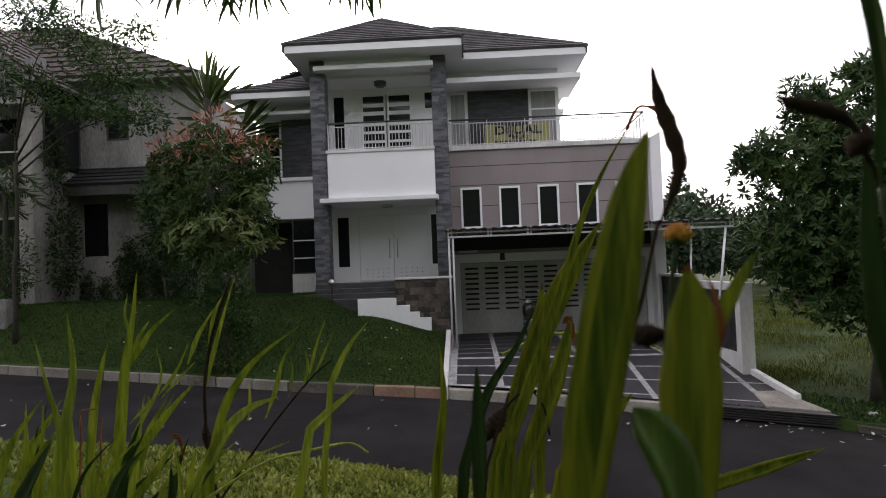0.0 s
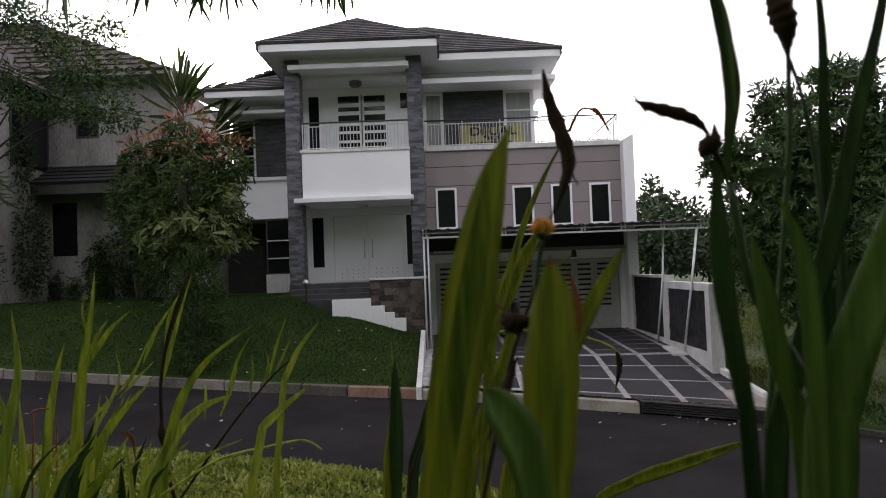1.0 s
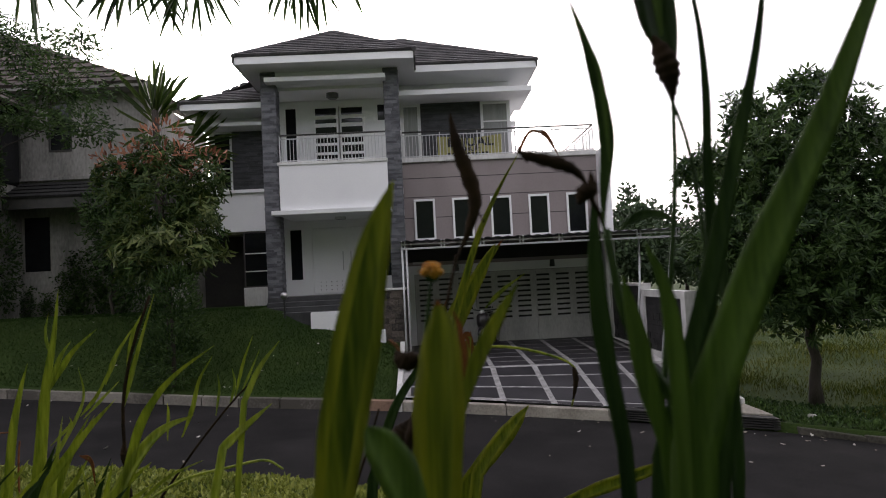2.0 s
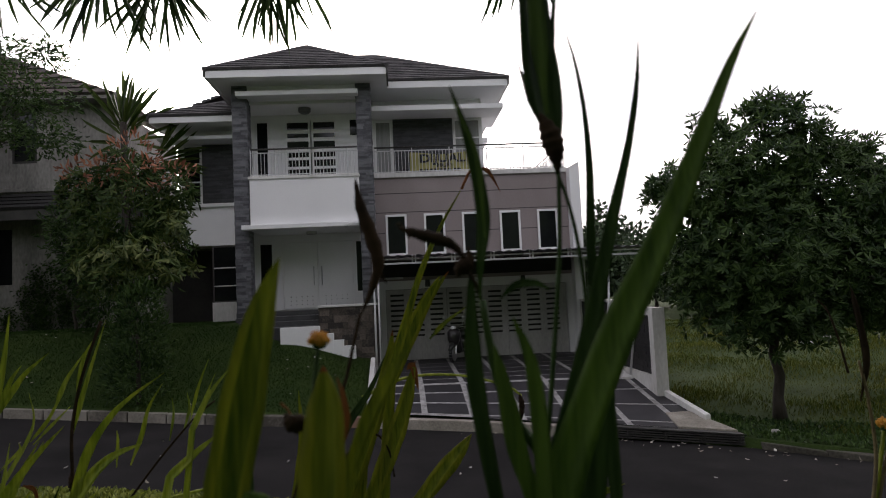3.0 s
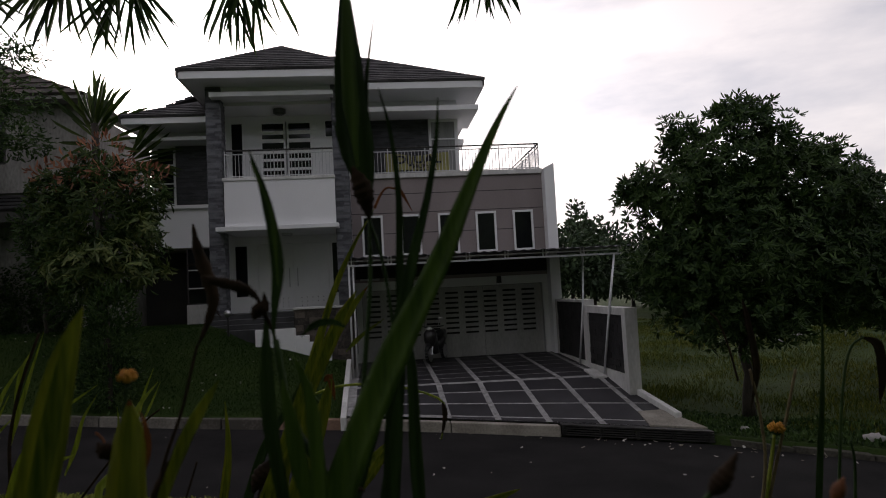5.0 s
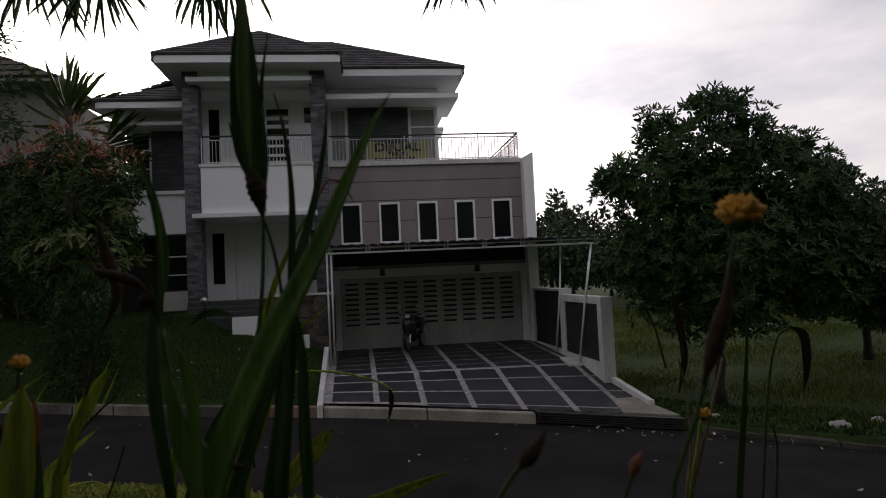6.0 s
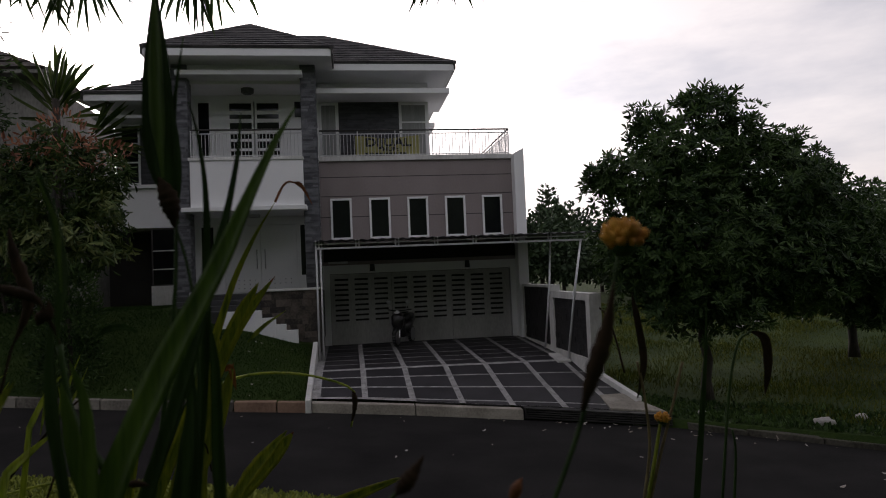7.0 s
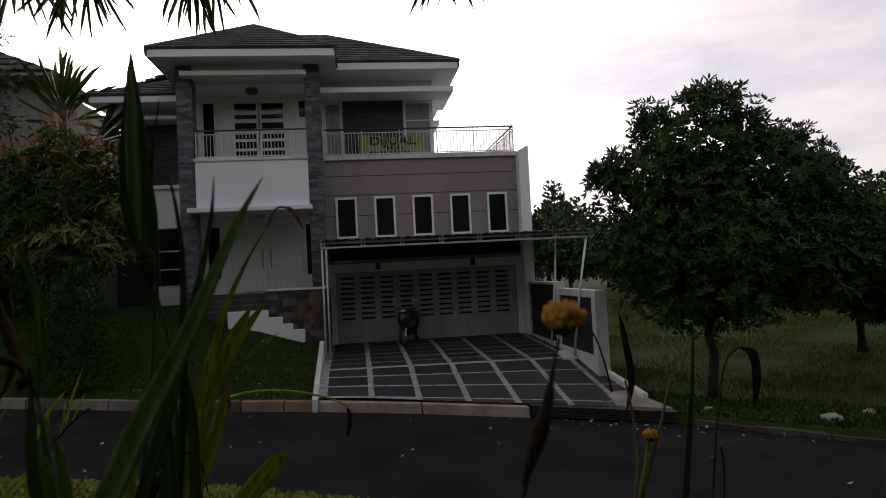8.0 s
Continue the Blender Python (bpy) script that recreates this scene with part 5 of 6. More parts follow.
for k, (dx, dz, dy) in enumerate(((0.9, -0.2, -0.1), (0.75, 0.5, 0.1), (0.3, 0.9, -0.3), (-0.6, 0.6, 0.0), (0.6, -0.6, -0.5), (-0.3, 0.2, -0.8))):
    c = curve_points([(-12.5, 18.4, 5.85), (-12.5 + dx * 0.55, 18.4 + dy * 0.5, 5.95 + dz * 0.6), (-12.5 + dx * 1.15, 18.4 + dy, 5.75 + dz * 0.7 - 0.25)], 16)
    rib = part("frond", Shape().limb(c, [0.016 - 0.0008 * i for i in range(16)], 5), M_LEAF, pinnate, smooth=True)
    pos = np.array([tuple(p) for p in c[2:] for _ in range(4)])
    m = len(pos)
    sg = np.where(np.arange(m) % 2 == 0, 1.0, -1.0)
    way = unit(np.stack([0.5 * np.full(m, dx) + rng.normal(0, 0.15, m), sg * 0.8 + rng.normal(0, 0.1, m), rng.uniform(-0.9, 0.1, m)], 1))
    part("leaflet", leaves((pos, way, unit(np.cross(way, np.tile([0.0, 0.0, 1.0], (m, 1)))), rng.uniform(0.3, 0.5, m), np.full(m, 0.035)), "leaflet", M_LEAF, 0.1), None, rib)

# distant trees beyond the plot
for k, (x, y, z, a, h) in enumerate([(18.6, 58, 8.3, 0.95, 2.2), (19.0, 56, 5.6, 3.4, 3.0), (24, 60, 4.6, 4.5, 2.8), (30, 55, 4.2, 4.5, 2.6), (37, 52, 4.5, 5, 3.4), (44, 48, 4.6, 5, 3.6), (14.0, 45, 4.8, 2.8, 2.5), (21, 43, 4.0, 3.4, 2.4), (27, 41, 3.2, 3.5, 2.1), (33, 38, 3.4, 3.5, 2.4), (38, 33, 3.4, 3.5, 2.6), (40, 26, 3.6, 3.5, 2.8), (10.8, 50, 4.6, 2.4, 2.5)]):
    t = thing("distant_tree", (x, y, ground_z(x, y)), "distant dark green tree beyond the open plot", "tree", "distant trees")
    part("trunk", trunk_shape((x, y, 0.4), (x, y, z), 0.18, 0.12, seed=k), M_BARK, t)
    pos, out = crown_points([(x, y, z, a, a, h), (x + a * 0.5, y - 1, z - h * 0.4, a * 0.7, a * 0.7, h * 0.6), (x - a * 0.6, y - 0.5, z - h * 0.3, a * 0.6, a * 0.6, h * 0.6)], 60, 0.4)
    part("crown", leaves(random_leaves(rng, pos, out, 0.42, 0.6, 0.7), "crown", M_FAR), None, t)
for k, (x, y) in enumerate([(16.2, 33), (22.5, 30), (28, 29)]):
    t = thing("young_tree", (x, y, ground_z(x, y)), "young tree on the open grass plot", "tree", "young trees")
    part("trunk", trunk_shape((x, y, ground_z(x, y) - 0.2), (x, y, 3.0), 0.09, 0.06, seed=k), M_BARK, t)
    pos, out = crown_points([(x, y, 3.4, 1.8, 1.6, 1.3)], 46, 0.4)
    part("crown", leaves(random_leaves(rng, pos, out, 0.3, 0.5, 0.7), "crown", M_FAR), None, t)

# palm fronds hanging in from above
def fan(parent, crown, hub, count, leaf, spread, seed):
    """A long stalk from the palm's crown that ends in a drooping fan of narrow leaflets."""
    r = np.random.default_rng(seed)
    c, h = Vector(crown), Vector(hub)
    mid = c.lerp(h, 0.5) + Vector((0, 0, 0.5))
    fr = part("frond", Shape().limb(curve_points([c, mid, h], 10), [0.024 - 0.0016 * i for i in range(10)], 6), M_LEAF, parent, smooth=True)
    a = np.linspace(-spread, spread, count) + r.normal(0, 0.08, count)
    lean = r.uniform(-0.45, 0.25, count)
    w = unit(np.stack([np.sin(a), lean, -np.cos(a)], 1))
    sd = unit(np.cross(w, np.stack([r.normal(0, 0.3, count), np.ones(count), r.normal(0, 0.3, count)], 1)))
    pos = np.array([hub]) + r.normal(0, 0.05, (count, 3)) + np.stack([np.sin(a) * 0.1, 0 * a, 0 * a], 1)
    part("leaflet", leaves((pos, w, sd, leaf * r.uniform(0.65, 1.1, count), np.full(count, 0.032) * r.uniform(0.6, 1.2, count)), "leaflet", M_LEAF, 0.2), None, fr)


palm = thing("palm", (-3.2, 4.6, 1.3), "tall palm with drooping dark green fan fronds overhead", "palm")
part("trunk", trunk_shape((-4.6, 3.6, 1.0), (-3.4, 3.6, 9.4), 0.16, 0.11), M_BARK, palm, smooth=True)
TOP = (-3.4, 3.6, 9.3)
fan(palm, TOP, (-1.95, 5.95, 6.22), 30, 0.78, 0.95, 1)
fan(palm, TOP, (-1.45, 5.95, 6.10), 24, 0.72, 0.75, 4)
fan(palm, TOP, (-0.45, 5.85, 6.05), 24, 0.62, 0.50, 2)
fan(palm, TOP, (-0.28, 5.85, 6.10), 9, 0.62, 0.45, 5)
fan(palm, TOP, (1.72, 5.66, 6.12), 22, 0.58, 0.55, 3)
fan(palm, TOP, (-2.9, 5.95, 6.3), 16, 0.8, 0.8, 6)

# ---- grasses ----
def turf(name, label, n, area, size, material, aspect, keep, zoff=0.0, lean=0.5, category="grass", patch=0.0):
    x = rng.uniform(area[0], area[1], n * 3)
    y = rng.uniform(area[2], area[3], n * 3)
    ok = np.array([keep(a, b) for a, b in zip(x, y)])
    x, y = x[ok][:n], y[ok][:n]
    z = np.array([ground_z(a, b) for a, b in zip(x, y)]) + zoff
    m = len(x)
    way = unit(rng.normal(0, lean, (m, 3)) + np.array([0, 0, 1]))
    side = unit(np.cross(way, rng.normal(0, 1, (m, 3))))
    L = size * rng.uniform(0.5, 1.3, m) * (1 + patch * np.sin(x * 0.9 + 1.3 * np.sin(y * 0.5)) * np.cos(y * 1.1))
    solid(name, leaves((np.stack([x, y, z], 1), way, side, L, L * aspect), name, material, 0.2), None, label, category, "stuff")


turf("lawn_grass", "short dark green mown lawn grass", 52000, (-16, -0.2, 14.2, 20.5), 0.065, M_GRASS, 0.22, lambda a, b: b > far_edge(a) + 0.24 and not (a > -2.7 and 18.45 < b) and not (a > -4.2 and b > 18.75), -0.01, 0.6)
turf("ground_cover", "yellow-green low ground cover beside the road", 64000, (-11, 2.6, 4.2, 10.2), 0.085, M_COVER, 0.5, lambda a, b: b < near_edge(a) - 0.02, -0.005, 0.9)
turf("wild_grass", "rough yellow-green wild grass on the open plot", 95000, (6.5, 30, 10.0, 40), 0.12, M_WILD, 0.16, lambda a, b: a > 6.62 and b > far_edge(a) + 1.5 + 0.5 * math.sin(a * 1.7) + 0.3 * math.sin(a * 4.1), -0.02, 0.35, patch=0.5)
turf("verge_weeds", "dark leafy weeds along the plot edge", 11000, (6.6, 18, 8.0, 16.0), 0.11, M_LEAF, 0.5, lambda a, b: a > 6.85 and far_edge(a) + 0.28 < b < far_edge(a) + 2.9, -0.01, 0.8)


# ---- flowering plants close to the camera ----
SOIL = 1.88


def rooted(p):
    """Carries a curve on from its lower end down into the soil."""
    d = (p[0] - p[1]).normalized()
    run = Vector((d.x, d.y, 0)) * 0.35
    k = 7
    foot = Vector((p[0].x, p[0].y, SOIL)) + run
    return [foot.lerp(p[0], i / k) - run * (0.6 * math.sin(math.pi * i / k) * (1 - i / k)) for i in range(k)] + p


def blade(parent, ctrl, width, material, root=True, slender=False, n=24):
    """A sword leaf: folded along its middle, tapering to a point, with some thickness."""
    p = curve_points(ctrl, n)
    length = sum((p[i + 1] - p[i]).length for i in range(n - 1))
    us = [i / (n - 1) for i in range(n)]
    if root:
        p = rooted(p)
        us = [0.0] * (len(p) - n) + us
    q = Shape()
    m = len(p)
    for i in range(m):
        u = us[i]
        d = (p[min(i + 1, m - 1)] - p[max(i - 1, 0)]).normalized()
        face = Vector((0.25 * math.sin(length * 40), -1, 0.1))
        s = d.cross(face).normalized()
        nn = s.cross(d)
        w = width * 0.5 * (0.80 + 0.20 * smooth(u / 0.4)) * ((1 - u) ** 0.85 if slender else 1 - max(0.0, (u - 0.35) / 0.65) ** 2.5) + 0.0003
        if not root:
            w *= 0.25 + 0.75 * smooth(u / 0.35)
        w *= 1 + 0.03 * math.sin(u * 23 + length * 90)
        th = min(0.0008, w * 0.2)
        for o, lift in ((-1, 0.30), (-0.5, 0.10), (0, 0.0), (0.5, 0.10), (1, 0.30)):
            q.v.append(tuple(p[i] + s * w * o + nn * w * lift))
        for o, lift in ((1, 0.30), (0, 0.0), (-1, 0.30)):
            q.v.append(tuple(p[i] + s * w * o + nn * (w * lift - th)))
    k = 8
    q.f = [(i * k + j, i * k + (j + 1) % k, (i + 1) * k + (j + 1) % k, (i + 1) * k + j) for i in range(m - 1) for j in range(k)]
    ob = part("leaf", q, material, parent, smooth=True)
    if material is M_BLADE and width > 0.013:
        # yellow margins and, on the broadest leaves, a scorched tip
        ob.data.materials.append(M_MARGIN)
        ob.data.materials.append(M_SERE)
        for f in ob.data.polygons:
            i, j = divmod(f.index, k)
            if us[i] > 0.955 and width > 0.024:
                f.material_index = 2
            elif j in (0, 3, 4, 7):
                f.material_index = 1


def stem(parent, ctrl, radius, material, root=True, n=20):
    p = curve_points(ctrl, n)
    if root:
        p = rooted(p)
    m = len(p)
    part("stem", Shape().limb(p, [radius * (1 - 0.35 * i / (m - 1)) for i in range(m)], 8), material, parent, smooth=True)


def bud(parent, ctrl, radius, material, n=22):
    p = curve_points(ctrl, n)
    rr = [radius * (0.12 + 0.88 * math.sin(math.pi * (i / (n - 1)) ** 0.8) ** 1.3) * (1 + 0.12 * math.sin(i * 2.1)) for i in range(n)]
    part("bud", Shape().limb(p, rr, 10), material, parent, "withered drooping bud" if material is M_DRY else "", smooth=True)


def flower_head(parent, c, radius):
    c = Vector(c)
    h = part("flower_head", Shape().ball(c - Vector((0, 0, radius * 0.5)), radius * 0.62, 12, 8, 0.8), M_BLADE_D, parent, "withered yellow flower head", smooth=True)
    r = random.Random(int(radius * 1e5))
    q = Shape()
    for k in range(90):
        a = r.uniform(0, 2 * math.pi)
        e = r.uniform(-0.9, 1.3)
        out_ = Vector((math.cos(a) * math.cos(e), math.sin(a) * math.cos(e), 0.72 * math.sin(e)))
        t = out_ * radius * r.uniform(0.82, 1.06)
        o = Vector((out_.x * 0.35, out_.y * 0.35, -0.35)) * radius
        q.limb([c + o, c + o.lerp(t, 0.6) + out_ * radius * 0.12, c + t], [radius * 0.13, radius * 0.19, radius * 0.08], 5)
    part("petal", q, M_PETAL, h, "faded orange-yellow petals", smooth=True)


broad_plant = thing("flowering_plant", (0.506, 0.240, 1.900), "broad yellow-green sword leaves with a faded orange flower", "plant", "roadside flowering plants")
blade(broad_plant, [(0.476, 0.219, 3.000), (0.480, 0.219, 3.023), (0.484, 0.219, 3.047), (0.489, 0.219, 3.070), (0.494, 0.219, 3.094), (0.499, 0.219, 3.117), (0.505, 0.219, 3.139), (0.512, 0.219, 3.158)], 0.0218, M_BLADE, True, False)
blade(broad_plant, [(0.525, 0.236, 2.993), (0.527, 0.236, 3.022), (0.529, 0.236, 3.055), (0.531, 0.236, 3.082), (0.530, 0.236, 3.102)], 0.0245, M_BLADE, True, False)
blade(broad_plant, [(0.538, 0.232, 3.057), (0.541, 0.232, 3.074), (0.540, 0.232, 3.087), (0.537, 0.232, 3.096)], 0.0050, M_SERE, False, True)
blade(broad_plant, [(0.514, 0.200, 3.009), (0.510, 0.200, 3.027), (0.502, 0.200, 3.042), (0.496, 0.200, 3.050)], 0.0176, M_BLADE_G, True, False)
flower_head(broad_plant, (0.528, 0.239, 3.116), 0.0061)
stem(broad_plant, [(0.519, 0.241, 3.054), (0.523, 0.241, 3.082), (0.527, 0.241, 3.110)], 0.0015, M_BLADE_D, True)
bud(broad_plant, [(0.508, 0.245, 3.077), (0.512, 0.245, 3.072), (0.518, 0.245, 3.072), (0.525, 0.245, 3.072)], 0.0052, M_DRY)
stem(broad_plant, [(0.505, 0.250, 3.082), (0.509, 0.250, 3.078), (0.511, 0.250, 3.073)], 0.0008, M_SERE, False)
bud(broad_plant, [(0.545, 0.328, 3.215), (0.548, 0.328, 3.196), (0.554, 0.328, 3.177), (0.558, 0.328, 3.159), (0.553, 0.328, 3.141), (0.545, 0.328, 3.124)], 0.0050, M_DRY)
stem(broad_plant, [(0.500, 0.330, 2.964), (0.510, 0.330, 3.006), (0.520, 0.330, 3.045), (0.533, 0.330, 3.080), (0.540, 0.330, 3.107), (0.545, 0.330, 3.126)], 0.0016, M_DRY, True)
stem(broad_plant, [(0.556, 0.328, 3.180), (0.551, 0.328, 3.184), (0.544, 0.328, 3.185), (0.537, 0.328, 3.184)], 0.0005, M_DRY, False)
bud(broad_plant, [(0.523, 0.330, 3.045), (0.516, 0.330, 3.028), (0.510, 0.330, 3.014), (0.504, 0.330, 2.996)], 0.0036, M_DRY)
stem(broad_plant, [(0.558, 0.328, 3.167), (0.560, 0.328, 3.152), (0.563, 0.328, 3.145)], 0.0007, M_DRY, False)
blade(broad_plant, [(0.537, 0.270, 3.036), (0.550, 0.270, 3.067), (0.561, 0.270, 3.087), (0.574, 0.270, 3.107)], 0.0078, M_BLADE, True, False)
blade(broad_plant, [(0.438, 0.459, 2.921), (0.440, 0.459, 2.978), (0.440, 0.459, 3.030)], 0.0109, M_BLADE_D, True, False)
stem(broad_plant, [(0.440, 0.600, 2.895), (0.447, 0.600, 2.914), (0.458, 0.600, 2.944), (0.471, 0.600, 2.983)], 0.0017, M_DRY, True)
blade(broad_plant, [(0.675, 0.815, 2.797), (0.730, 0.815, 2.819), (0.774, 0.815, 2.832), (0.825, 0.815, 2.847), (0.873, 0.815, 2.861)], 0.0174, M_BLADE, True, False)
tall_plant = thing("flowering_plant", (0.678, 0.290, 1.900), "tall dark sword leaves with withered hanging buds", "plant", "roadside flowering plants")
stem(tall_plant, [(0.650, 0.239, 2.985), (0.649, 0.239, 3.030), (0.641, 0.239, 3.050), (0.629, 0.239, 3.070), (0.621, 0.239, 3.090), (0.618, 0.239, 3.109), (0.615, 0.239, 3.132)], 0.0032, M_BLADE_D, True)
blade(tall_plant, [(0.614, 0.239, 3.132), (0.615, 0.239, 3.150), (0.618, 0.239, 3.172), (0.617, 0.239, 3.191), (0.614, 0.239, 3.210), (0.610, 0.239, 3.227), (0.603, 0.239, 3.249)], 0.0071, M_BLADE_D, False, False)
blade(tall_plant, [(0.618, 0.236, 3.165), (0.617, 0.236, 3.193), (0.615, 0.236, 3.212), (0.608, 0.236, 3.231), (0.604, 0.236, 3.242)], 0.0038, M_BLADE_G, False, True)
bud(tall_plant, [(0.572, 0.239, 3.173), (0.582, 0.239, 3.169), (0.595, 0.239, 3.165), (0.603, 0.239, 3.160), (0.608, 0.239, 3.152)], 0.0035, M_DRY)
bud(tall_plant, [(0.602, 0.239, 3.145), (0.605, 0.239, 3.150), (0.609, 0.239, 3.153), (0.609, 0.239, 3.161)], 0.0046, M_DRY)
stem(tall_plant, [(0.578, 0.239, 3.167), (0.575, 0.239, 3.171), (0.573, 0.239, 3.175), (0.571, 0.239, 3.174)], 0.0007, M_DRY, False)
stem(tall_plant, [(0.608, 0.240, 3.149), (0.612, 0.240, 3.141), (0.615, 0.240, 3.131)], 0.0014, M_DRY, False)
blade(tall_plant, [(0.628, 0.260, 3.132), (0.637, 0.260, 3.139), (0.648, 0.260, 3.140), (0.657, 0.260, 3.136)], 0.0043, M_BLADE_D, False, False)
stem(tall_plant, [(0.679, 0.296, 2.964), (0.686, 0.296, 3.055), (0.688, 0.296, 3.108), (0.687, 0.296, 3.140), (0.684, 0.296, 3.169), (0.679, 0.296, 3.194), (0.671, 0.296, 3.218)], 0.0017, M_BLADE_D, True)
blade(tall_plant, [(0.639, 0.220, 2.992), (0.640, 0.220, 3.029), (0.639, 0.220, 3.067), (0.636, 0.220, 3.100), (0.628, 0.220, 3.123)], 0.0086, M_BLADE_G, True, False)
blade(tall_plant, [(0.678, 0.290, 2.967), (0.681, 0.290, 3.018), (0.684, 0.290, 3.068), (0.684, 0.290, 3.114)], 0.0112, M_BLADE_D, True, False)
blade(tall_plant, [(0.674, 0.270, 2.973), (0.678, 0.270, 3.011), (0.684, 0.270, 3.051), (0.689, 0.270, 3.095)], 0.0117, M_BLADE_D, True, False)
blade(tall_plant, [(0.698, 0.300, 2.962), (0.700, 0.300, 3.003), (0.699, 0.300, 3.047), (0.699, 0.300, 3.105), (0.694, 0.300, 3.147)], 0.0089, M_BLADE_D, True, False)
bud(tall_plant, [(0.650, 0.250, 3.037), (0.657, 0.250, 3.037), (0.665, 0.250, 3.035)], 0.0028, M_DRY)
blade(tall_plant, [(0.675, 0.296, 3.212), (0.672, 0.296, 3.235), (0.668, 0.296, 3.257), (0.665, 0.296, 3.285), (0.664, 0.296, 3.314), (0.664, 0.296, 3.352), (0.664, 0.296, 3.394)], 0.0239, M_BLADE_D, False, False)
blade(tall_plant, [(0.668, 0.290, 3.246), (0.666, 0.290, 3.279), (0.665, 0.290, 3.312), (0.665, 0.290, 3.349), (0.665, 0.290, 3.382)], 0.0107, M_BLADE_G, False, False)
blade(tall_plant, [(0.661, 0.294, 3.246), (0.657, 0.294, 3.262), (0.652, 0.294, 3.281)], 0.0057, M_BLADE_D, False, True)
blade(tall_plant, [(0.673, 0.296, 3.255), (0.675, 0.296, 3.288), (0.678, 0.296, 3.318), (0.684, 0.296, 3.355)], 0.0051, M_BLADE_D, False, True)
bud(tall_plant, [(0.664, 0.293, 3.247), (0.670, 0.293, 3.233), (0.673, 0.293, 3.220), (0.674, 0.293, 3.209)], 0.0071, M_DRY)
stem(tall_plant, [(0.653, 0.296, 3.006), (0.662, 0.296, 3.070), (0.668, 0.296, 3.119), (0.673, 0.296, 3.165), (0.675, 0.296, 3.217)], 0.0021, M_BLADE_D, True)
blade(tall_plant, [(0.682, 0.300, 2.999), (0.693, 0.300, 3.118), (0.694, 0.300, 3.168), (0.696, 0.300, 3.211), (0.695, 0.300, 3.248), (0.691, 0.300, 3.280), (0.685, 0.300, 3.305)], 0.0079, M_BLADE_D, True, True)
blade(tall_plant, [(0.650, 0.280, 3.008), (0.670, 0.280, 3.066), (0.685, 0.280, 3.112), (0.695, 0.280, 3.149), (0.704, 0.280, 3.183), (0.715, 0.280, 3.221), (0.723, 0.280, 3.260), (0.726, 0.280, 3.291)], 0.0137, M_BLADE_D, True, True)
blade(tall_plant, [(0.645, 0.222, 3.026), (0.656, 0.222, 3.056), (0.670, 0.222, 3.087), (0.685, 0.222, 3.118), (0.702, 0.222, 3.149), (0.718, 0.222, 3.178), (0.731, 0.222, 3.206), (0.743, 0.222, 3.232), (0.756, 0.222, 3.258), (0.770, 0.222, 3.281)], 0.0248, M_BLADE_G, True, True)
blade(tall_plant, [(0.636, 0.230, 3.027), (0.628, 0.230, 3.056), (0.624, 0.230, 3.082), (0.619, 0.230, 3.109)], 0.0099, M_BLADE_G, True, False)
blade(tall_plant, [(0.618, 0.240, 3.025), (0.611, 0.240, 3.076), (0.609, 0.240, 3.112), (0.610, 0.240, 3.151)], 0.0090, M_BLADE_D, True, False)
low_plant = thing("flowering_plant", (0.513, 1.070, 1.900), "yellow-green leaning sword leaves of a lower clump", "plant", "roadside flowering plants")
blade(low_plant, [(0.578, 1.068, 2.765), (0.646, 1.068, 2.839), (0.687, 1.068, 2.885)], 0.0291, M_BLADE, True, False)
blade(low_plant, [(0.469, 1.070, 2.774), (0.498, 1.070, 2.863), (0.526, 1.070, 2.942), (0.548, 1.070, 3.013), (0.558, 1.070, 3.076)], 0.0288, M_BLADE, True, False)
blade(low_plant, [(0.495, 1.070, 2.843), (0.539, 1.070, 2.972), (0.573, 1.070, 3.052), (0.614, 1.070, 3.115), (0.662, 1.070, 3.175)], 0.0250, M_BLADE, True, False)
blade(low_plant, [(0.417, 1.100, 2.769), (0.460, 1.100, 2.889), (0.513, 1.100, 2.969), (0.546, 1.100, 3.035)], 0.0231, M_BLADE_D, True, True)
blade(low_plant, [(0.367, 1.150, 2.758), (0.383, 1.150, 2.873), (0.380, 1.150, 2.970)], 0.0216, M_BLADE, True, True)
blade(low_plant, [(0.173, 1.200, 2.900), (0.205, 1.200, 2.963), (0.243, 1.200, 3.010)], 0.0154, M_CLUMP, True, True)
blade(low_plant, [(0.131, 1.200, 2.816), (0.177, 1.200, 2.856), (0.225, 1.200, 2.894)], 0.0219, M_CLUMP, True, True)
blade(low_plant, [(0.475, 0.950, 2.821), (0.513, 0.950, 2.913), (0.552, 0.950, 3.015), (0.577, 0.950, 3.084), (0.608, 0.950, 3.172), (0.643, 0.950, 3.243), (0.679, 0.950, 3.301)], 0.0232, M_BLADE, True, True)
stem(low_plant, [(0.679, 0.950, 3.301), (0.691, 0.950, 3.325), (0.702, 0.950, 3.335), (0.718, 0.950, 3.332)], 0.0023, M_SERE, False)
blade(low_plant, [(0.711, 0.950, 3.335), (0.725, 0.950, 3.326), (0.742, 0.950, 3.294)], 0.0109, M_SERE, False, True)
blade(low_plant, [(0.511, 1.000, 2.803), (0.546, 1.000, 2.882), (0.573, 1.000, 2.953), (0.594, 1.000, 3.026)], 0.0295, M_BLADE, True, False)
blade(low_plant, [(0.579, 1.000, 3.013), (0.589, 1.000, 3.017), (0.597, 1.000, 2.979)], 0.0111, M_SERE, False, False)
blade(low_plant, [(0.619, 1.000, 3.061), (0.648, 1.000, 3.088), (0.687, 1.000, 3.114)], 0.0112, M_BLADE, False, True)
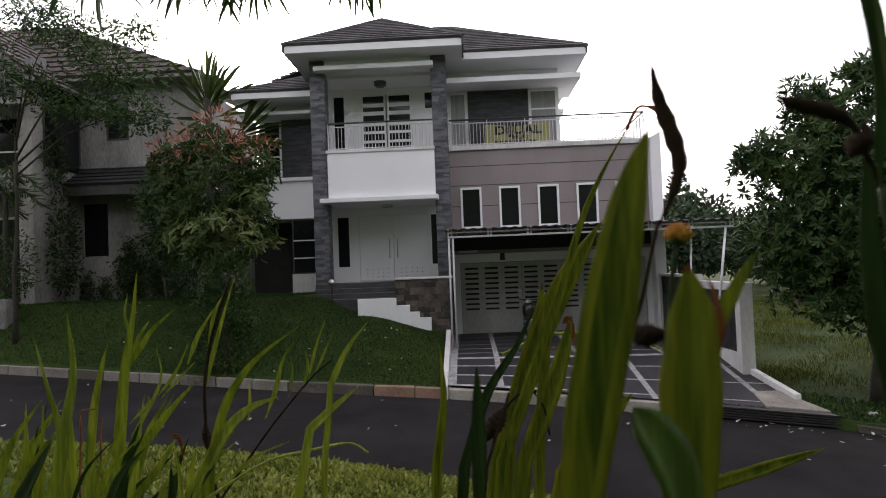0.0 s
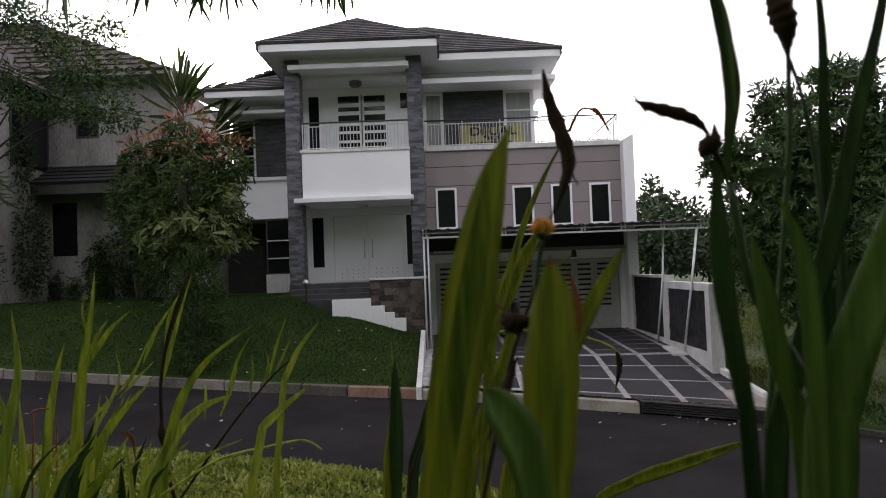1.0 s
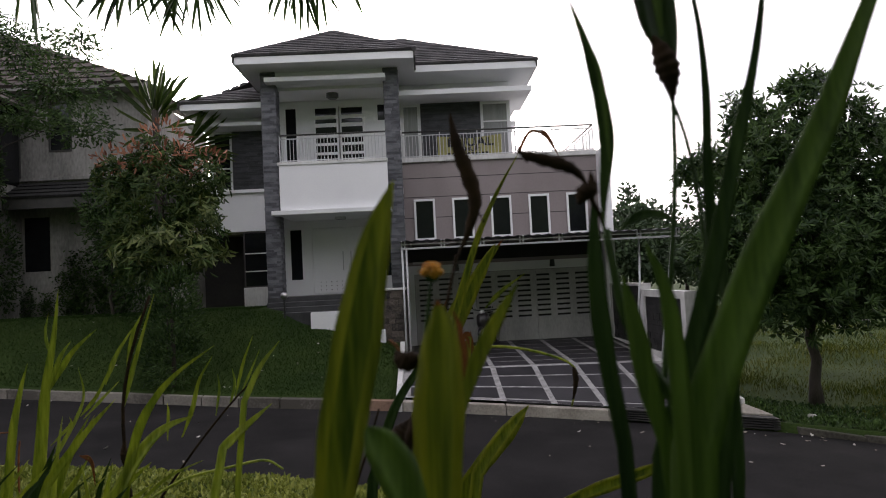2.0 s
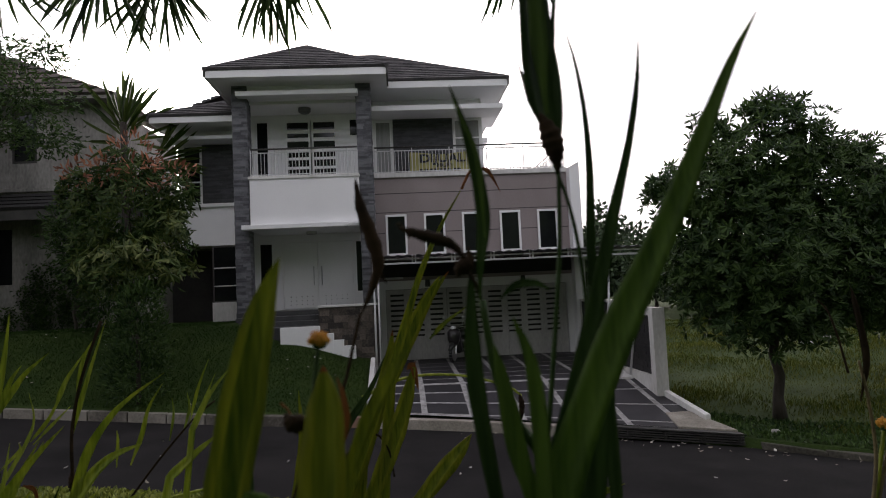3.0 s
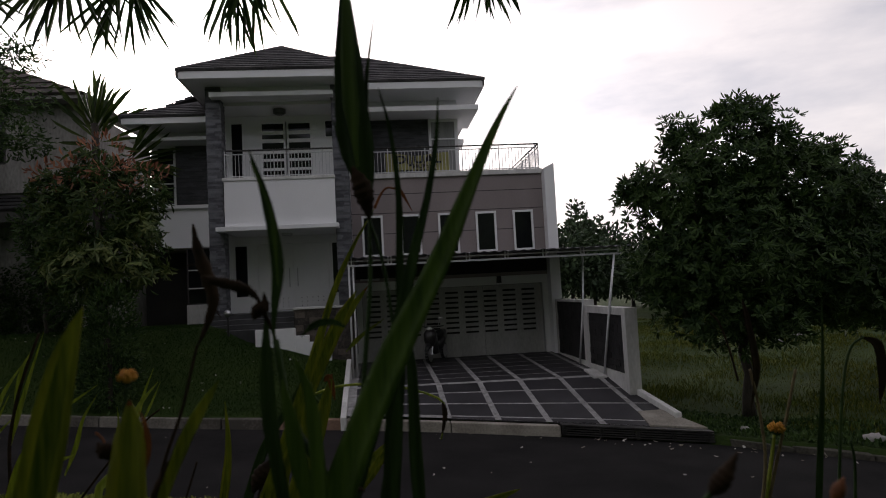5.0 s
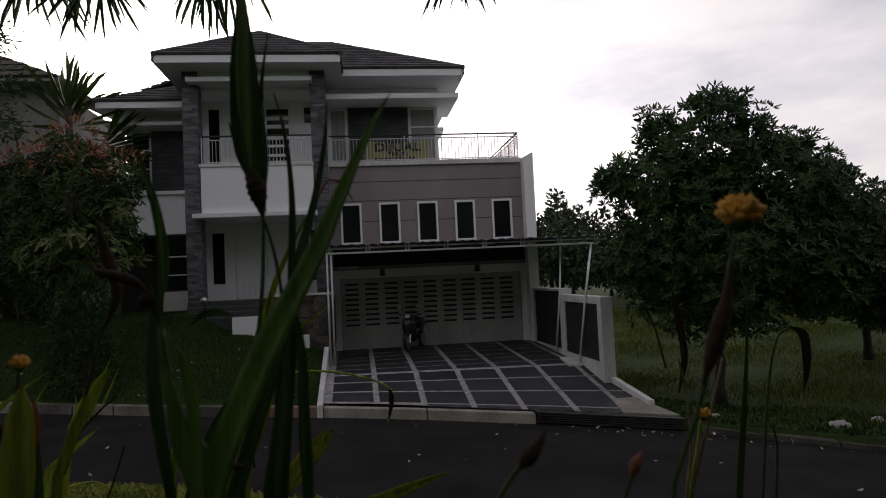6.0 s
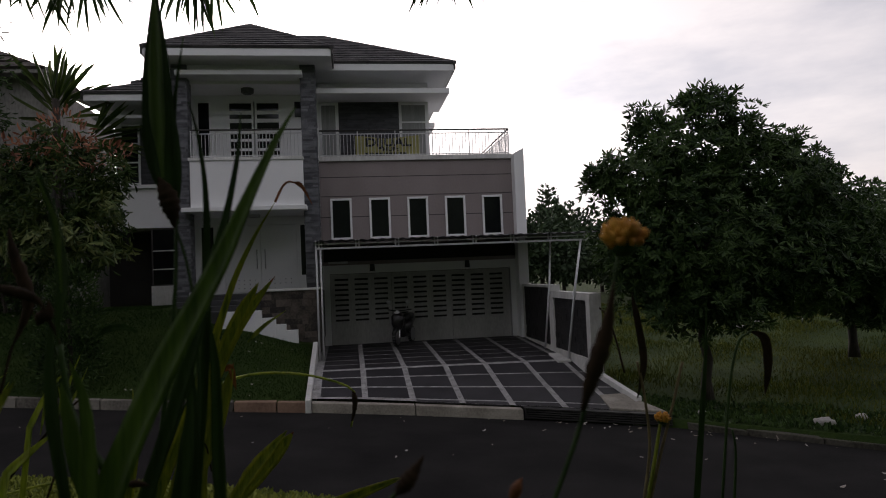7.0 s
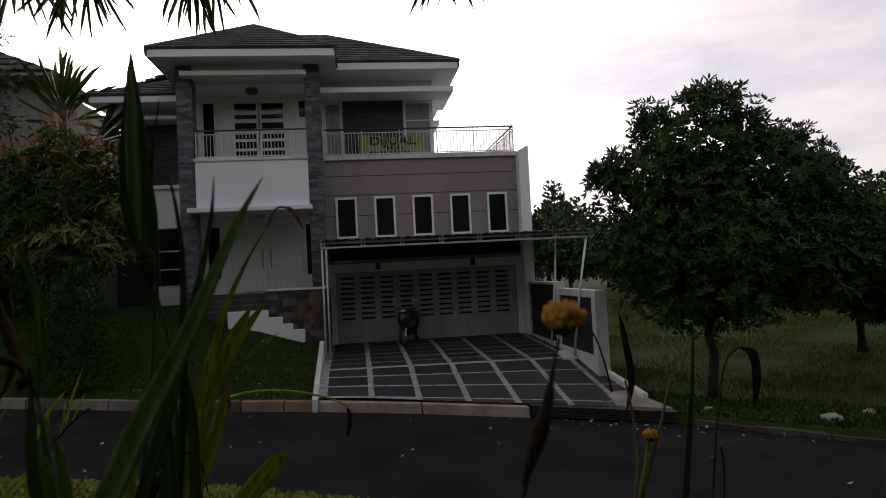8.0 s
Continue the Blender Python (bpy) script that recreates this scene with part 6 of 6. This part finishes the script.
blade(low_plant, [(0.551, 1.000, 2.991), (0.602, 1.000, 3.099), (0.641, 1.000, 3.165)], 0.0224, M_BLADE, True, False)
blade(low_plant, [(0.593, 1.000, 2.798), (0.628, 1.000, 2.845), (0.682, 1.000, 2.903)], 0.0240, M_BLADE, True, False)
stem(low_plant, [(0.493, 1.200, 2.943), (0.571, 1.200, 2.974), (0.650, 1.200, 2.978), (0.729, 1.200, 2.964), (0.798, 1.200, 2.934), (0.799, 1.200, 2.890), (0.792, 1.200, 2.858)], 0.0029, M_CLUMP, False)
bud(low_plant, [(0.798, 1.200, 2.936), (0.802, 1.200, 2.905), (0.792, 1.200, 2.857)], 0.0058, M_DRY)
stem(low_plant, [(0.453, 1.000, 2.798), (0.483, 1.000, 2.881), (0.521, 1.000, 2.912), (0.544, 1.000, 2.886), (0.552, 1.000, 2.842)], 0.0024, M_DRY, True)
bud(low_plant, [(0.454, 1.000, 2.836), (0.472, 1.000, 2.868), (0.488, 1.000, 2.890)], 0.0145, M_DRY)
yellow_plant = thing("flowering_plant", (0.902, 0.100, 1.900), "thin stalk with a withered yellow flower head", "plant", "roadside flowering plants")
stem(yellow_plant, [(0.894, 0.098, 3.051), (0.908, 0.098, 3.083), (0.919, 0.098, 3.115), (0.927, 0.098, 3.143), (0.935, 0.098, 3.172)], 0.0015, M_BLADE_D, True)
bud(yellow_plant, [(0.911, 0.096, 3.097), (0.919, 0.096, 3.118), (0.926, 0.096, 3.137), (0.931, 0.096, 3.160)], 0.0045, M_DRY)
flower_head(yellow_plant, (0.938, 0.098, 3.184), 0.0117)
stem(yellow_plant, [(0.808, 0.110, 3.046), (0.816, 0.110, 3.057), (0.826, 0.110, 3.067)], 0.0017, M_BLADE_D, True)
bud(yellow_plant, [(0.819, 0.110, 3.060), (0.826, 0.110, 3.067), (0.834, 0.110, 3.078)], 0.0042, M_DRY)
stem(yellow_plant, [(0.872, 0.110, 3.038), (0.877, 0.110, 3.051), (0.880, 0.110, 3.058)], 0.0013, M_BLADE_D, True)
bud(yellow_plant, [(0.877, 0.110, 3.051), (0.880, 0.110, 3.058), (0.883, 0.110, 3.063)], 0.0031, M_SERE)
stalk_plant = thing("flowering_plant", (1.351, 0.940, 1.900), "withered tan stalks with a small yellow flower", "plant", "roadside flowering plants")
stem(stalk_plant, [(1.313, 0.940, 2.742), (1.331, 0.940, 2.811), (1.346, 0.940, 2.880)], 0.0046, M_BLADE, True)
flower_head(stalk_plant, (1.351, 0.940, 2.892), 0.0143)
stem(stalk_plant, [(1.319, 0.940, 2.742), (1.345, 0.940, 2.830), (1.371, 0.940, 2.909), (1.395, 0.940, 2.989)], 0.0036, M_DRYTAN, True)
stem(stalk_plant, [(1.299, 0.920, 2.750), (1.315, 0.920, 2.847), (1.310, 0.920, 2.937), (1.300, 0.920, 2.997)], 0.0035, M_DRYTAN, True)
blade(stalk_plant, [(1.297, 0.920, 2.933), (1.311, 0.920, 2.997), (1.302, 0.920, 3.077), (1.296, 0.920, 3.118)], 0.0151, M_DRY, False, False)
blade(stalk_plant, [(1.386, 0.900, 2.749), (1.402, 0.900, 2.875), (1.417, 0.900, 2.993), (1.428, 0.900, 3.132)], 0.0159, M_BLADE_D, True, True)
stem(stalk_plant, [(1.481, 0.940, 2.728), (1.489, 0.940, 2.819), (1.485, 0.940, 2.860)], 0.0031, M_BLADE_D, True)
stem(stalk_plant, [(1.491, 1.000, 2.707), (1.517, 1.000, 2.910), (1.541, 1.000, 3.006), (1.572, 1.000, 3.032)], 0.0033, M_BLADE_D, True)
blade(stalk_plant, [(1.566, 1.000, 3.032), (1.597, 1.000, 3.014), (1.601, 1.000, 2.959), (1.592, 1.000, 2.905)], 0.0187, M_DRY, False, False)
stem(stalk_plant, [(1.267, 0.900, 2.982), (1.254, 0.900, 3.042), (1.241, 0.900, 3.081), (1.227, 0.900, 3.097)], 0.0020, M_DRY, False)
clump_plant = thing("flowering_plant", (-0.357, 1.450, 1.900), "clump of bright green narrow sword leaves", "plant", "roadside flowering plants")
blade(clump_plant, [(-0.198, 0.945, 2.768), (-0.178, 0.945, 2.886), (-0.164, 0.945, 2.970), (-0.173, 0.945, 3.062)], 0.0289, M_CLUMP, True, True)
blade(clump_plant, [(-0.299, 1.145, 2.751), (-0.314, 1.145, 2.853), (-0.333, 1.145, 2.919), (-0.359, 1.145, 3.017)], 0.0204, M_CLUMP, True, True)
blade(clump_plant, [(-0.594, 1.845, 2.462), (-0.571, 1.845, 2.685), (-0.553, 1.845, 2.861), (-0.528, 1.845, 3.005), (-0.513, 1.845, 3.137)], 0.0452, M_CLUMP, True, True)
blade(clump_plant, [(-0.547, 1.845, 2.844), (-0.514, 1.845, 2.940), (-0.481, 1.845, 2.990)], 0.0226, M_CLUMP, False, True)
blade(clump_plant, [(-0.540, 1.845, 2.860), (-0.480, 1.845, 2.955), (-0.408, 1.845, 3.020)], 0.0242, M_CLUMP, False, True)
blade(clump_plant, [(-0.538, 1.845, 2.941), (-0.551, 1.845, 3.014), (-0.541, 1.845, 3.073)], 0.0146, M_CLUMP, False, True)
blade(clump_plant, [(-0.673, 1.845, 2.464), (-0.649, 1.845, 2.719), (-0.626, 1.845, 2.847), (-0.603, 1.845, 2.933)], 0.0355, M_CLUMP, True, True)
blade(clump_plant, [(-0.256, 0.945, 2.770), (-0.223, 0.945, 2.828), (-0.200, 0.945, 2.870)], 0.0289, M_BLADE_D, True, True)
blade(clump_plant, [(-0.420, 1.445, 2.598), (-0.313, 1.445, 2.728), (-0.240, 1.445, 2.817), (-0.178, 1.445, 2.881)], 0.0305, M_CLUMP, True, True)
blade(clump_plant, [(-0.244, 1.245, 2.664), (-0.181, 1.245, 2.739), (-0.140, 1.245, 2.803)], 0.0220, M_CLUMP, True, True)
stem(clump_plant, [(-0.154, 1.495, 2.574), (-0.177, 1.495, 2.678), (-0.186, 1.495, 2.834), (-0.172, 1.495, 2.938), (-0.150, 1.495, 3.016), (-0.117, 1.495, 3.107)], 0.0052, M_DRY, True)
blade(clump_plant, [(-0.224, 1.495, 2.907), (-0.195, 1.495, 2.976), (-0.153, 1.495, 3.040)], 0.0171, M_CLUMP, False, True)
blade(clump_plant, [(-0.185, 1.495, 2.847), (-0.152, 1.495, 2.964), (-0.106, 1.495, 3.111)], 0.0197, M_CLUMP, False, True)
blade(clump_plant, [(-0.176, 1.495, 2.912), (-0.159, 1.495, 3.016), (-0.134, 1.495, 3.068)], 0.0144, M_CLUMP, False, True)
bud(clump_plant, [(-0.190, 1.500, 2.768), (-0.185, 1.500, 2.735), (-0.184, 1.500, 2.703)], 0.0105, M_DRY)
blade(clump_plant, [(-0.102, 1.305, 2.719), (-0.072, 1.305, 2.832), (-0.035, 1.305, 2.899), (0.013, 1.305, 2.949), (0.087, 1.305, 2.999)], 0.0252, M_CLUMP, True, True)
blade(clump_plant, [(-0.141, 1.305, 2.663), (-0.074, 1.305, 2.781), (-0.020, 1.305, 2.836), (0.041, 1.305, 2.860)], 0.0389, M_CLUMP, True, True)
blade(clump_plant, [(0.002, 1.345, 2.809), (0.025, 1.345, 2.867), (0.041, 1.345, 2.925), (0.070, 1.345, 2.974)], 0.0141, M_CLUMP, False, True)
blade(clump_plant, [(-0.067, 1.445, 2.783), (-0.063, 1.445, 2.840), (-0.065, 1.445, 2.865)], 0.0101, M_CLUMP, False, True)
stem(clump_plant, [(-0.306, 1.845, 2.455), (-0.155, 1.845, 2.657), (-0.071, 1.845, 2.757), (-0.004, 1.845, 2.827), (0.042, 1.845, 2.862)], 0.0040, M_DRY, True)
blade(clump_plant, [(-0.029, 1.845, 2.804), (-0.002, 1.845, 2.903), (0.028, 1.845, 2.980)], 0.0128, M_CLUMP, False, True)
blade(clump_plant, [(-0.013, 1.845, 2.814), (0.022, 1.845, 2.886), (0.046, 1.845, 2.940)], 0.0096, M_CLUMP, False, True)
blade(clump_plant, [(-0.084, 1.845, 2.758), (-0.072, 1.845, 2.829), (-0.075, 1.845, 2.877)], 0.0112, M_CLUMP, False, True)
blade(clump_plant, [(-0.046, 1.845, 2.780), (-0.028, 1.845, 2.843), (-0.034, 1.845, 2.891)], 0.0128, M_CLUMP, False, True)
stem(clump_plant, [(-0.082, 1.245, 2.682), (0.031, 1.245, 2.746), (0.130, 1.245, 2.768), (0.196, 1.245, 2.777), (0.231, 1.245, 2.758)], 0.0033, M_CLUMP, True)
blade(clump_plant, [(-0.054, 1.245, 2.703), (0.009, 1.245, 2.755), (0.078, 1.245, 2.784)], 0.0098, M_CLUMP, False, True)
blade(clump_plant, [(-0.532, 1.845, 2.668), (-0.468, 1.845, 2.778), (-0.449, 1.845, 2.841), (-0.463, 1.845, 2.914)], 0.0161, M_CLUMP, True, True)
blade(clump_plant, [(-0.460, 1.845, 2.777), (-0.410, 1.845, 2.837), (-0.364, 1.845, 2.931)], 0.0161, M_CLUMP, False, True)
blade(clump_plant, [(-0.452, 1.845, 2.769), (-0.390, 1.845, 2.831), (-0.350, 1.845, 2.870)], 0.0129, M_CLUMP, False, True)
blade(clump_plant, [(-0.544, 1.845, 2.700), (-0.490, 1.845, 2.754), (-0.490, 1.845, 2.778)], 0.0129, M_CLUMP, False, True)
stem(clump_plant, [(-0.455, 1.445, 2.662), (-0.451, 1.445, 2.776), (-0.451, 1.445, 2.814), (-0.415, 1.445, 2.820)], 0.0025, M_SERE, True)
blade(clump_plant, [(-0.159, 1.245, 2.806), (-0.137, 1.245, 2.794), (-0.130, 1.245, 2.746)], 0.0121, M_SERE, False, True)
stem(clump_plant, [(-0.574, 1.745, 2.572), (-0.574, 1.745, 2.678), (-0.570, 1.745, 2.739)], 0.0031, M_SERE, True)
blade(clump_plant, [(-0.588, 1.468, 2.588), (-0.579, 1.468, 2.694), (-0.565, 1.468, 2.781)], 0.0259, M_BLADE_D, True, True)
blade(clump_plant, [(-0.500, 1.227, 2.672), (-0.472, 1.227, 2.713), (-0.420, 1.227, 2.746)], 0.0150, M_CLUMP, True, True)
blade(clump_plant, [(-0.163, 1.378, 2.609), (-0.131, 1.378, 2.664), (-0.074, 1.378, 2.708)], 0.0244, M_CLUMP, True, True)
blade(clump_plant, [(-0.593, 1.411, 2.608), (-0.558, 1.411, 2.719), (-0.494, 1.411, 2.808)], 0.0273, M_CLUMP, True, True)
blade(clump_plant, [(-0.360, 1.459, 2.586), (-0.331, 1.459, 2.640), (-0.278, 1.459, 2.683)], 0.0189, M_BLADE_D, True, True)
blade(clump_plant, [(-0.754, 1.548, 2.564), (-0.739, 1.548, 2.711), (-0.712, 1.548, 2.832)], 0.0329, M_CLUMP, True, True)
blade(clump_plant, [(-0.414, 1.606, 2.535), (-0.401, 1.606, 2.693), (-0.382, 1.606, 2.822)], 0.0240, M_CLUMP, True, True)
blade(clump_plant, [(-0.087, 1.140, 2.692), (-0.092, 1.140, 2.759), (-0.102, 1.140, 2.814)], 0.0136, M_CLUMP, True, True)
blade(clump_plant, [(-0.124, 1.256, 2.652), (-0.105, 1.256, 2.701), (-0.071, 1.256, 2.740)], 0.0200, M_BLADE_D, True, True)
blade(clump_plant, [(-0.503, 1.454, 2.591), (-0.483, 1.454, 2.675), (-0.447, 1.454, 2.744)], 0.0313, M_CLUMP, True, True)
blade(clump_plant, [(-0.501, 1.739, 2.490), (-0.458, 1.739, 2.660), (-0.381, 1.739, 2.799)], 0.0315, M_CLUMP, True, True)
blade(clump_plant, [(-0.773, 1.678, 2.518), (-0.725, 1.678, 2.676), (-0.638, 1.678, 2.803)], 0.0282, M_CLUMP, True, True)
blade(clump_plant, [(-0.332, 1.446, 2.589), (-0.299, 1.446, 2.658), (-0.239, 1.446, 2.713)], 0.0185, M_BLADE_D, True, True)
blade(clump_plant, [(-0.414, 1.107, 2.712), (-0.380, 1.107, 2.817), (-0.320, 1.107, 2.903)], 0.0226, M_CLUMP, True, True)
blade(clump_plant, [(-0.570, 1.583, 2.547), (-0.565, 1.583, 2.616), (-0.559, 1.583, 2.673)], 0.0333, M_CLUMP, True, True)
blade(clump_plant, [(-0.747, 1.548, 2.564), (-0.757, 1.548, 2.684), (-0.778, 1.548, 2.783)], 0.0209, M_CLUMP, True, True)
blade(clump_plant, [(-0.384, 1.744, 2.485), (-0.365, 1.744, 2.593), (-0.332, 1.744, 2.681)], 0.0227, M_BLADE_D, True, True)
blade(clump_plant, [(-0.464, 1.183, 2.686), (-0.472, 1.183, 2.778), (-0.489, 1.183, 2.853)], 0.0175, M_CLUMP, True, True)
blade(clump_plant, [(-0.497, 1.652, 2.520), (-0.508, 1.652, 2.593), (-0.531, 1.652, 2.653)], 0.0217, M_CLUMP, True, True)
blade(clump_plant, [(-0.176, 1.367, 2.614), (-0.167, 1.367, 2.694), (-0.153, 1.367, 2.760)], 0.0220, M_CLUMP, True, True)
blade(clump_plant, [(-0.385, 1.479, 2.579), (-0.365, 1.479, 2.690), (-0.331, 1.479, 2.781)], 0.0325, M_BLADE_D, True, True)
blade(clump_plant, [(-0.300, 1.211, 2.672), (-0.277, 1.211, 2.750), (-0.235, 1.211, 2.812)], 0.0159, M_CLUMP, True, True)
blade(clump_plant, [(-0.033, 1.053, 2.722), (-0.020, 1.053, 2.767), (0.003, 1.053, 2.803)], 0.0155, M_CLUMP, True, True)
blade(clump_plant, [(-0.423, 1.488, 2.577), (-0.401, 1.488, 2.628), (-0.362, 1.488, 2.669)], 0.0143, M_CLUMP, True, True)
blade(clump_plant, [(-0.292, 1.292, 2.643), (-0.269, 1.292, 2.729), (-0.229, 1.292, 2.798)], 0.0243, M_BLADE_D, True, True)
blade(clump_plant, [(-0.356, 1.518, 2.565), (-0.366, 1.518, 2.617), (-0.385, 1.518, 2.660)], 0.0338, M_CLUMP, True, True)
blade(clump_plant, [(-0.448, 1.269, 2.655), (-0.430, 1.269, 2.739), (-0.397, 1.269, 2.807)], 0.0178, M_CLUMP, True, True)
blade(clump_plant, [(-0.411, 1.255, 2.659), (-0.393, 1.255, 2.734), (-0.361, 1.255, 2.795)], 0.0178, M_CLUMP, True, True)
blade(clump_plant, [(-0.359, 1.560, 2.550), (-0.339, 1.560, 2.582), (-0.304, 1.560, 2.608)], 0.0204, M_BLADE_D, True, True)
blade(clump_plant, [(-0.398, 1.176, 2.687), (-0.396, 1.176, 2.795), (-0.395, 1.176, 2.884)], 0.0178, M_CLUMP, True, True)
blade(clump_plant, [(-0.253, 1.279, 2.647), (-0.249, 1.279, 2.699), (-0.241, 1.279, 2.741)], 0.0263, M_CLUMP, True, True)
blade(clump_plant, [(-0.371, 1.281, 2.649), (-0.372, 1.281, 2.771), (-0.377, 1.281, 2.871)], 0.0231, M_CLUMP, True, True)
blade(clump_plant, [(-0.102, 1.130, 2.696), (-0.102, 1.130, 2.741), (-0.103, 1.130, 2.778)], 0.0185, M_BLADE_D, True, True)
blade(clump_plant, [(-0.409, 1.174, 2.688), (-0.381, 1.174, 2.796), (-0.330, 1.174, 2.883)], 0.0151, M_CLUMP, True, True)
blade(clump_plant, [(-0.209, 1.287, 2.643), (-0.180, 1.287, 2.704), (-0.129, 1.287, 2.754)], 0.0137, M_CLUMP, True, True)
blade(clump_plant, [(-0.442, 1.287, 2.649), (-0.438, 1.287, 2.765), (-0.434, 1.287, 2.861)], 0.0190, M_CLUMP, True, True)
blade(clump_plant, [(-0.302, 1.154, 2.693), (-0.271, 1.154, 2.764), (-0.215, 1.154, 2.822)], 0.0103, M_BLADE_D, True, True)
blade(clump_plant, [(-0.175, 1.349, 2.620), (-0.136, 1.349, 2.698), (-0.065, 1.349, 2.760)], 0.0298, M_CLUMP, True, True)
blade(clump_plant, [(-0.306, 1.631, 2.523), (-0.275, 1.631, 2.571), (-0.218, 1.631, 2.608)], 0.0292, M_CLUMP, True, True)
blade(clump_plant, [(-0.291, 1.204, 2.674), (-0.285, 1.204, 2.739), (-0.276, 1.204, 2.793)], 0.0118, M_CLUMP, True, True)
blade(clump_plant, [(-0.190, 1.077, 2.717), (-0.166, 1.077, 2.775), (-0.122, 1.077, 2.822)], 0.0234, M_BLADE_D, True, True)
blade(clump_plant, [(-0.461, 1.675, 2.512), (-0.416, 1.675, 2.675), (-0.338, 1.675, 2.808)], 0.0281, M_CLUMP, True, True)
blade(clump_plant, [(-0.545, 1.255, 2.663), (-0.546, 1.255, 2.773), (-0.552, 1.255, 2.863)], 0.0230, M_CLUMP, True, True)
blade(clump_plant, [(-0.443, 1.474, 2.583), (-0.403, 1.474, 2.674), (-0.330, 1.474, 2.747)], 0.0200, M_CLUMP, True, True)
blade(clump_plant, [(-0.663, 1.593, 2.546), (-0.647, 1.593, 2.696), (-0.619, 1.593, 2.820)], 0.0219, M_BLADE_D, True, True)
blade(clump_plant, [(-0.401, 1.165, 2.691), (-0.374, 1.165, 2.775), (-0.325, 1.165, 2.842)], 0.0235, M_CLUMP, True, True)

# ---- fallen leaves and stones ----
r3 = np.random.default_rng(31)
fx = np.concatenate([r3.uniform(-9, 9, 48), r3.uniform(3.5, 9.0, 34), r3.uniform(-9, -0.6, 60)])
fy = np.concatenate([r3.uniform(0, 1, 48), r3.uniform(0.9, 1.0, 34), r3.uniform(1.05, 1.6, 60)])
pts = []
for x, u in zip(fx, fy):
    ne, fe = near_edge(x), far_edge(x)
    if u <= 1:
        y = ne + (fe - ne) * u - 0.03
        v = (y - ne + 0.12) / (fe + 0.28 - ne)
        pts.append((x, y, road_z(x) + 0.05 * math.sin(math.pi * v) - 0.005))
    else:
        y = fe + (u - 1.0) * 6.0
        pts.append((x, y, ground_z(x, y) + 0.045))
pos = np.array(pts)
m = len(pos)
way = unit(np.stack([r3.normal(0, 1, m), r3.normal(0, 1, m), r3.uniform(-0.05, 0.25, m)], 1))
side = unit(np.cross(way, np.tile([0.0, 0.0, 1.0], (m, 1)) + r3.normal(0, 0.25, (m, 3))))
L = r3.uniform(0.03, 0.10, m)
solid("fallen_leaves", leaves((pos, way, side, L, L * 0.55), "fallen_leaves", M_FLAKE, 0.15), None, "scattered pale fallen leaves on road and lawn", "leaves", "stuff")
for x, y, r in ((9.35, 11.25, 0.17), (7.7, 12.6, 0.10), (10.4, 11.6, 0.12), (15.5, 24.0, 0.22), (17.0, 25.0, 0.18)):
    solid("stone", Shape().ball((x, y, ground_z(x, y) + r * 0.3), r, 10, 6, 0.6, 0.5, int(x * 10)), M_STONE, "pale rough stone lying in the grass", "stone", group="loose stones", smooth=True)

# ---- paving slabs of the drive, one by one ----
random.seed(21)
RAMP = [0.14, 0.435, 0.725, 0.98]
FLAT = [16.32, 17.0, 17.75, 18.5, 19.25, 20.0, 20.7]
STRIPES = [0.02, 1.03, 2.03, 3.03, 4.02, 5.03, 6.0]


def ramp_y(x, u):
    f = far_edge(x) + 0.02
    return f + (KINK - f) * u


rows = [(lambda x: far_edge(x) + 0.25, lambda x: ramp_y(x, RAMP[0]))]
rows += [(lambda x, a=a: ramp_y(x, a), lambda x, b=b: ramp_y(x, b)) for a, b in zip(RAMP, RAMP[1:])]
rows += [(lambda x, a=a: a, lambda x, b=b: b) for a, b in zip(FLAT, FLAT[1:] + [21.1])]
for i in range(len(STRIPES)):
    x0 = STRIPES[i] + 0.065
    x1 = STRIPES[i + 1] - 0.065 if i + 1 < len(STRIPES) else 6.43
    for k, (lo_y, hi_y) in enumerate(rows):
        g = 0.042 if k < 4 else 0.045
        a0, a1, b0, b1 = lo_y(x0) + g * (k > 0), lo_y(x1) + g * (k > 0), hi_y(x0) - g, hi_y(x1) - g
        if min(b0 - a0, b1 - a1) < 0.04:
            continue
        cor = [(x0, a0), (x1, a1), (x1, b1), (x0, b0)]
        e = random.uniform(-0.002, 0.002)
        q = Shape().hexa([(x, y, drive_z(x, y) - 0.03) for x, y in cor], [(x, y, drive_z(x, y) + 0.006 + e) for x, y in cor])
        part("slab", q, M_PAVE, drive)
